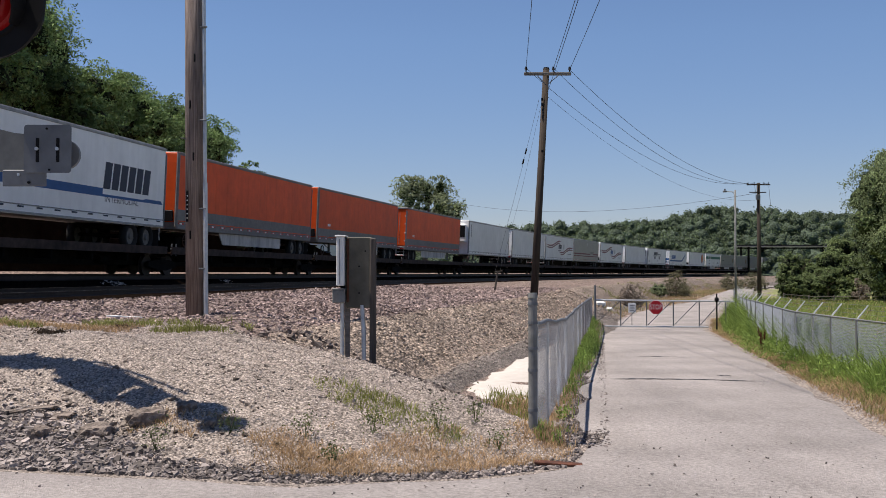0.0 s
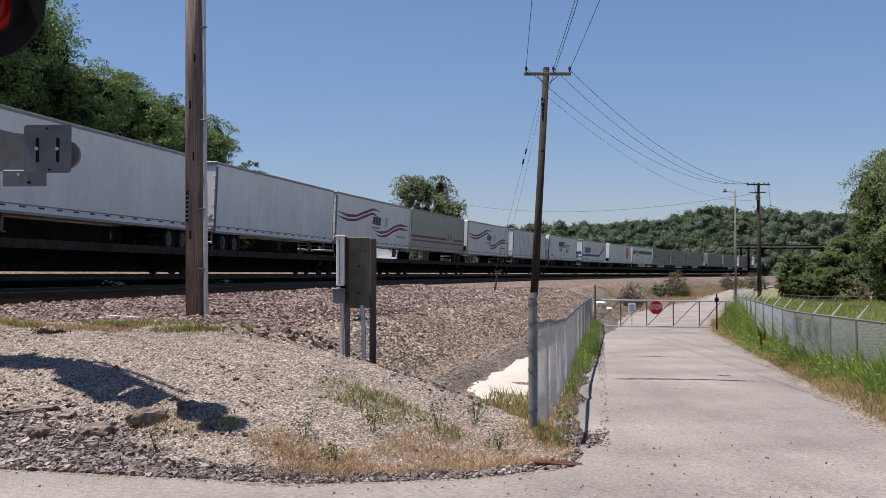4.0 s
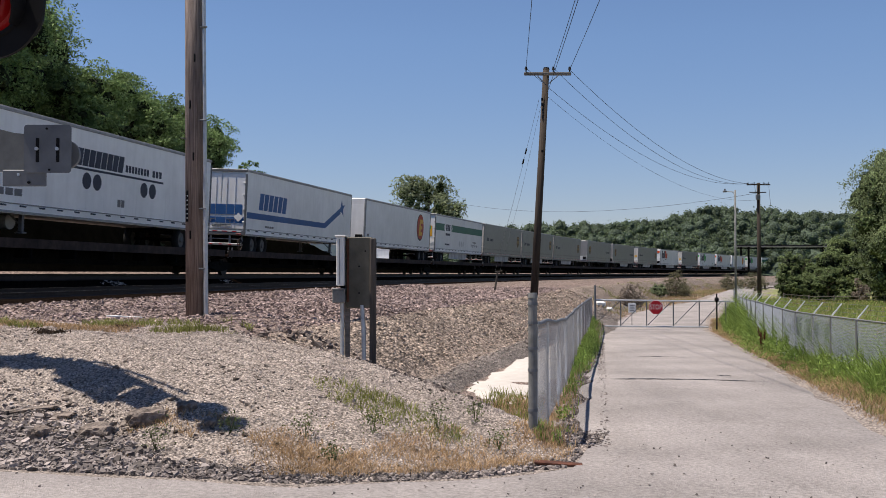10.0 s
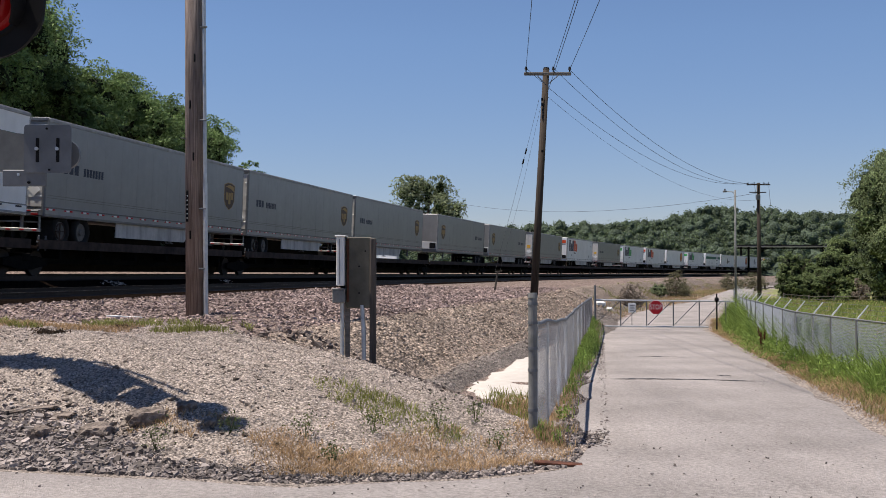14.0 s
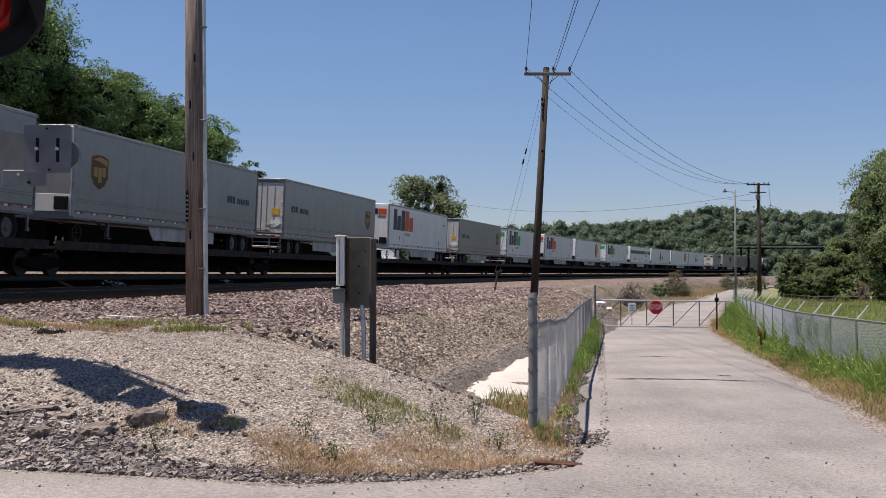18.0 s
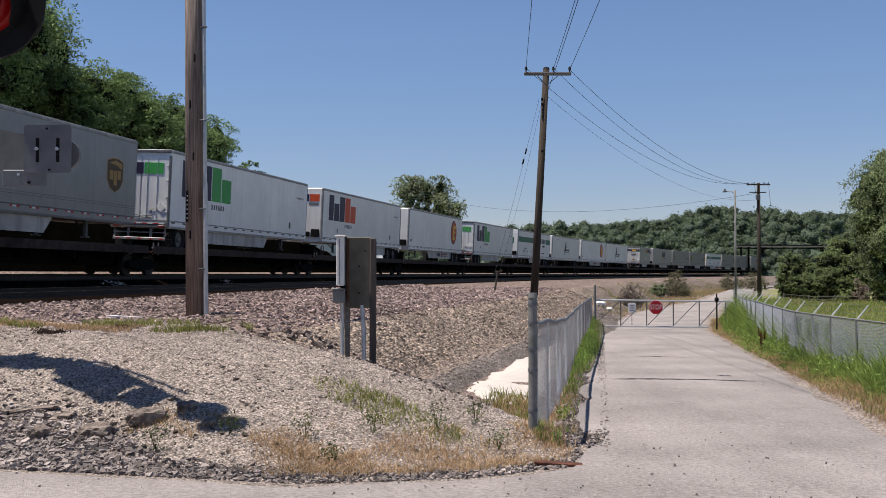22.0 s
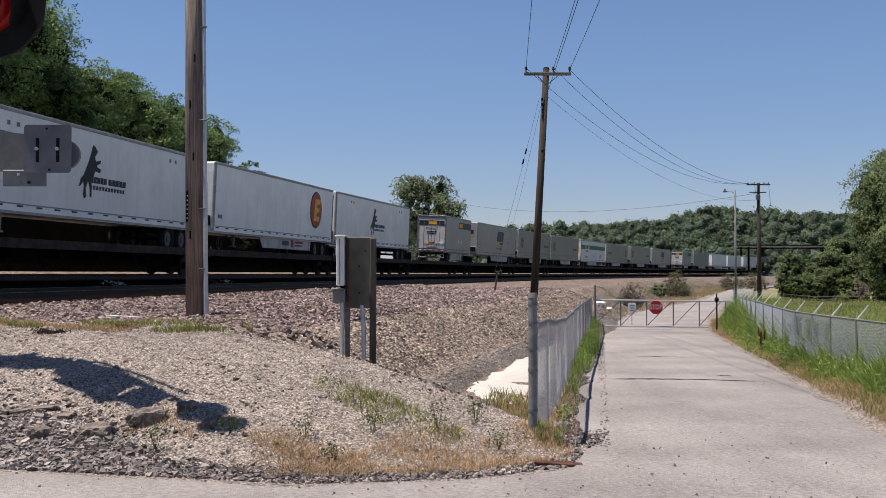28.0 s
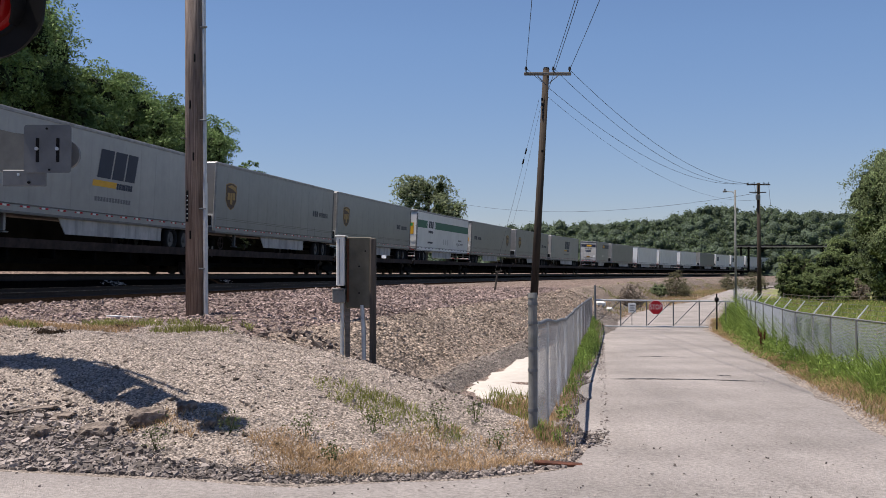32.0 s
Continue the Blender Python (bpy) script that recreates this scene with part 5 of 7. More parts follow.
def blades(name, x, y, h, material, label, category="grass", spread=0.35, width=0.007):
    """A stand of grass: bent pointed blades."""
    n = len(x)
    z = surface(x, y) - 0.01
    a = rng.uniform(0, 2 * math.pi, n)
    hh = h * rng.uniform(0.45, 1.15, n)
    wx, wy = np.cos(a) * width, np.sin(a) * width
    lx, ly = rng.normal(0, spread, n) * hh, rng.normal(0, spread, n) * hh
    base1, base2 = np.stack([x - wx, y - wy, z], -1), np.stack([x + wx, y + wy, z], -1)
    mid1 = np.stack([x - wx * 0.7 + lx * 0.35, y - wy * 0.7 + ly * 0.35, z + hh * 0.55], -1)
    mid2 = np.stack([x + wx * 0.7 + lx * 0.35, y + wy * 0.7 + ly * 0.35, z + hh * 0.55], -1)
    tip = np.stack([x + lx, y + ly, z + hh], -1)
    v = np.stack([base1, base2, mid2, mid1, tip], 1).reshape(-1, 3)
    i = np.arange(n)[:, None] * 5
    f = np.concatenate([i + [0, 1, 2], i + [0, 2, 3], i + [3, 2, 4]], 0)
    return tagged(new(name, fast_mesh(name, v, f, material)), label, category, kind="stuff")


OCT_F = np.array([(0, 2, 4), (2, 1, 4), (1, 3, 4), (3, 0, 4), (2, 0, 5), (1, 2, 5), (3, 1, 5), (0, 3, 5)])


BOX_V = np.array([(a, b, c) for a in (-1, 1) for b in (-1, 1) for c in (-1, 1)], float)
BOX_F = np.array([(0, 1, 3), (0, 3, 2), (4, 6, 7), (4, 7, 5), (0, 4, 5), (0, 5, 1), (2, 3, 7), (2, 7, 6), (0, 2, 6), (0, 6, 4), (1, 5, 7), (1, 7, 3)])


def stones(name, x, y, size, material, label, lift=0.2, block=True):
    """Scattered broken stones, each a crooked block or, where small, an eight-sided lump."""
    n = len(x)
    if block:
        v = BOX_V[None] * rng.uniform(0.45, 0.95, (n, 8, 1)) * rng.uniform(0.55, 1.1, (n, 1, 3)) + rng.normal(0, 0.24, (n, 8, 3))
        faces = BOX_F
    else:
        base = np.array([(1, 0, 0), (-1, 0, 0), (0, 1, 0), (0, -1, 0), (0, 0, 1), (0, 0, -1)], float)
        v = base[None] * rng.uniform(0.6, 1.2, (n, 6, 1)) + rng.normal(0, 0.25, (n, 6, 3))
        faces = OCT_F
    a = rng.uniform(0, 6.28, n)
    ca, sa = np.cos(a)[:, None], np.sin(a)[:, None]
    t = rng.uniform(-0.6, 0.6, n)
    ct, st = np.cos(t)[:, None], np.sin(t)[:, None]
    vx, vy, vz = v[..., 0], v[..., 1], v[..., 2] * 0.75
    vx, vz = vx * ct - vz * st, vx * st + vz * ct
    vx, vy = vx * ca - vy * sa, vx * sa + vy * ca
    s = np.asarray(size)[:, None]
    z = surface(x, y) + np.asarray(size) * lift
    v = np.stack([vx * s + x[:, None], vy * s + y[:, None], vz * s + z[:, None]], -1).reshape(-1, 3)
    f = (np.arange(n)[:, None, None] * (8 if block else 6) + faces[None]).reshape(-1, 3)
    return tagged(new(name, fast_mesh(name, v, f, material)), label, "gravel", kind="stuff")


# ---------------------------------------------------------------- poles and wires
def sag_wire(name, a, b, sag, r, label, n=24):
    pts = []
    for t in np.linspace(0, 1, n):
        p = Vector(a).lerp(Vector(b), t)
        p.z -= 4 * sag * t * (1 - t)
        pts.append(p)
    return tagged(part(name, MB().path(pts, r), M_WIRE), label, "wire", "overhead wires")


def insulator(root, x, y, z, size=1.0):
    mb = MB().tube((x, y, z), (x, y, z + 0.07 * size), 0.018 * size, n=8)
    for k in range(3):
        mb.tube((x, y, z + (0.06 + 0.035 * k) * size), (x, y, z + (0.085 + 0.035 * k) * size), (0.055 - 0.01 * k) * size, 0.03 * size, 10)
    return part("insulator", mb, M_BLACK, root, "dark glazed insulator")


def build_poles():
    # tall weathered pole on the ballast shoulder
    p = tagged(new("utility_pole"), "thick weathered grey-brown wooden utility pole with steel conduit", "utility pole", "utility poles")
    part("shaft", MB().tube((-4.76, 20, 0.5), (-4.88, 20, 10.2), 0.187, 0.15, 18), M_POLE, p, smooth=True)
    part("conduit", MB().tube((-4.53, 19.86, 0.6), (-4.565, 19.87, 3.4), 0.045, n=10).tube((-4.565, 19.87, 3.4), (-4.65, 19.9, 9.6), 0.036, n=10), M_GALV, p, "shiny steel conduit")
    for z in (1.75, 2.9, 4.6, 6.4):
        part("conduit_clamp", MB().box((-4.6, 19.84, z), (0.13, 0.04, 0.03), 0.006), M_GALVD, p)
    part("number_tag", MB().box((-4.9, 19.84, 2.95), (0.045, 0.02, 0.6), 0.005), M_BLACK, p, "black strip of pole tags")
    for k in range(6):
        part("tag_mark", MB().box((-4.895, 19.826, 2.72 + k * 0.085), (0.022, 0.008, 0.022)), M_CAB, p)
    for z, dx in ((3.9, 0.02), (4.9, -0.05), (2.4, -0.03), (5.8, 0.03)):
        part("bolt", MB().box((-4.80 + dx, 19.82, z), (0.03, 0.03, 0.16), 0.006), M_BLACK, p)
    part("climbing_step", MB().tube((-4.95, 19.9, 4.25), (-5.0, 19.75, 4.25), 0.012, n=6), M_GALVD, p)
    # leaning distribution pole beside the gate
    p = tagged(new("utility_pole"), "dark leaning wooden utility pole with a wooden cross arm", "utility pole", "utility poles")
    part("shaft", MB().tube((3.82, 45, -1.6), (4.5, 45, 10.58), 0.178, 0.138, 16), M_POLE2, p, smooth=True)
    part("cross_arm", MB().box((4.53, 44.76, 10.32), (2.04, 0.13, 0.13), 0.016), M_ARM, p, "weathered grey cross arm")
    part("arm_brace", MB().tube((4.08, 44.7, 10.23), (4.47, 44.76, 9.83), 0.02, n=6), M_GALVD, p)
    part("arm_brace", MB().tube((4.98, 44.7, 10.23), (4.5, 44.76, 9.83), 0.02, n=6), M_GALVD, p)
    part("pole_cap", MB().tube((4.5, 45, 10.55), (4.505, 45, 10.64), 0.145, 0.12, 12), M_BLACK, p)
    for x in (3.6, 4.78, 5.49):
        insulator(p, x, 44.76, 10.4, 1.5)
    for z in (9.0, 9.22, 6.97):
        part("bolt", MB().box((4.3, 44.79, z), (0.09, 0.07, 0.12), 0.012), M_BLACK, p)
    part("guy_wire", MB().path([(4.2, 45.15, 9.3), (3.37, 47.5, 5.5), (2.5, 50, 1.75)], 0.006), M_GALVD, p)
    part("guy_wire", MB().path([(4.3, 45.15, 9.1), (3.58, 47.5, 5.35), (2.72, 50, 1.7)], 0.005), M_GALVD, p)
    part("strain_insulator", MB().tube((3.75, 46.42, 7.27), (3.7, 46.56, 7.05), 0.036, n=8), M_BLACK, p)
    part("strain_insulator", MB().tube((3.65, 46.7, 6.83), (3.6, 46.84, 6.62), 0.036, n=8), M_BLACK, p)
    g = tagged(new("guy_marker"), "thin dark leaning guy stake on the ballast slope", "stake")
    part("stake", MB().tube((2.34, 50, -0.2), (2.64, 50, 1.8), 0.05, 0.045, 8).tube((2.52, 50, 1.75), (2.85, 50, 1.8), 0.03, n=6), M_TIMBER, g)
    # pole further down the road
    p = tagged(new("utility_pole"), "slim dark wooden utility pole with two cross arms", "utility pole", "utility poles")
    part("shaft", MB().tube((22.87, 75, -1.2), (22.84, 75, 8.25), 0.16, 0.12, 12), M_POLE2, p, smooth=True)
    part("cross_arm", MB().box((22.8, 74.85, 8.1), (1.7, 0.09, 0.08), 0.01), M_POLE2, p)
    part("cross_arm", MB().box((22.75, 74.85, 7.55), (1.2, 0.08, 0.07), 0.01), M_POLE2, p)
    part("meter_box", MB().box((22.75, 74.8, 7.2), (0.3, 0.2, 0.35), 0.02), M_GALVD, p)
    for x in (22.05, 22.5, 23.2, 23.54):
        insulator(p, x, 74.85, 8.12)
    # street light
    p = tagged(new("street_light"), "slender galvanised street light with a short arm", "street lamp")
    part("mast", MB().tube((16.36, 58, -1.0), (16.36, 58, 6.35), 0.07, 0.05, 12), M_POST, p, smooth=True)
    part("arm", MB().path([(16.36, 58, 6.1), (16.2, 58, 6.25), (15.85, 58, 6.28)], 0.025, 8), M_GALV, p)
    part("lamp_head", MB().box((15.78, 58, 6.27), (0.22, 0.14, 0.1), 0.03).tube((15.78, 58, 6.3), (15.78, 58, 6.42), 0.05, n=8), M_GALVD, p)
    part("base_box", MB().box((16.36, 57.9, -0.35), (0.2, 0.2, 0.5), 0.02), M_GALVD, p)
    # wires: towards the pole behind the viewer and on to the further pole
    for a, b, sag in (((3.6, 44.76, 10.57), (-1.35, -30.0, 10.57), 0.81), ((4.79, 44.76, 10.57), (0.68, -30.0, 10.57), 0.81), ((5.49, 44.76, 10.5), (1.58, -30.0, 10.57), 0.81), ((4.5, 44.79, 9.45), (0.6, -30.0, 9.53), 0.75)):
        sag_wire("overhead_wire", a, b, sag, 0.0105, "thin black overhead wire above the road")
    for a, b, sag in (((3.6, 44.76, 10.57), (22.05, 74.85, 8.2), 1.52), ((4.79, 44.76, 10.57), (22.5, 74.85, 8.2), 1.52), ((5.49, 44.76, 10.5), (23.54, 74.85, 8.2), 1.52), ((4.4, 44.79, 9.45), (22.75, 74.85, 7.0), 1.4)):
        sag_wire("overhead_wire", a, b, sag, 0.01 if b[2] > 8 else 0.006, "thin black overhead wire sagging between poles")
    sag_wire("overhead_wire", (-4.4, 130, 12.0), (22.7, 75, 7.5), 1.9, 0.011, "thin distant overhead wire crossing the railway")
    for k, b in enumerate(((40, 128, 8.4), (41, 128, 8.4))):
        sag_wire("overhead_wire", ((22.5, 74.85, 8.2), (23.54, 74.85, 8.2))[k], b, 1.4, 0.012, "thin black overhead wire beyond the pole")


# ---------------------------------------------------------------- fences and gate
def chain_link(root, line, z0, z1, pitch=0.085, r=0.002):
    """Woven diamond wire between two heights along a plan line of points; one part a bay."""
    for k, ((xa, ya), (xb, yb)) in enumerate(zip(line, line[1:])):
        L = math.hypot(xb - xa, yb - ya)
        ba, bb, ta, tb = z0(ya), z0(yb), z1(ya), z1(yb)
        h = (ta + tb - ba - bb) / 2
        nx, ny = -(yb - ya) / L, (xb - xa) / L
        mb = MB()

        def at(d, u, off):
            t = d / L
            x, y = xa + (xb - xa) * t, ya + (yb - ya) * t
            bulge = 0.03 * math.sin(3.1 * t + k) * math.sin(math.pi * u)
            return x + nx * (off + bulge), y + ny * (off + bulge), (ba + (bb - ba) * t) * (1 - u) + (ta + (tb - ta) * t) * u

        for way, off in ((1, 0.003), (-1, -0.003)):
            d = -h
            while d < L + h:
                d0, d1 = d, d + way * h
                u0, u1 = 0.0, 1.0
                if d1 != d0:
                    for lim in (0.0, L):
                        u = (lim - d0) / (d1 - d0)
                        if 0 < u < 1:
                            if (d0 < 0 and lim == 0) or (d0 > L and lim == L):
                                u0 = max(u0, u)
                            else:
                                u1 = min(u1, u)
                m0, m1 = d0 + (d1 - d0) * u0, d0 + (d1 - d0) * u1
                if -1e-6 <= m0 <= L + 1e-6 and -1e-6 <= m1 <= L + 1e-6 and u1 - u0 > 0.02:
                    mb.tube(at(m0, u0, off), at(m1, u1, off), r, n=3, cap=False)
                d += pitch
        part("wire_mesh", mb, M_MESH, root, "woven chain-link wire")


def build_fences():
    # sagging fence between the ditch and the service road
    def top(y):
        return float(np.interp(y, [11.0, 13, 17, 20, 24, 30, 36, 45.3], [1.14, 1.07, 0.9, 0.83, 0.84, 0.80, 0.74, 0.64]))

    def low(y):
        return float(road_z(y)) - 0.02

    line = [(float(fence_x(y)), y) for y in (11.0, 13.4, 16.2, 19, 22.4, 25.8, 29.2, 32.6, 36, 39.2, 42.3, 45.3)]
    root = tagged(new("chain_link_fence"), "sagging galvanised chain-link fence with a stout end post", "fence", "fences")
    part("end_post", MB().tube((0.95, 11.0, -0.5), (0.95, 11.0, 1.42), 0.047, n=14), M_POST, root)
    part("post_cap", MB().tube((0.95, 11.0, 1.4), (0.95, 11.0, 1.45), 0.055, 0.045, 14), M_POST, root)
    for z in (0.2, 0.62, 0.85, 1.12, 1.32):
        part("tension_band", MB().tube((0.95, 11.0, z), (0.95, 11.0, z + 0.03), 0.054, n=14), M_GALVD, root)
    part("tension_bar", MB().tube((1.0, 11.08, 0.0), (1.01, 11.08, 1.14), 0.009, n=6), M_GALV, root)
    for x, y in line[1:]:
        part("line_post", MB().tube((x, y, low(y) - 0.2), (x, y, top(y) + 0.02), 0.016, n=8), M_GALV, root)
    part("top_rail", MB().path([(float(fence_x(y)), float(y), top(y) - 0.03 * math.sin(0.9 * y + 0.4) ** 2) for y in np.linspace(11.0, 45.3, 70)], 0.026, 7), M_GALVD, root, "dull bent top rail")
    chain_link(root, line, low, top, 0.064, 0.0015)

    # fence along the field, with slanting barbed-wire arms
    ys = [12.6, 14.9, 17.3, 19.0, 20.7, 22.4, 24.3, 26.4, 28.7, 31.2, 34, 37, 40.5, 44, 48, 52.5, 57, 62, 67, 73, 80]
    xs = np.interp(ys, [12, 17.3, 20.5, 25, 33, 45, 55, 80], [6.9, 7.4, 7.7, 8.35, 10.0, 12.95, 15.6, 22.4])

    def low2(y):
        return float(road_z(y)) - 0.12

    def top2(y):
        return float(np.interp(y, [12, 17.3, 20.5, 25, 33, 45, 55, 80], [0.85, 0.83, 0.81, 0.76, 0.77, 0.6, 0.55, 0.5]))

    line = list(zip([float(v) for v in xs], ys))
    root = tagged(new("chain_link_fence"), "long galvanised chain-link fence with slanting barbed-wire arms", "fence", "fences")
    for x, y in line:
        part("line_post", MB().tube((x, y, low2(y) - 0.2), (x, y, top2(y)), 0.027, n=8), M_POST, root)
        part("barb_arm", MB().tube((x, y, top2(y) - 0.02), (x + 0.24, y + 0.05, top2(y) + 0.25), 0.019, 0.013, 6), M_GALV, root)
    part("top_rail", MB().path([(x, y, top2(y)) for x, y in line], 0.017, 6), M_POST, root)
    for t in (0.4, 0.7, 1.0):
        part("barbed_wire", MB().path([(x + 0.24 * t, y, top2(y) + 0.26 * t - 0.01) for x, y in line], 0.0028, 4), M_GALVD, root)
    chain_link(root, line, low2, top2, 0.06, 0.0036)


def build_gate():
    g = tagged(new("road_gate"), "galvanised tubular swing gate closed across the service road", "gate")
    y = 46.0
    part("hinge_post", MB().tube((6.74, y, -1.0), (6.74, y, 1.15), 0.05, n=10), M_GALVD, g)
    part("top_rail", MB().tube((6.72, y, 0.5), (12.9, y, 0.43), 0.036, n=8), M_GALV, g)
    part("bottom_rail", MB().tube((7.05, y, -0.66), (11.75, y, -0.7), 0.034, n=8), M_GALV, g)
    for x in (7.87, 9.02, 10.2, 11.35):
        part("upright", MB().tube((x, y, -0.67), (x, y, 0.48), 0.026, n=8), M_GALVD, g)
    for x0, x1 in ((6.85, 7.85), (7.9, 8.95), (9.07, 10.15), (10.25, 11.3), (11.4, 12.35)):
        part("diagonal", MB().tube((x0, y, -0.6 if x0 > 7 else -0.45), (x1, y, 0.46), 0.018, n=6), M_GALVD, g)
    part("top_bracket", MB().tube((6.74, y, 1.1), (7.1, y, 1.02), 0.015, n=6), M_GALVD, g)
    p = tagged(new("gate_lock_post"), "dark lock post with a rounded head beside the gate", "post")
    part("post", MB().tube((12.1, 45.9, -1.0), (12.1, 45.9, 0.5), 0.035, n=10), M_BLACK, p)
    part("lock_head", MB().box((12.1, 45.9, 0.52), (0.19, 0.15, 0.22), 0.06).tube((12.1, 45.9, 0.6), (12.1, 45.9, 0.78), 0.03, n=8), M_BLACK, p)
    for x in (12.5, 12.95):
        part("rail_post", MB().tube((x, 45.9, -0.9), (x, 45.9, 0.42), 0.03, n=8), M_GALVD, p)
    # octagonal sign on the gate
    s = tagged(new("stop_sign"), "red octagonal stop sign with white border on the gate", "sign")
    s.matrix_world = pose(9.42, 45.94, 0.177)
    oct_ = lambda r: [(r * math.cos(math.pi / 8 + k * math.pi / 4), r * math.sin(math.pi / 8 + k * math.pi / 4)) for k in range(8)]
    part("plate", MB().prism(oct_(0.335), -0.004, 0.004, "y"), M_WHITE, s)
    part("red_face", MB().prism(oct_(0.315), -0.008, -0.004, "y"), M_RED, s)
    cu = bpy.data.curves.new("stop_text", "FONT")
    cu.body, cu.size, cu.align_x, cu.align_y, cu.extrude = "STOP", 0.27, "CENTER", "CENTER", 0.002
    ob = new("stop_text", cu)
    ob.data.materials.append(M_WHITE)
    ob.parent = s
    ob.matrix_local = pose(0, -0.012, 0, 90, 0, 0) @ Matrix.Diagonal((0.82, 1.15, 1, 1))
    s2 = tagged(new("notice_sign"), "small white notice sign on a thin post", "sign")
    part("plate", MB().box((9.1, 50, 0.02), (0.36, 0.02, 0.46), 0.008), M_WHITE, s2)
    mb = MB()
    for k in range(4):
        mb.box((9.1, 49.985, 0.14 - 0.085 * k), (0.24 - 0.03 * (k % 2), 0.006, 0.03))
    part("text_bar", mb, M_GREYV, s2)
    part("post", MB().tube((9.1, 50.03, -1.0), (9.1, 50.03, 0.2), 0.02, n=6), M_GALVD, s2)


# ---------------------------------------------------------------- line-side cabinet
def build_cabinet():
    c = tagged(new("line_side_cabinet"), "weathered olive-grey panel cabinet on timber and steel posts", "cabinet")
    y = 13.7
    part("back_panel", MB().box((-1.10, y, 1.67), (0.34, 0.16, 0.93), 0.012), M_CONC, c)
    part("timber_post", MB().box((-1.265, y + 0.02, 1.34), (0.07, 0.1, 1.6), 0.012), M_ARM, c, "weathered pale grey post")
    part("rusty_edge", MB().box((-1.247, y - 0.09, 1.7), (0.03, 0.02, 0.84), 0.004), M_RUST, c, "rust-brown steel edge strip")
    part("timber_post", MB().box((-0.92, y - 0.06, 1.26), (0.085, 0.1, 1.72), 0.014), M_TIMBER, c)
    part("side_cabinet", MB().box((-1.335, y - 0.08, 1.815), (0.1, 0.3, 0.64), 0.01), M_CAB, c, "light grey narrow cabinet")
    part("cabinet_lid", MB().box((-1.335, y - 0.08, 2.145), (0.14, 0.34, 0.022), 0.006), M_CAB, c)
    part("door_seam", MB().box((-1.345, y - 0.235, 1.815), (0.006, 0.01, 0.58)), M_GALVD, c)
    part("junction_box", MB().box((-1.36, y - 0.1, 1.36), (0.165, 0.16, 0.17), 0.01), M_POST, c, "pale grey junction box")
    part("box_lid", MB().box((-1.36, y - 0.1, 1.452), (0.18, 0.175, 0.02), 0.004), M_POST, c)
    part("conduit", MB().tube((-1.325, y - 0.06, 0.5), (-1.325, y - 0.06, 1.28), 0.026, n=10), M_GALV, c)
    part("conduit", MB().tube((-1.32, y - 0.06, 1.44), (-1.32, y - 0.06, 1.52), 0.03, n=10), M_BLACK, c)
    part("conduit", MB().path([(-1.035, y - 0.1, 0.5), (-1.04, y - 0.08, 0.95), (-1.065, y - 0.06, 1.24)], 0.03, 10), M_GALV, c, "pale plastic conduit")
    part("red_tag", MB().box((-1.258, y - 0.045, 2.03), (0.035, 0.012, 0.12), 0.003), M_RED, c)
    for x, z in ((-1.1, 1.75), (-1.1, 1.4), (-1.02, 1.95)):
        part("bolt", MB().tube((x, y - 0.09, z), (x, y - 0.078, z), 0.012, n=8), M_BLACK, c)


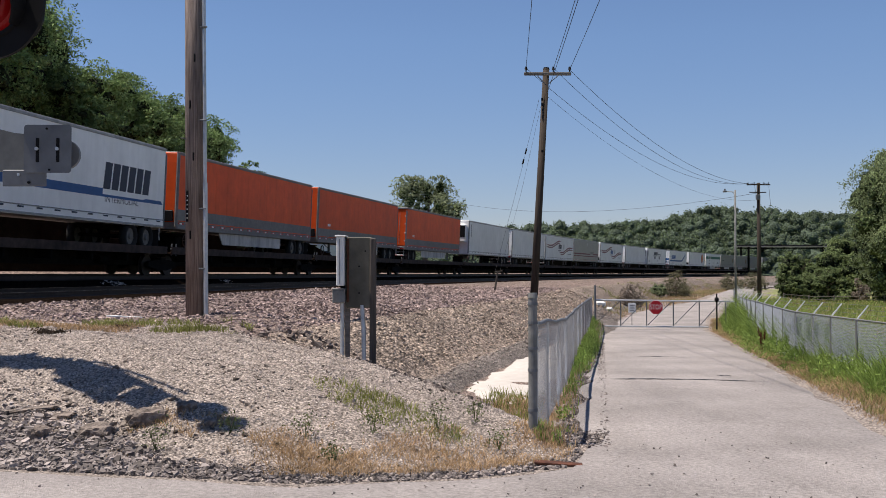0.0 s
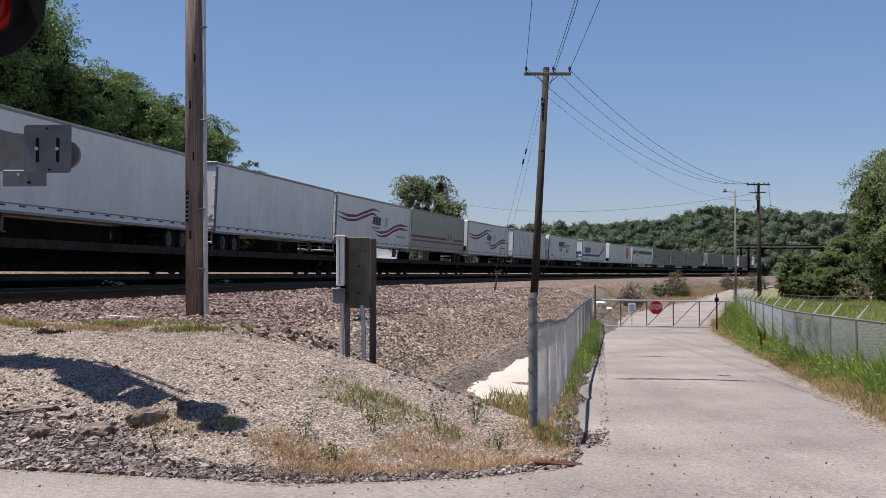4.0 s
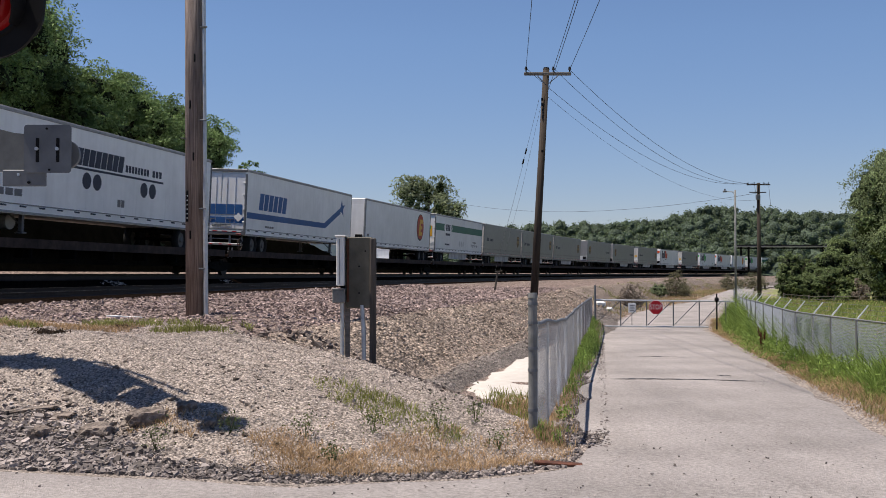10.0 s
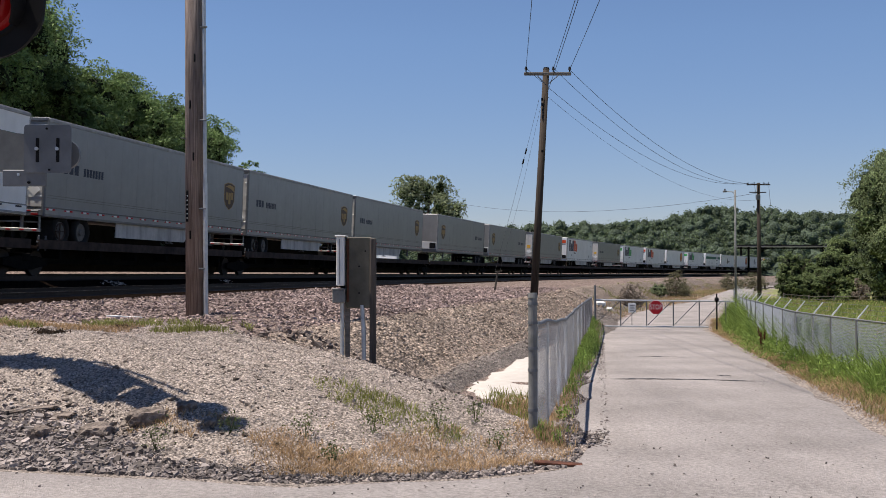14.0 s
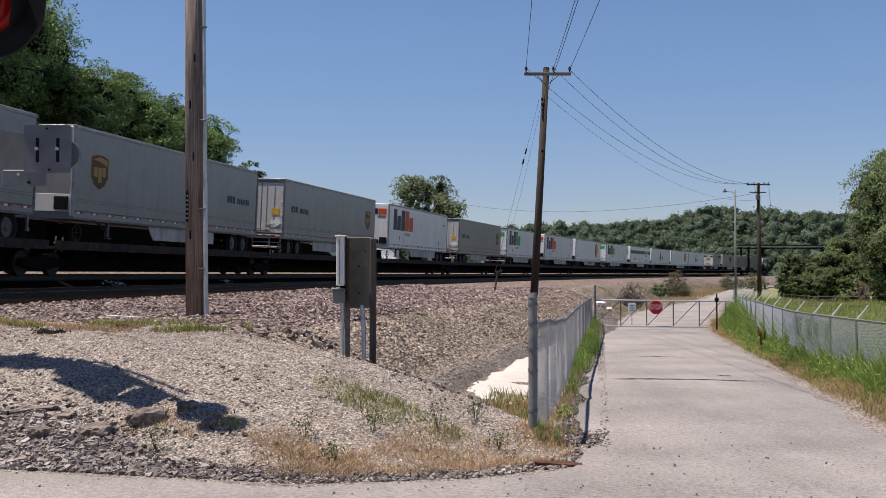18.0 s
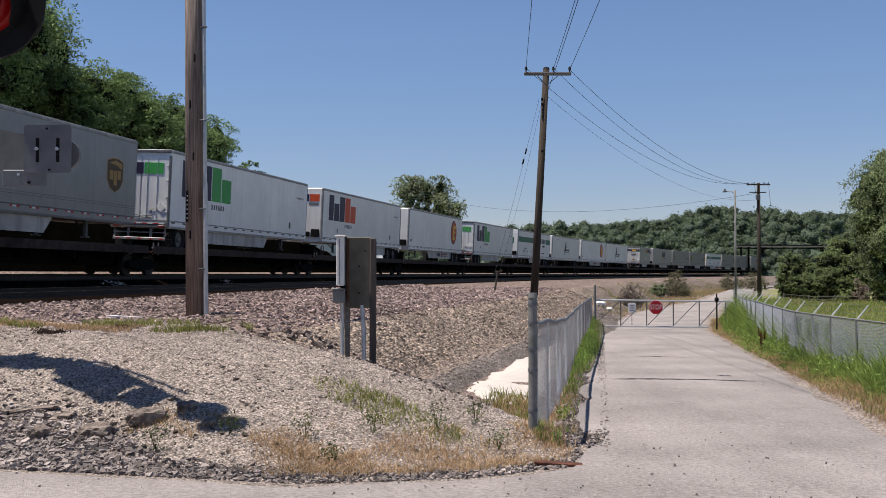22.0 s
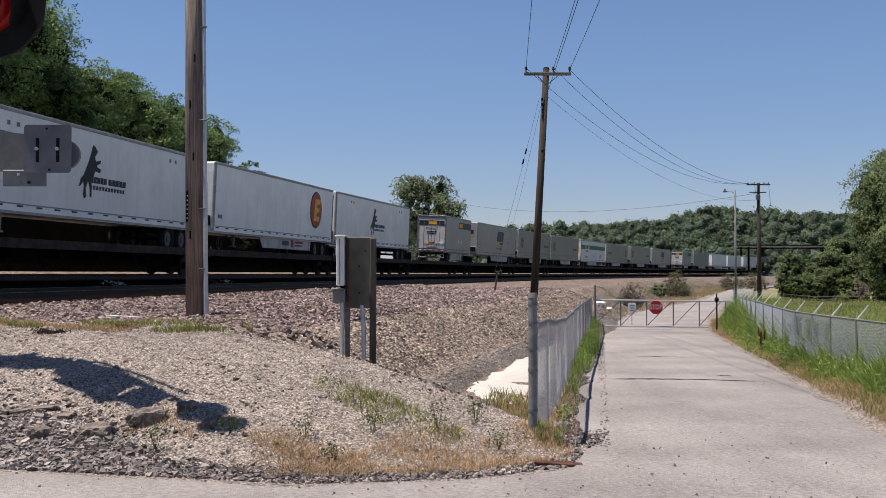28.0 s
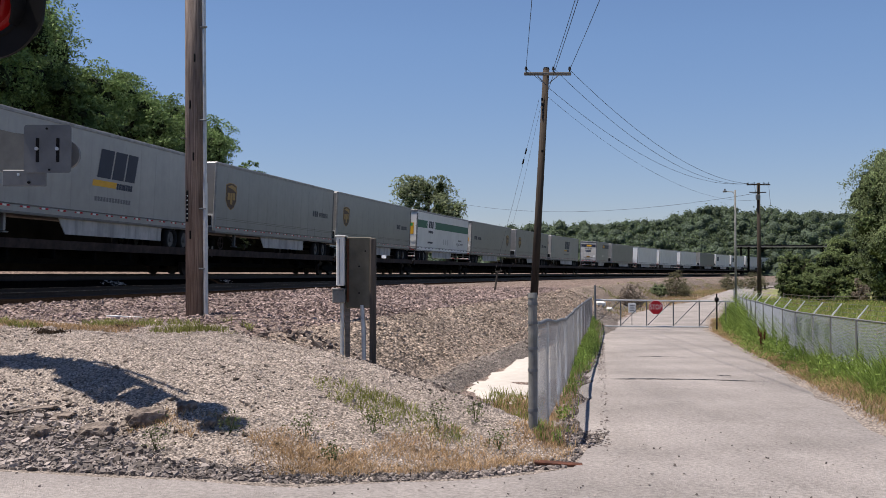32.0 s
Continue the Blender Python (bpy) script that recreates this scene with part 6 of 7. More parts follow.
# ---------------------------------------------------------------- crossing signal close to the viewer
def build_signal():
    s = tagged(new("crossing_signal"), "level crossing signal with black lamp hood and zinc bracket", "crossing signal")
    y = 4.5
    part("mast", MB().tube((-2.42, y + 0.1, -0.3), (-2.42, y + 0.1, 4.6), 0.064, n=16), M_GALV, s)
    part("base", MB().box((-2.42, y + 0.1, 0.05), (0.4, 0.4, 0.3), 0.03), M_GALVD, s)
    arm = part("bracket_arm", MB().prism([(-2.4, 2.08), (-1.78, 2.10), (-1.78, 2.255), (-1.86, 2.262), (-2.05, 2.31), (-2.4, 2.36)], y - 0.01, y + 0.012, "y"), M_POST, s)
    o = []
    for cx, cz, a0 in ((-1.622, 2.281, 0), (-1.797, 2.281, 90), (-1.797, 2.101, 180), (-1.622, 2.101, 270)):
        for k in range(5):
            a = radians(a0 + 22.5 * k)
            o.append((cx + 0.014 * math.cos(a), cz + 0.014 * math.sin(a)))
    plate = part("mounting_plate", MB().prism(o, y - 0.03, y - 0.022, "y"), M_GALVD, s, "dull zinc mounting plate with two slots")
    for x in (-1.752, -1.664):
        part("slot", MB().box((x, y - 0.031, 2.185), (0.014, 0.004, 0.105), 0.002), M_BLACK, plate)
        part("slot_bolt", MB().tube((x, y - 0.045, 2.19), (x, y - 0.03, 2.19), 0.008, 0.006, 10), M_GALV, plate)
    for x, z in ((-1.712, 2.278), (-1.7, 2.1)):
        part("rivet", MB().tube((x, y - 0.034, z), (x, y - 0.03, z), 0.005, n=8), M_BLACK, plate)
    part("lower_plate", MB().box((-1.812, y - 0.016, 2.065), (0.19, 0.01, 0.072), 0.004), M_GALVD, s)
    part("lower_bolt", MB().tube((-1.835, y - 0.03, 2.08), (-1.835, y - 0.02, 2.08), 0.006, n=8), M_GALV, s)
    part("lower_bolt", MB().tube((-1.79, y - 0.03, 2.045), (-1.79, y - 0.02, 2.045), 0.006, n=8), M_BLACK, s)
    part("clamp_disc", MB().tube((-1.662, y + 0.05, 2.175), (-1.662, y + 0.07, 2.175), 0.064, n=28), M_GALVD, s)
    # lamp with its backing disc and hood, turned towards the road
    m = Matrix.Translation((-1.893, 4.32, 2.785)) @ Matrix.Rotation(radians(-8), 4, "Z")
    lamp = part("lamp_housing", MB().tube((0, 0.02, 0), (0, 0.2, 0), 0.17, 0.13, 24), M_BLACK, s, "black lamp housing")
    lamp.matrix_local = m
    part("backing_disc", MB().tube((0, 0.0, 0), (0, 0.018, 0), 0.235, n=40), M_BLACK, lamp)
    ln = MB()
    for k in range(4):
        ln.tube((0, -0.012 * k, 0), (0, -0.012 * (k + 1), 0), 0.142 * math.cos(k * 0.36), 0.142 * math.cos((k + 1) * 0.36), 28)
    part("lens", ln, M_LENS, lamp, "deep red round lens", smooth=True)
    hood = MB()
    v, f = [], []
    n = 22
    for k in range(n + 1):
        a = radians(-40 + 260 * k / n)
        for r, yy in ((0.15, 0), (0.157, 0), (0.168, -0.24 + 0.1 * (1 - math.sin(a))), (0.161, -0.24 + 0.1 * (1 - math.sin(a)))):
            v.append((r * math.cos(a), yy, r * math.sin(a)))
    for k in range(n):
        for j in range(4):
            a, b = 4 * k + j, 4 * k + (j + 1) % 4
            f.append((a, b, b + 4, a + 4))
    hood.add(v, f)
    part("hood", hood, M_BLACK, lamp)
    part("rim_ring", MB().tube((0, -0.012, 0), (0, 0.0, 0), 0.146, 0.152, 32), M_BLACK, lamp)


def build_shadow_arm():
    """Unseen arm, added and shaped so that its shadow falls across the mound."""
    g = tagged(new("shadow_arm"), "unseen arm with discs and slats casting the mound's shadow", "crossing signal")
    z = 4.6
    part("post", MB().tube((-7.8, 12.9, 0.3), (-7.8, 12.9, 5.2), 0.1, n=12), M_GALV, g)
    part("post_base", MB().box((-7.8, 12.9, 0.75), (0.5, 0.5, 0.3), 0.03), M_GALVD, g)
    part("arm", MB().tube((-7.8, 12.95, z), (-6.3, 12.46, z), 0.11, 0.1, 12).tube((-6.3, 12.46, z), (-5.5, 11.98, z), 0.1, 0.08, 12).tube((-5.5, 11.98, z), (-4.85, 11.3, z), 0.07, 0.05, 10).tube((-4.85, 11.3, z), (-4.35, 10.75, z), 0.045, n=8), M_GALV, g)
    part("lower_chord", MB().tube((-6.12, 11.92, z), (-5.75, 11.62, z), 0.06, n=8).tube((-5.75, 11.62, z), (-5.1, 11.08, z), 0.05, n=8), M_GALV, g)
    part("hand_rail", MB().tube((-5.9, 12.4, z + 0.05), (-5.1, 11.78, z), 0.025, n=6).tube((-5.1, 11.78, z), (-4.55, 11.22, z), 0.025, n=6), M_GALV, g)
    # slats laid across the arm, with a solid edge, to widen its shadow
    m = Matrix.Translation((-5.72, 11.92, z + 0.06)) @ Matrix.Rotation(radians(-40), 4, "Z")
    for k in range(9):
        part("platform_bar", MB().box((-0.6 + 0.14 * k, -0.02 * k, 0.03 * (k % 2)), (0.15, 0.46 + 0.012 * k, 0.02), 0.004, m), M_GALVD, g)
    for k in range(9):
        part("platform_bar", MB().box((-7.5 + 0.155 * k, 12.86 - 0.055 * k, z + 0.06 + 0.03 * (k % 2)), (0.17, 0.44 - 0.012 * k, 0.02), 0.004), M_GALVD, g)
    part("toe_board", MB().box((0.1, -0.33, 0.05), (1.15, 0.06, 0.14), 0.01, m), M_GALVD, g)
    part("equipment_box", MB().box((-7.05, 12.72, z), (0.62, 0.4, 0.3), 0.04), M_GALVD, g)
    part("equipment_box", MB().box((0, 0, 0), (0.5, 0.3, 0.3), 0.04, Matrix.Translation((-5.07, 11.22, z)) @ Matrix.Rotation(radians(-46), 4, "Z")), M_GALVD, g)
    # pair of discs at the arm's end, for the blob that ends the shadow
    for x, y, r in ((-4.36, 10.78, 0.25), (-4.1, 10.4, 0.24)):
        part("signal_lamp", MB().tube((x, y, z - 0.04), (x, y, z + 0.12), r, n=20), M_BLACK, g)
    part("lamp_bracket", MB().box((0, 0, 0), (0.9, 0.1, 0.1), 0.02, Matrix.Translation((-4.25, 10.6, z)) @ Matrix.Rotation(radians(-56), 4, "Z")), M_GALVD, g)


# ---------------------------------------------------------------- ground cover and clutter
def build_clutter():
    # pale silt in the ditch
    rows = []
    for y in np.arange(16.4, 31, 0.25):
        a = np.interp(y, [16.4, 17.2, 18.3, 20.8, 24, 28, 31], [1.0, 0.6, 0.4, 0.85, 1.5, 2.6, 3.4]) + 0.1 * float(wobble(1.0, y, 3.0)) + rng.normal(0, 0.05)
        b = np.interp(y, [16.4, 17.2, 18.3, 20.8, 24, 28, 31], [1.1, 1.55, 1.85, 2.3, 2.9, 3.6, 4.0]) + rng.normal(0, 0.05)
        rows.append([(a + (b - a) * t, y, E - 2.05 + 0.012 * math.sin(5 * t + y) - (0.09 if t in (0, 1) else 0)) for t in (0, 0.08, 0.3, 0.5, 0.7, 0.92, 1)])
    ribbon("silt", rows, M_SAND, "dried white silt in the ditch bottom", "silt")
    # dark cracks across the road
    for pts in (((2.6, 19.05), (3.5, 19.25), (4.3, 19.1), (5.2, 18.85), (5.9, 18.45)), ((4.2, 19.14), (4.8, 19.0), (5.2, 18.86), (5.7, 18.6)), ((4.86, 26.08), (5.5, 25.95), (6.28, 25.6)), ((5.25, 19.95), (5.4, 20.0), (5.6, 19.93))):
        fine = []
        for (xa, ya), (xb, yb) in zip(pts, pts[1:]):
            for t in np.linspace(0, 1, 7)[:-1]:
                fine.append((xa + (xb - xa) * t, ya + (yb - ya) * t + rng.normal(0, 0.02)))
        rows = []
        for k, (x, y) in enumerate(fine):
            w = 0.045 * rng.uniform(0.3, 1.5) * math.sin(math.pi * (k + 0.5) / len(fine)) + 0.006
            z = float(road_z(y)) + 0.047
            rows.append([(x, y - w, z), (x, y + w, z)])
        ribbon("road_crack", rows, M_BLACK, "ragged dark crack in the asphalt", "crack")
    # two broken slabs at the mound's foot
    for x, y, sx, sy, sz, rz in ((-3.08, 10.82, 0.38, 0.24, 0.17, 20), (-3.52, 10.6, 0.33, 0.24, 0.13, -10), (-2.7, 11.0, 0.2, 0.14, 0.1, 40), (-4.55, 11.3, 0.75, 0.1, 0.03, 4), (-4.05, 11.1, 0.26, 0.13, 0.05, -12), (-4.1, 10.6, 0.2, 0.16, 0.14, 70), (-2.35, 10.55, 0.13, 0.12, 0.1, 10)):
        z = float(surface(np.array([x]), np.array([y]))[0])
        bm = bmesh.new()
        bmesh.ops.create_icosphere(bm, subdivisions=3, radius=0.5)
        for w in bm.verts:
            d = w.co.normalized()
            k = 1 / max(abs(d.x), abs(d.y), abs(d.z)) ** 0.75
            w.co = Vector((d.x * k * sx, d.y * k * sy, d.z * k * sz)) * 0.5 * (1 + 0.16 * float(wobble(d.x * 3 + x, d.y * 3 + d.z * 2, 2.3, x)) + rng.uniform(-0.05, 0.05))
        mb = bpy.data.meshes.new("rock")
        bm.to_mesh(mb)
        bm.free()
        mb.materials.append(M_ROCK)
        ob = tagged(part("rock", mb, M_STONE_D), "rough broken grey slab half sunk in gravel", "rock", "broken slabs")
        ob.matrix_world = pose(x, y, z + sz * 0.25, 8, -6, rz)
    for x, y, sx, sy, sz in ((9.4, 62, 0.6, 0.4, 0.3), (10.0, 62.4, 0.4, 0.3, 0.24)):
        z = float(surface(np.array([x]), np.array([y]))[0])
        ob = tagged(part("concrete_block", MB().box((0, 0, 0), (sx, sy, sz), 0.09), M_CAB), "pale concrete block lying behind the gate", "block", "concrete blocks")
        ob.matrix_world = pose(x, y, z + sz * 0.42, 4, 3, 15 * sx)
    b = tagged(part("board", MB().box((0, 0, 0), (0.45, 0.12, 0.025), 0.006), M_RUST), "broken brown board lying at the road's edge", "board")
    b.matrix_world = pose(1.08, 9.75, float(surface(np.array([1.08]), np.array([9.75]))[0]) + 0.02, 0, 3, -5)
    b = tagged(part("plank", MB().box((0, 0, 0), (0.7, 0.1, 0.03), 0.006), M_WHITE), "pale plank lying on the ballast", "board")
    b.matrix_world = pose(-5.6, 18.4, float(surface(np.array([-5.6]), np.array([18.4]))[0]) + 0.03, 0, 4, 20)

    def scatter(n, x0, x1, y0, y1):
        return rng.uniform(x0, x1, n), rng.uniform(y0, y1, n)

    x, y = scatter(82000, -7.5, 1.6, 8.8, 17)
    k = (y > foot_y(x) - 0.05) & (y < crest_y(x) + 2.6 - 2.2 * sstep(-4, -0.5, x))
    x, y = x[k], y[k]
    stones("gravel", x, y, rng.uniform(0.007, 0.0165, len(x)) * rng.uniform(0.6, 1.2, len(x)), M_STONE_P, "pale broken gravel covering the mound", block=False)
    x, y = scatter(4200, -7.5, 1.2, 9.2, 16)
    k = (y > foot_y(x) + 0.1) & (y < crest_y(x) + 1.8 - 1.6 * sstep(-4, -0.5, x)) & (wobble(x, y, 1.3, 4) + 0.5 * wobble(x, y, 4.1, 1) > -0.1)
    x, y = x[k], y[k]
    stones("gravel", x, y, rng.uniform(0.01, 0.024, len(x)) * rng.uniform(0.5, 1.3, len(x)) ** 2, M_STONE_M, "coarser grey-brown stones among the mound's gravel")
    x, y = scatter(62000, -7, 1.4, 8.7, 12.2)
    k = (y > foot_y(x) - 0.15) & (y < foot_y(x) + np.interp(x, [-7, -3.6, -2.6, 0.5, 1.4], [2.1, 1.5, 0.55, 0.24, 0.4]) * rng.uniform(0.05, 1, len(x)) ** 0.45)
    x, y = x[k], y[k]
    r = rng.uniform(0.009, 0.04, len(x)) * rng.uniform(0.4, 1.3, len(x)) * np.interp(x, [-3.0, -1.2], [1, 0.62])
    stones("rubble", x, y, r, M_STONE_D, "dark grey rubble along the road's shoulder")
    # coarse grey stones strewn up the mound's foot
    x, y = scatter(5200, -7.0, -2.4, 10.2, 13.0)
    k = (y > foot_y(x) + 1.0) & (y < foot_y(x) + np.interp(x, [-7, -4, -2.4], [2.9, 2.5, 1.2]) * rng.uniform(0.3, 1, len(x)))
    x, y = x[k], y[k]
    stones("strewn_stones", x, y, rng.uniform(0.012, 0.036, len(x)) * rng.uniform(0.5, 1.2, len(x)), M_STONE_M, "grey-brown stones strewn up the mound's foot")
    s, q = rng.uniform(-26, 50, 96000), rng.uniform(2.3, 14.2, 96000)
    x, y = on_line(s, q + GAP)
    k = (y > 13.4) & (y < 62) & (y > crest_y(x) + 0.45 + 1.75 * sstep(-0.5, -4, x)) & (x < fence_x(y) - 0.1)
    k &= ~((x > np.interp(y, [16.4, 17.2, 18.3, 20.8, 24, 28, 31], [1.0, 0.6, 0.35, 0.75, 1.4, 2.4, 3.2])) & (y > 17) & (y < 31))
    kq = bed_q(s, q)[k]
    x, y, slope, berm = x[k], y[k], (kq > 10.0) & (kq < 11.95), kq >= 11.95
    stones("ballast", x[slope], y[slope], rng.uniform(0.012, 0.034, slope.sum()) * np.interp(y[slope], [14, 60], [0.85, 1.8]), M_STONE_S, "tan broken stones on the embankment's slope")
    stones("ballast", x[berm], y[berm], rng.uniform(0.01, 0.032, berm.sum()) * np.interp(y[berm], [14, 60], [0.85, 1.8]), M_STONE_B, "grey gravel on the berm beside the ditch")
    x, y = x[~slope & ~berm], y[~slope & ~berm]
    stones("ballast", x, y, rng.uniform(0.013, 0.042, len(x)) * np.interp(y, [14, 60], [0.9, 2.0]), M_STONE, "broken pinkish-grey ballast stones on the embankment")
    # dark clods along the broken back edge of the mound, standing in for its shadow gap
    x = rng.uniform(-1.2, 0.5, 240)
    y = crest_y(x) + 0.06 + np.where(x < -1.0, 0.6, 0.0) * rng.uniform(0, 1, len(x)) + rng.normal(0, 0.07, len(x))
    stones("clods", x, y, rng.uniform(0.015, 0.055, len(x)) * rng.uniform(0.5, 1.1, len(x)), M_STONE_C, "dark clods marking the shadow gap along the mound's broken edge")
    x, y = scatter(80, -2.8, -1.75, 15.6, 17.2)
    stones("clods", x, y, rng.uniform(0.025, 0.085, len(x)) * rng.uniform(0.5, 1.1, len(x)), M_STONE_C, "dark brown broken chunks beside the ballast")
    y = rng.uniform(10.8, 34, 9000)
    x = fence_x(y) + rng.uniform(0.15, 0.8, len(y)) * np.interp(y, [11, 30], [1, 0.8])
    stones("shoulder_gravel", x, y, rng.uniform(0.008, 0.024, len(x)), M_STONE_D, "grey gravel along the road's shoulder", 0.6)
    # pale stones beside the far track, standing in for lit patches of ballast
    for s0, n, w in ((-0.6, 45, 0.4), (9.5, 25, 0.3)):
        s, q = rng.normal(s0, w, n), rng.normal(-2.75, 0.1, n)
        x, y = on_line(s, q + GAP)
        stones("spilled_stones", x, y, rng.uniform(0.02, 0.05, n), M_STONE_P, "pale stones standing in for lit ballast beside the track")
    x, y = scatter(3800, -5, 5.4, 7.2, 17)
    l, r = road_edges(y)
    k = ((y < 10.5) & (y < foot_y(np.minimum(x, 1.3)))) | ((y >= 10.5) & (x > l + 0.1) & (x < r))
    x, y = x[k], y[k]
    stones("pebble_litter", x, y, rng.uniform(0.003, 0.009, len(x)) * rng.uniform(0.5, 1.3, len(x)) ** 2, M_STONE_D, "small dark pebbles strewn on the road", 2.2)


def build_plants():
    def scatter(n, x0, x1, y0, y1):
        return rng.uniform(x0, x1, n), rng.uniform(y0, y1, n)

    # verge between road and field fence
    def fx(y):
        return np.interp(y, [12, 17.3, 20.5, 25, 33, 45, 55, 80, 100, 120], [6.9, 7.4, 7.7, 8.35, 10.0, 12.95, 15.6, 22.6, 30.2, 37])
    y = rng.uniform(11.5, 58, 110000)
    t = rng.uniform(0, 1, len(y))
    l, r = road_edges(y)
    x = r + 0.05 + (fx(y) + 0.5 - r) * t
    k = (t > 0.36 + 0.14 * wobble(x, y, 1.3)) & (rng.uniform(0, 1, len(y)) < np.interp(y, [12, 30, 48, 58], [1, 1, 1, 0.5]))
    blades("grass", x[k], y[k], np.interp(t[k], [0.3, 0.6, 1], [0.14, 0.5, 0.85]) * (0.75 + 0.5 * (wobble(x[k], y[k], 2.2) > 0.1)) * np.interp(y[k], [20, 30, 46], [1, 1.2, 1.6]), M_LUSH, "tall fresh green grass on the verge", width=0.01)
    k = (t < 0.75) & (rng.uniform(0, 1, len(y)) < np.interp(t, [0, 0.1, 0.35, 0.75], [0.3, 0.75, 0.75, 0.2]) * (0.75 + 0.5 * wobble(x, y, 1.9, 7)))
    blades("dry_grass", x[k], y[k], np.interp(t[k], [0, 0.3, 0.6], [0.04, 0.13, 0.26]), M_STRAW, "dry straw-coloured grass along the road's edge", spread=0.6)
    k = (t > 0.08) & (t < 0.5) & (rng.uniform(-0.2, 1.2, len(y)) < 0.5 * wobble(x, y, 2.4, 9) + 0.3 * wobble(x, y, 0.9, 3) + t)
    blades("low_grass", x[k], y[k], np.interp(t[k], [0.08, 0.5], [0.06, 0.22]), M_SCRUB, "low yellowish grass among the dry stalks", spread=0.6, width=0.008)
    yy = rng.uniform(12, 50, 16000)
    xx = fx(yy) - rng.uniform(-0.2, 1.0, len(yy)) ** 2 * 0.8
    kk = wobble(xx, yy, 1.7, 6) > -0.15
    pp = np.stack([xx, yy, road_z(yy) + rng.uniform(0.0, 0.65, len(yy)) * (0.6 + 0.4 * wobble(xx, yy, 1.1, 2))], -1)[kk]
    v, f = quads(pp, rng.uniform(0.014, 0.042, len(pp)))
    tagged(new("verge_weeds", fast_mesh("verge_weeds", v, f, M_LUSH)), "broad-leaved green weeds along the field fence", "weeds", kind="stuff")
    yy = rng.uniform(13, 26, 700)
    xx = fx(yy) - rng.uniform(0.05, 0.9, len(yy))
    kk = wobble(xx, yy, 1.3, 4) + 0.5 * wobble(xx, yy, 6, 2) > 0.4
    pp = np.stack([xx, yy, road_z(yy) + rng.uniform(0.3, 0.6, len(yy))], -1)[kk]
    v, f = quads(pp, rng.uniform(0.006, 0.012, len(pp)))
    tagged(new("white_flowers", fast_mesh("white_flowers", v, f, M_WHITE)), "small white flowers among the verge weeds", "flowers", kind="stuff")
    for x, y, h in ((8.5, 27.7, 0.75), (8.65, 28.1, 0.65)):
        z = float(surface(np.array([x]), np.array([y]))[0])
        w = tagged(new("dock_plant"), "rust-brown dock gone to seed on the verge", "weed", "dock plants")
        for k in range(5):
            a, l = rng.uniform(0, 6.28), rng.uniform(0.7, 1.0) * h
            e = np.array([x + math.cos(a) * l * 0.14, y + math.sin(a) * l * 0.14, z + l])
            part("stem", MB().tube((x, y, z - 0.02), tuple(e), 0.006, 0.003, 5), M_DOCK, w)
            t = rng.uniform(0.45, 1.0, 130)[:, None]
            p = np.array([x, y, z]) * (1 - t) + e * t + rng.normal(0, 0.014, (130, 3))
            v, f = quads(p, 0.013)
            part("seed_head", fast_mesh("seed_head", v, f, M_DOCK), M_DOCK, w)
    x, y = scatter(70000, 7, 50, 13, 100)
    k = (x > fx(y) + 0.3) & (x < fx(y) + 20)
    blades("field_grass", x[k], y[k], np.full(k.sum(), 0.4), M_GRASS, "rough green field grass behind the fence", width=0.02)
    x, y = scatter(11000, 8, 52, 13, 100)
    k = (x > fx(y) + 0.3) & (x < fx(y) + 18) & (wobble(x, y, 0.5, 2) > -0.2)
    blades("field_straw", x[k], y[k], np.full(k.sum(), 0.5), M_STRAW, "dry seed heads among the field grass", width=0.016)
    # along the left fence: dense green further off, dry and mixed close by
    y = 10.8 + 35 * rng.uniform(0, 1, 30000) ** 1.3
    x = fence_x(y) + np.minimum(np.abs(rng.normal(0, 0.13, len(y))), 0.34) * np.interp(y, [12, 20, 30], [1.2, 1.0, 1.5])
    d = 0.55 + 0.4 * wobble(x, y, 0.8, 3) + 0.35 * wobble(x, y, 2.7, 1)
    k = rng.uniform(0, 1, len(y)) < d * np.interp(y, [11, 13, 16, 20, 23, 30, 38], [0.35, 0.3, 0.22, 0.3, 0.85, 1, 0.4])
    x, y = x[k], y[k]
    green = rng.uniform(0, 1, len(x)) < np.interp(y + 1.5 * wobble(x, y, 1.9, 2), [11, 15, 19, 22, 25, 36], [0.45, 0.3, 0.3, 0.55, 0.95, 0.6])
    blades("weeds", x[green], y[green], np.interp(y[green], [12, 20, 26, 46], [0.12, 0.18, 0.27, 0.24]) * (0.7 + 0.5 * (wobble(x[green], y[green], 3.3) > 0)), M_LUSH, "green weeds along the fence", spread=0.22, width=0.009)
    blades("dry_weeds", x[~green], y[~green], np.full((~green).sum(), 0.13), M_STRAW, "dry weeds along the fence", spread=0.25)
    yy = 11 + 26 * rng.uniform(0, 1, 5200) ** 1.2
    xx = fence_x(yy) + 0.05 + np.abs(rng.normal(0, 0.16, len(yy)))
    kk = wobble(xx, yy, 2.1, 6) > np.interp(yy, [11, 20, 23, 26], [0.45, 0.45, -0.2, -0.5])
    pp = np.stack([xx, yy, surface(xx, yy) + rng.uniform(0.02, 0.42, len(yy)) * (0.6 + 0.4 * wobble(xx, yy, 1.4, 2))], -1)[kk]
    v, f = quads(pp, rng.uniform(0.012, 0.034, len(pp)))
    tagged(new("fence_weeds", fast_mesh("fence_weeds", v, f, M_LUSH)), "broad-leaved green weeds along the sagging fence", "weeds", kind="stuff")
    # dry strip between embankment and road beyond the gate
    s, q = rng.uniform(20, 190, 13000), rng.uniform(12.2, 17.5, 13000)
    x, y = on_line(s, q + GAP)
    k = (y > 46.5) & (x < road_edges(y)[0] - 0.1)
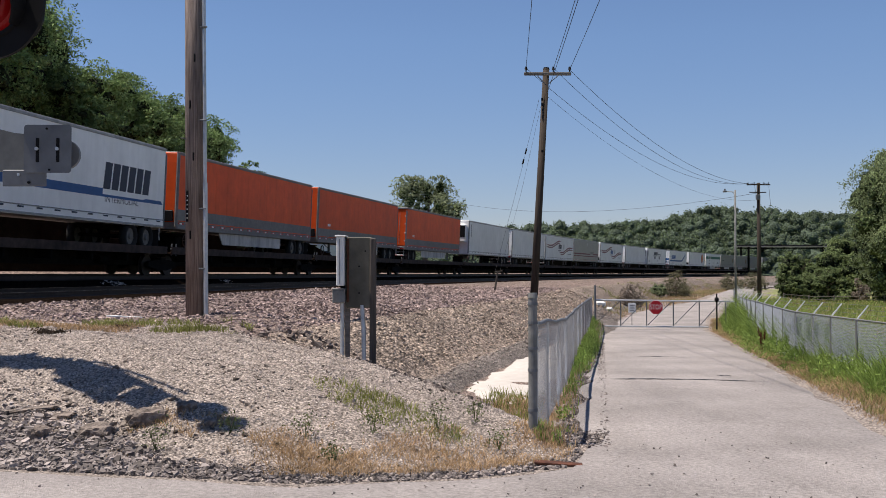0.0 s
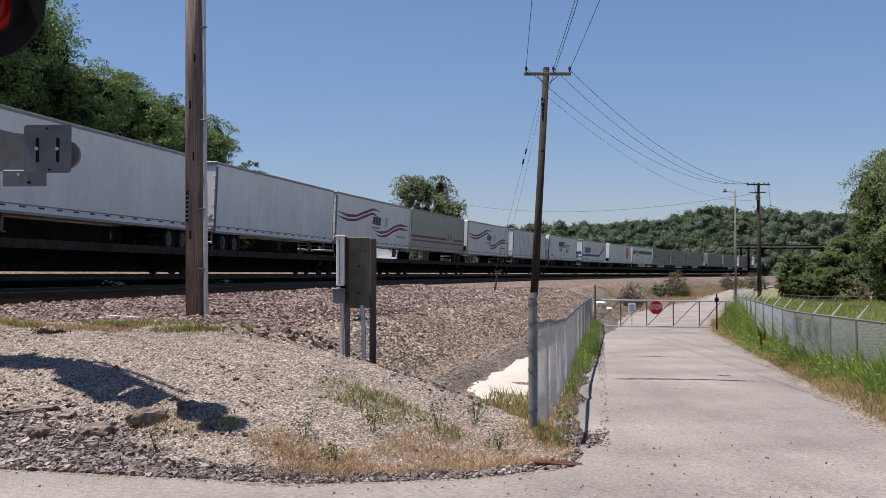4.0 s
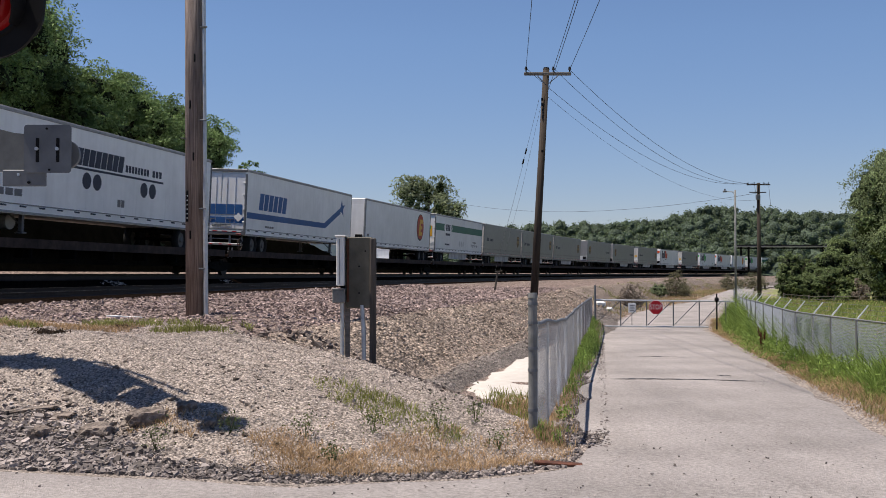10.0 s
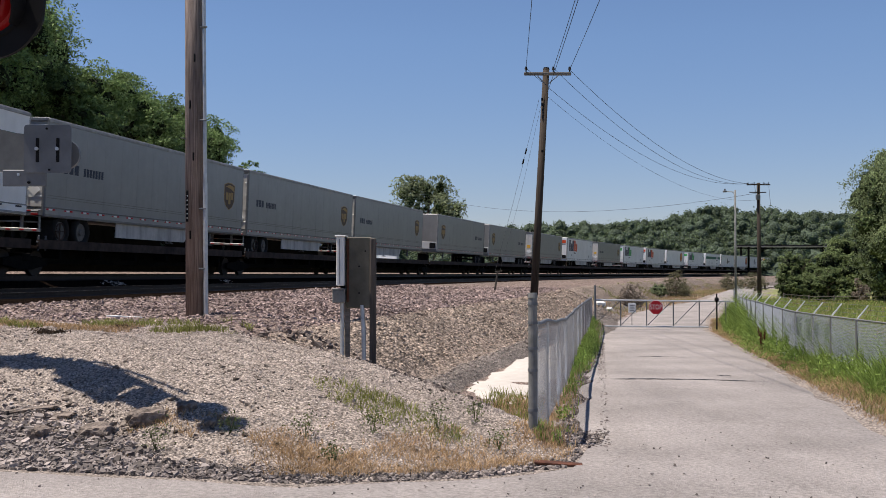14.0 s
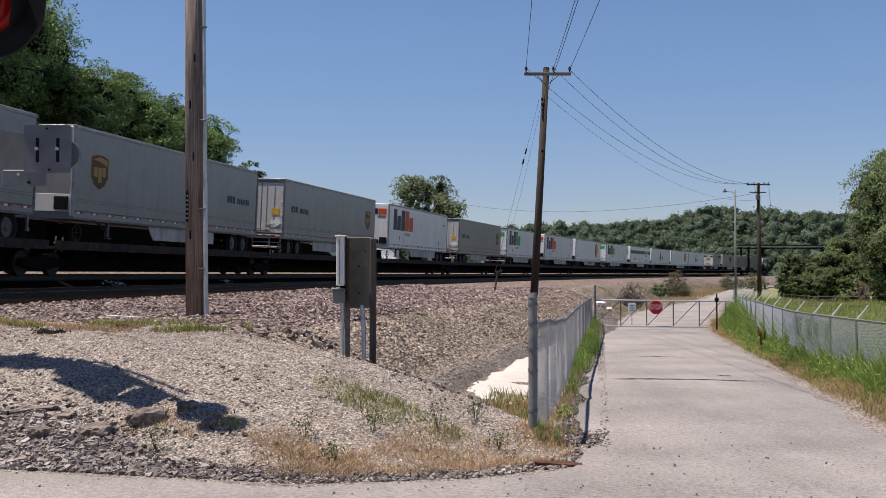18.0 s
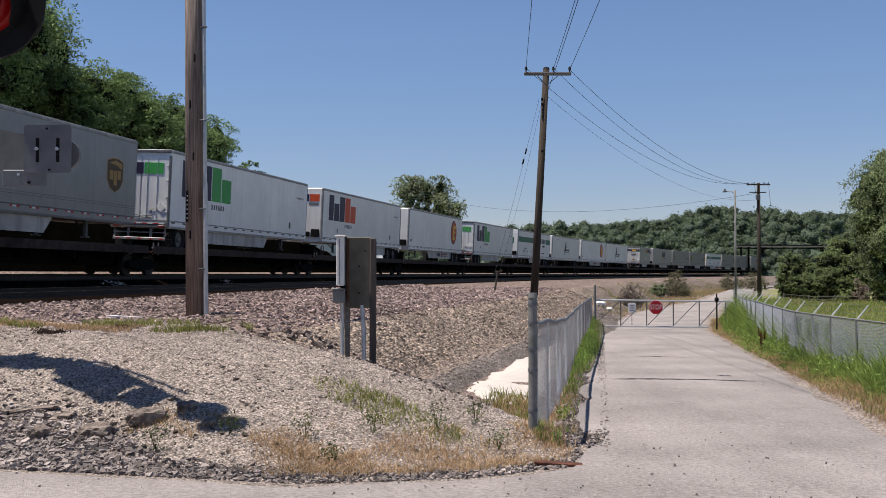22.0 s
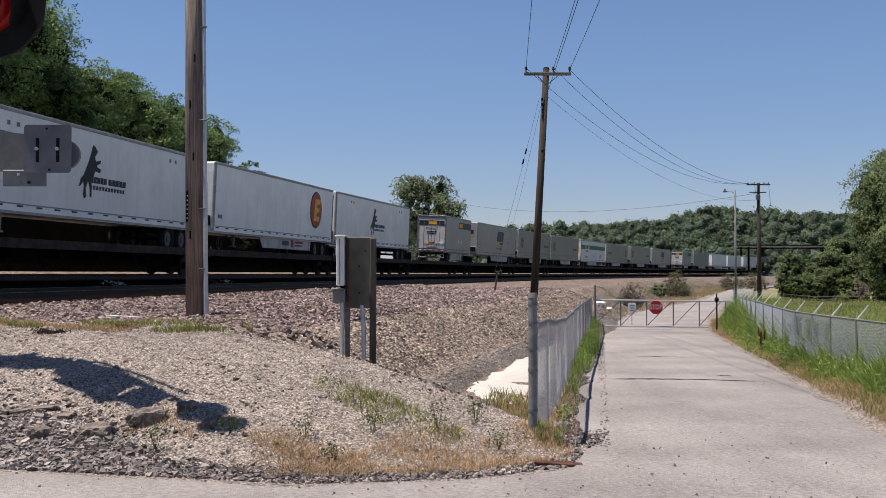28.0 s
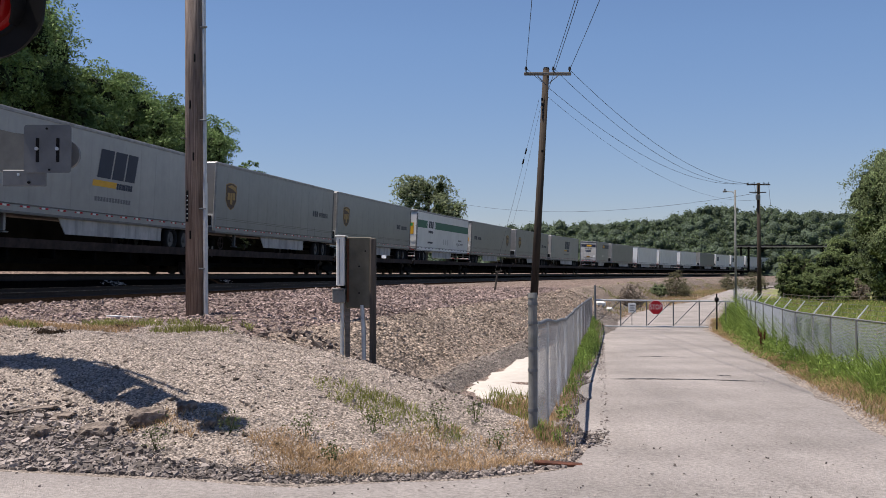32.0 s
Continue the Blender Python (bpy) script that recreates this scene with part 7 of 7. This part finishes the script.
    blades("dry_strip", x[k], y[k], np.interp(y[k], [46, 160], [0.14, 0.4]), M_STRAW, "dry grass between embankment and road", width=0.014)
    k &= wobble(x, y, 0.35, 2) > 0.1
    blades("green_strip", x[k], y[k] + 0.1, np.interp(y[k], [46, 160], [0.16, 0.45]), M_SCRUB, "green grass between embankment and road", width=0.014)
    s, q = rng.uniform(30, 160, 5000), rng.uniform(10.0, 12.6, 5000)
    x, y = on_line(s, q + GAP)
    k = wobble(x, y, 0.3, 1) > 0.25
    blades("slope_grass", x[k], y[k], np.full(k.sum(), 0.22), M_SCRUB, "thin grass on the embankment slope", width=0.02)
    # ditch edge, mound and shoulder
    x, y = scatter(15000, -0.3, 2.2, 13.0, 17.6)
    k = (x < fence_x(y)) & (x > np.interp(y, [13, 17.6], [0.2, 1.0])) & (wobble(x, y, 2.0) > -0.2)
    blades("ditch_grass", x[k], y[k], np.full(k.sum(), 0.085), M_STRAW, "dry grass at the end of the ditch")
    x, y = x[k][:700] - 0.15, y[k][:700] + 0.2
    blades("ditch_weeds", x, y, np.full(len(x), 0.22), M_SCRUB, "green weeds at the end of the ditch")
    x, y = scatter(42000, -3.2, 1.3, 8.9, 12.0)
    d = y - foot_y(x)
    k = (d > 0.12) & (d < 1.6) & (rng.uniform(-0.3, 0.9, len(x)) < wobble(x, y, 1.7, 1) + 0.6 * wobble(x, y, 6, 3) - 0.25 * d + 0.3 * (x > -1.8))
    blades("dry_grass", x[k], y[k], np.full(k.sum(), 0.075), M_STRAW, "short dry grass on the mound's foot", spread=0.7, width=0.0045)
    x, y = scatter(30000, -2.0, 1.0, 9.6, 13)
    k = ((x + 0.6) / 0.8) ** 2 + ((y - 11.08 + 0.8 * (x + 0.6)) / 0.42) ** 2 < rng.uniform(0.05, 1.4, len(x))
    k &= wobble(x, y, 2.2, 2) + 0.6 * wobble(x, y, 7, 1) > rng.uniform(-1.0, 0.6, len(x))
    blades("mound_grass", x[k], y[k], 0.065 + 0.05 * (wobble(x[k], y[k], 2.6, 8) > 0.2), M_SCRUB, "yellowish-green grass patch on the gravel mound", spread=0.6, width=0.006)
    x, y = scatter(9000, -7.5, -3.0, 14.6, 17.5)
    k = (wobble(x, y, 2.2, 5) + 0.5 * wobble(x, y, 6, 1) > 0.35) & (np.abs(y - 16.0 - 0.25 * wobble(x, 0, 1.5)) < 0.7)
    blades("shoulder_grass", x[k], y[k], np.full(k.sum(), 0.13), M_SCRUB, "green tufts along the edge of the ballast", spread=0.6, width=0.008)
    x, y = scatter(4200, -4.3, -2.7, 13.6, 15.7)
    k = ((x + 3.5) / 0.62) ** 2 + ((y - 14.6 + 0.5 * (x + 3.5)) / 0.6) ** 2 < rng.uniform(0.1, 1.5, len(x))
    k &= wobble(x, y, 3, 2) + 0.6 * wobble(x, y, 9, 1) > rng.uniform(-0.7, 0.5, len(x))
    blades("crest_grass", x[k], y[k], np.full(k.sum(), 0.12), M_SCRUB, "fresh yellowish-green tufts on the mound's crest", spread=0.5, width=0.006)
    for x, y, h in ((-0.05, 10.6, 0.34), (-1.35, 10.2, 0.25), (-0.7, 10.4, 0.28), (0.35, 11.2, 0.3), (-2.75, 10.0, 0.3), (-2.1, 10.3, 0.22), (-1.0, 9.6, 0.2), (0.55, 10.2, 0.22)):
        z = float(surface(np.array([x]), np.array([y]))[0])
        w = tagged(new("weed"), "scraggly green weed growing in gravel", "weed", "weeds on the mound")
        for k in range(6):
            a, l = rng.uniform(0, 6.28), rng.uniform(0.5, 1.0) * h
            part("stem", MB().tube((x, y, z), (x + math.cos(a) * l * 0.35, y + math.sin(a) * l * 0.35, z + l), 0.003, 0.0015, 4), M_WEED, w)
        p = np.array([x, y, z + h * 0.5]) + rng.normal(0, 1, (110, 3)) * np.array([0.07, 0.07, h * 0.28])
        v, f = quads(p[p[:, 2] > z], 0.016)
        part("leaves", fast_mesh("leaves", v, f, M_WEED), M_WEED, w)
    x, y = scatter(6000, -7.5, -4.4, 14.6, 16.6)
    k = wobble(x, y, 1.6, 2) + 0.5 * wobble(x, y, 5, 3) > 0.1
    blades("shoulder_straw", x[k], y[k], np.full(k.sum(), 0.09), M_STRAW, "dry grass along the edge of the ballast", spread=0.6, width=0.006)
    for x, y, r in ((-5.45, 14.2, 0.08), (-5.25, 14.15, 0.07), (-4.7, 15.2, 0.05)):
        z = float(surface(np.array([x]), np.array([y]))[0])
        w = tagged(new("weed"), "low dark brown dead weed clump on the gravel", "weed", "dead weed clumps")
        p = np.array([x, y, z + r * 0.3]) + rng.normal(0, 1, (260, 3)) * np.array([r, r * 0.7, r * 0.3])
        v, f = quads(p[p[:, 2] > z], 0.02)
        tagged(part("dead_foliage", fast_mesh("dead_foliage", v, f, M_DEAD), M_DEAD, w), kind="stuff")
        part("stem", MB().tube((x, y, z - 0.02), (x + 0.03, y, z + r * 0.8), 0.006, 0.003, 5), M_BARK, w)
    # wooded bluff behind the railway
    for x, y, top, r, n in ((-21.75, 46, 20, 4.4, 12000), (-18.8, 51, 12.0, 3.1, 9000), (-24.4, 55, 18, 5.0, 8000), (-18.2, 57, 12.5, 3.1, 8500), (-17.9, 63, 12.6, 3.2, 8500),
                            (-17.7, 69, 12.8, 3.3, 8000), (-18.0, 75, 13.2, 3.3, 7500), (-19.5, 82, 11.7, 2.2, 7000), (-22.4, 66, 14.4, 4.0, 6000), (-23, 76, 14.8, 4.0, 5000), (-29.5, 62, 21, 6.0, 6000), (-27, 48, 22, 6.0, 6500)):
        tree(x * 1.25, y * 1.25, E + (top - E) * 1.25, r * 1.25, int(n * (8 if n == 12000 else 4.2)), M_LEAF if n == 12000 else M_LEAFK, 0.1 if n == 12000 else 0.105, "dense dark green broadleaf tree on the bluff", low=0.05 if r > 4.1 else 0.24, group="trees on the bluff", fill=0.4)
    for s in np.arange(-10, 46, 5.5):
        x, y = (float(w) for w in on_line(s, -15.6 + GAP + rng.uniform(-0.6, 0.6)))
        tree(x, y, E + rng.uniform(4.2, 5.4), 3.0, 4500, M_LEAFD, 0.16, "undergrowth bush behind the railway, near-black with shade", low=-0.3, name="bush", category="bush", group="undergrowth on the bluff", core=M_LEAFD)
    # Unseen trees, added to block the sun from the undergrowth.
    for x, y, top, r in ((-30.5, 45, 17, 5.0), (-32, 53, 19, 5.2), (-28, 37, 14, 4.4)):
        tree(x, y, top, r, 12000, M_LEAF, 0.2, "dense dark green broadleaf tree on the bluff", low=0.05, group="trees on the bluff")
    tree(-19.0, 100, 12.7, 1.6, 3000, M_LEAFK, 0.12, "slim broadleaf tree standing clear of the wood", low=0.7, lumps=20, fill=0.3)
    tree(-21.0, 146, 11.6, 3.4, 7000, M_LEAF, 0.22, "green broadleaf tree behind the house", low=0.1)
    bush(-20.2, 117, 4.6, 2.0, 4000, M_LEAF, 0.18, "green bush beside the house")
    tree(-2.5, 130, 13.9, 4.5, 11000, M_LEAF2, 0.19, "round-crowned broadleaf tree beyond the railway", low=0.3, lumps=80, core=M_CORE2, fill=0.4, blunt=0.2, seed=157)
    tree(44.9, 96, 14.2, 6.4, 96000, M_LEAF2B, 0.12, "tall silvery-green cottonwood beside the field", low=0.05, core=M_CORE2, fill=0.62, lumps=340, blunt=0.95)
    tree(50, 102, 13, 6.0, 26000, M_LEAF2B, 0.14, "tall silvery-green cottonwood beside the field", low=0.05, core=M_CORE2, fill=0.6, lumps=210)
    for x, y, top, r in ((37.0, 108, 4.3, 2.6), (40.2, 107, 4.4, 3.0), (42.8, 110, 5.6, 3.0), (46.5, 108, 4.6, 3.2), (38.6, 104, 2.6, 2.2), (51, 108, 4.4, 3.0)):
        bush(x, y, top, r, 17000, M_LEAFB, 0.125, "dense green bush at the field's edge")
    for x, y, top, r, m in ((25.4, 113, 1.6, 1.7, M_OLIVE), (14.2, 78, 0.95, 0.95, M_TWIG), (46, 165, 1.5, 1.9, M_OLIVE), (50.5, 168, 1.7, 2.1, M_OLIVE), (22.9, 110, 0.5, 0.9, M_LEAF2)):
        bush(x, y, top, r, 4200 if m == M_TWIG else 8000, m, 0.06, "low shrub at the foot of the embankment", 45 if m == M_TWIG else 90)
    # rail fence along the far side of the field
    rf = tagged(new("rail_fence"), "low grey rail fence along the field's far edge", "fence", "fences")
    xs = np.arange(32.5, 50, 2.4)
    zs = [float(surface(np.array([x]), np.array([99.0]))[0]) for x in xs]
    for x, z in zip(xs, zs):
        part("post", MB().box((x, 99.0, z + 0.2), (0.1, 0.1, 1.0), 0.015), M_ARM, rf)
    for (xa, za), (xb, zb) in zip(list(zip(xs, zs)), list(zip(xs, zs))[1:]):
        for h in (0.28, 0.58):
            part("rail", MB().tube((xa, 99.0, za + h), (xb, 99.0, zb + h), 0.03, n=6), M_ARM, rf)
    bush(40.8, 101.5, 1.3, 0.8, 2600, M_TWIG, 0.08, "dry straw-coloured shrub beside the rail fence", 40)
    # far wooded ridge
    n = 1700
    x, d = np.concatenate([rng.uniform(-70, 265, 1300), rng.uniform(-300, 420, 400)]), rng.uniform(0, 1, n)
    base_y = 300 + 130 * d + 0.18 * np.maximum(0, x)
    top = np.interp(x / 420, [-0.8, -0.1, 0.1, 0.2, 0.25, 0.36, 0.43, 1], [13, 15, 18.2, 20.5, 25.5, 25.0, 23, 22]) * np.interp(d, [0, 0.75, 1], [0.15, 1, 0.9])
    top = top + rng.uniform(-1.4, 1.0, n)
    rad = rng.uniform(2.6, 5.5, n)
    # each far tree is a few shade-coloured clumps with leaves on them
    k = np.repeat(np.arange(n), 5)
    off = rng.uniform(-0.85, 0.85, (len(k), 3)) * rad[k, None] * np.array([0.9, 0.9, 0.8])
    lr = rad[k] * rng.uniform(0.35, 0.66, len(k))
    c = np.stack([x[k] + off[:, 0], base_y[k] + off[:, 1], E + top[k] - rad[k] * 0.6 + off[:, 2]], -1)
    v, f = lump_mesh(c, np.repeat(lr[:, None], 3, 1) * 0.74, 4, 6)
    tagged(new("far_woods", fast_mesh("far_woods", v, f, M_FARSHADE, True)), "dark lumps standing in for shade within the distant woods", "woods", kind="stuff")
    j = np.repeat(np.arange(len(k)), 36)
    p = rng.normal(size=(len(j), 3))
    p[:, 2] = np.abs(p[:, 2]) * 1.0 - 0.3
    p /= np.linalg.norm(p, axis=1, keepdims=True)
    v, f = quads(c[j] + p * (lr[j] * rng.uniform(0.75, 1.2, len(j)))[:, None], rng.uniform(0.24, 0.56, len(j)), p)
    tagged(new("far_woods", fast_mesh("far_woods", v, f, M_LEAFFAR)), "distant green woods on a low ridge", "woods", kind="stuff")
    rows = []
    for xx in np.arange(-700, 900, 20.0):
        h = float(np.interp(xx / 420, [-0.8, -0.1, 0.1, 0.2, 0.25, 0.36, 0.43, 1], [13, 15, 18.2, 20.5, 25.5, 25.0, 23, 22])) - 4
        sh = 0.18 * max(0, xx)
        rows.append([(xx, 285 + sh, E - 3.5), (xx, 330 + sh, E + h * 0.35), (xx, 400 + sh, E + h * 0.95), (xx, 440 + sh, E + h), (xx, 520 + sh, E + h * 0.6), (xx, 700 + sh, E - 5)])
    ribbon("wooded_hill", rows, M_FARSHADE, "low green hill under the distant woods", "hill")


def build_house():
    """A house beyond the railway."""
    h = tagged(new("house"), "pale blue house with a blue metal gable roof", "house")
    x0, x1, y0, y1, ze, zr = -19.0, -9.0, 120.0, 136.0, 4.35, 7.7
    xm = (x0 + x1) / 2
    part("wall", MB().prism([(x0, 0.2), (x1, 0.2), (x1, ze), (xm, zr), (x0, ze)], y0, y1, "y"), M_SIDING, h)
    for s, xe in ((-1, x0), (1, x1)):
        part("roof", MB().prism([(xm, zr + 0.05), (xe + s * 0.4, ze - 0.22), (xe + s * 0.4, ze - 0.06), (xm, zr + 0.22)], y0 - 0.4, y1 + 0.4, "y"), M_ROOF, h, "blue ribbed metal roof slope")
    part("chimney", MB().box((xm + 1.2, 128, zr + 0.3), (0.6, 0.6, 1.4), 0.03), M_STONE_D, h)
    for x in (-16.5, -11.5):
        w = part("window", MB().box((x, y0 - 0.02, 2.6), (1.1, 0.05, 1.3), 0.01), M_BLACK, h, "dark window pane")
        part("frame", MB().box((x, y0 - 0.04, 3.3), (1.3, 0.06, 0.1)).box((x, y0 - 0.04, 1.9), (1.3, 0.06, 0.1)).box((x - 0.6, y0 - 0.04, 2.6), (0.1, 0.06, 1.3)).box((x + 0.6, y0 - 0.04, 2.6), (0.1, 0.06, 1.3)), M_WHITE, w)


def build_truck():
    """A parked truck beyond the railway."""
    k = tagged(new("box_truck"), "white box truck parked beyond the railway", "truck")
    x, y = -6.1, 112.0
    z = float(surface(np.array([x]), np.array([y]))[0])
    part("box", MB().box((x, y + 2.4, z + 2.5), (2.3, 5.2, 3.0), 0.05), M_WHITE_T, k)
    part("cab", MB().box((x, y - 1.0, z + 1.75), (2.1, 1.7, 2.1), 0.12), M_WHITE_T, k)
    part("windscreen", MB().box((x, y - 1.87, z + 2.2), (1.75, 0.04, 0.75), 0.02), M_BLACK, k, "dark windscreen")
    part("grille", MB().box((x, y - 1.87, z + 1.15), (1.4, 0.05, 0.5), 0.02), M_GALVD, k)
    for sx in (-1, 1):
        part("headlight", MB().box((x + sx * 0.82, y - 1.88, z + 1.1), (0.26, 0.05, 0.2), 0.02), M_GALV, k)
        part("mirror", MB().box((x + sx * 1.2, y - 1.5, z + 2.15), (0.14, 0.08, 0.4), 0.02), M_BLACK, k)
        for yy in (-0.9, 3.6):
            w = part("tyre", TYRE, M_RUBBER, k)
            w.matrix_local = Matrix.Translation((x + sx * 0.95, y + yy, z + 0.5)) @ (Matrix.Rotation(math.pi, 4, "Z") if sx < 0 else Matrix.Identity(4))
            part("rim", RIM, M_RIM, w)


def build_pipe_bridge():
    b = tagged(new("pipe_bridge"), "dark steel pipe bridge on trestle legs beyond the railway", "pipe bridge")
    y = 300
    for z in (8.6, 7.7):
        part("chord", MB().box((112, y, E - 1.65 + z + 1.4), (54, 0.5, 0.3), 0.03), M_UNDER, b)
    for x in np.arange(85.5, 139, 3.3):
        part("post", MB().box((float(x), y, 9.55), (0.25, 0.25, 0.9), 0.02), M_UNDER, b)
    for x in (86.2, 88.4, 110, 132):
        part("leg", MB().box((x, y, 4.2), (0.5, 0.5, 10.6), 0.04), M_UNDER, b)
    part("pipe", MB().tube((85, y, 9.6), (139, y, 9.6), 0.28, n=10), M_GREYRAIL, b)


build_poles()
build_fences()
build_gate()
build_cabinet()
build_signal()
build_shadow_arm()
build_clutter()
build_house()
build_truck()
build_plants()
build_pipe_bridge()


# ---------------------------------------------------------------- what moves: the whole train, at about 64 km/h
def motions():
    times = [k * 2.0 for k in range(17)]
    for thing, u in TRAILERS:
        rows = []
        for t in times:
            s = u - 18.2799 * (t - 16) - 0.0139676 * (t - 16) ** 2
            x, y = on_line(s)
            rows.append((t, pose(float(x), float(y), E - 0.03, 0, 0, -math.degrees(float(heading(s)))) @ pose(0, 0, 0, 0, math.degrees(CANT), 0)))
        walk(thing, rows)


motions()
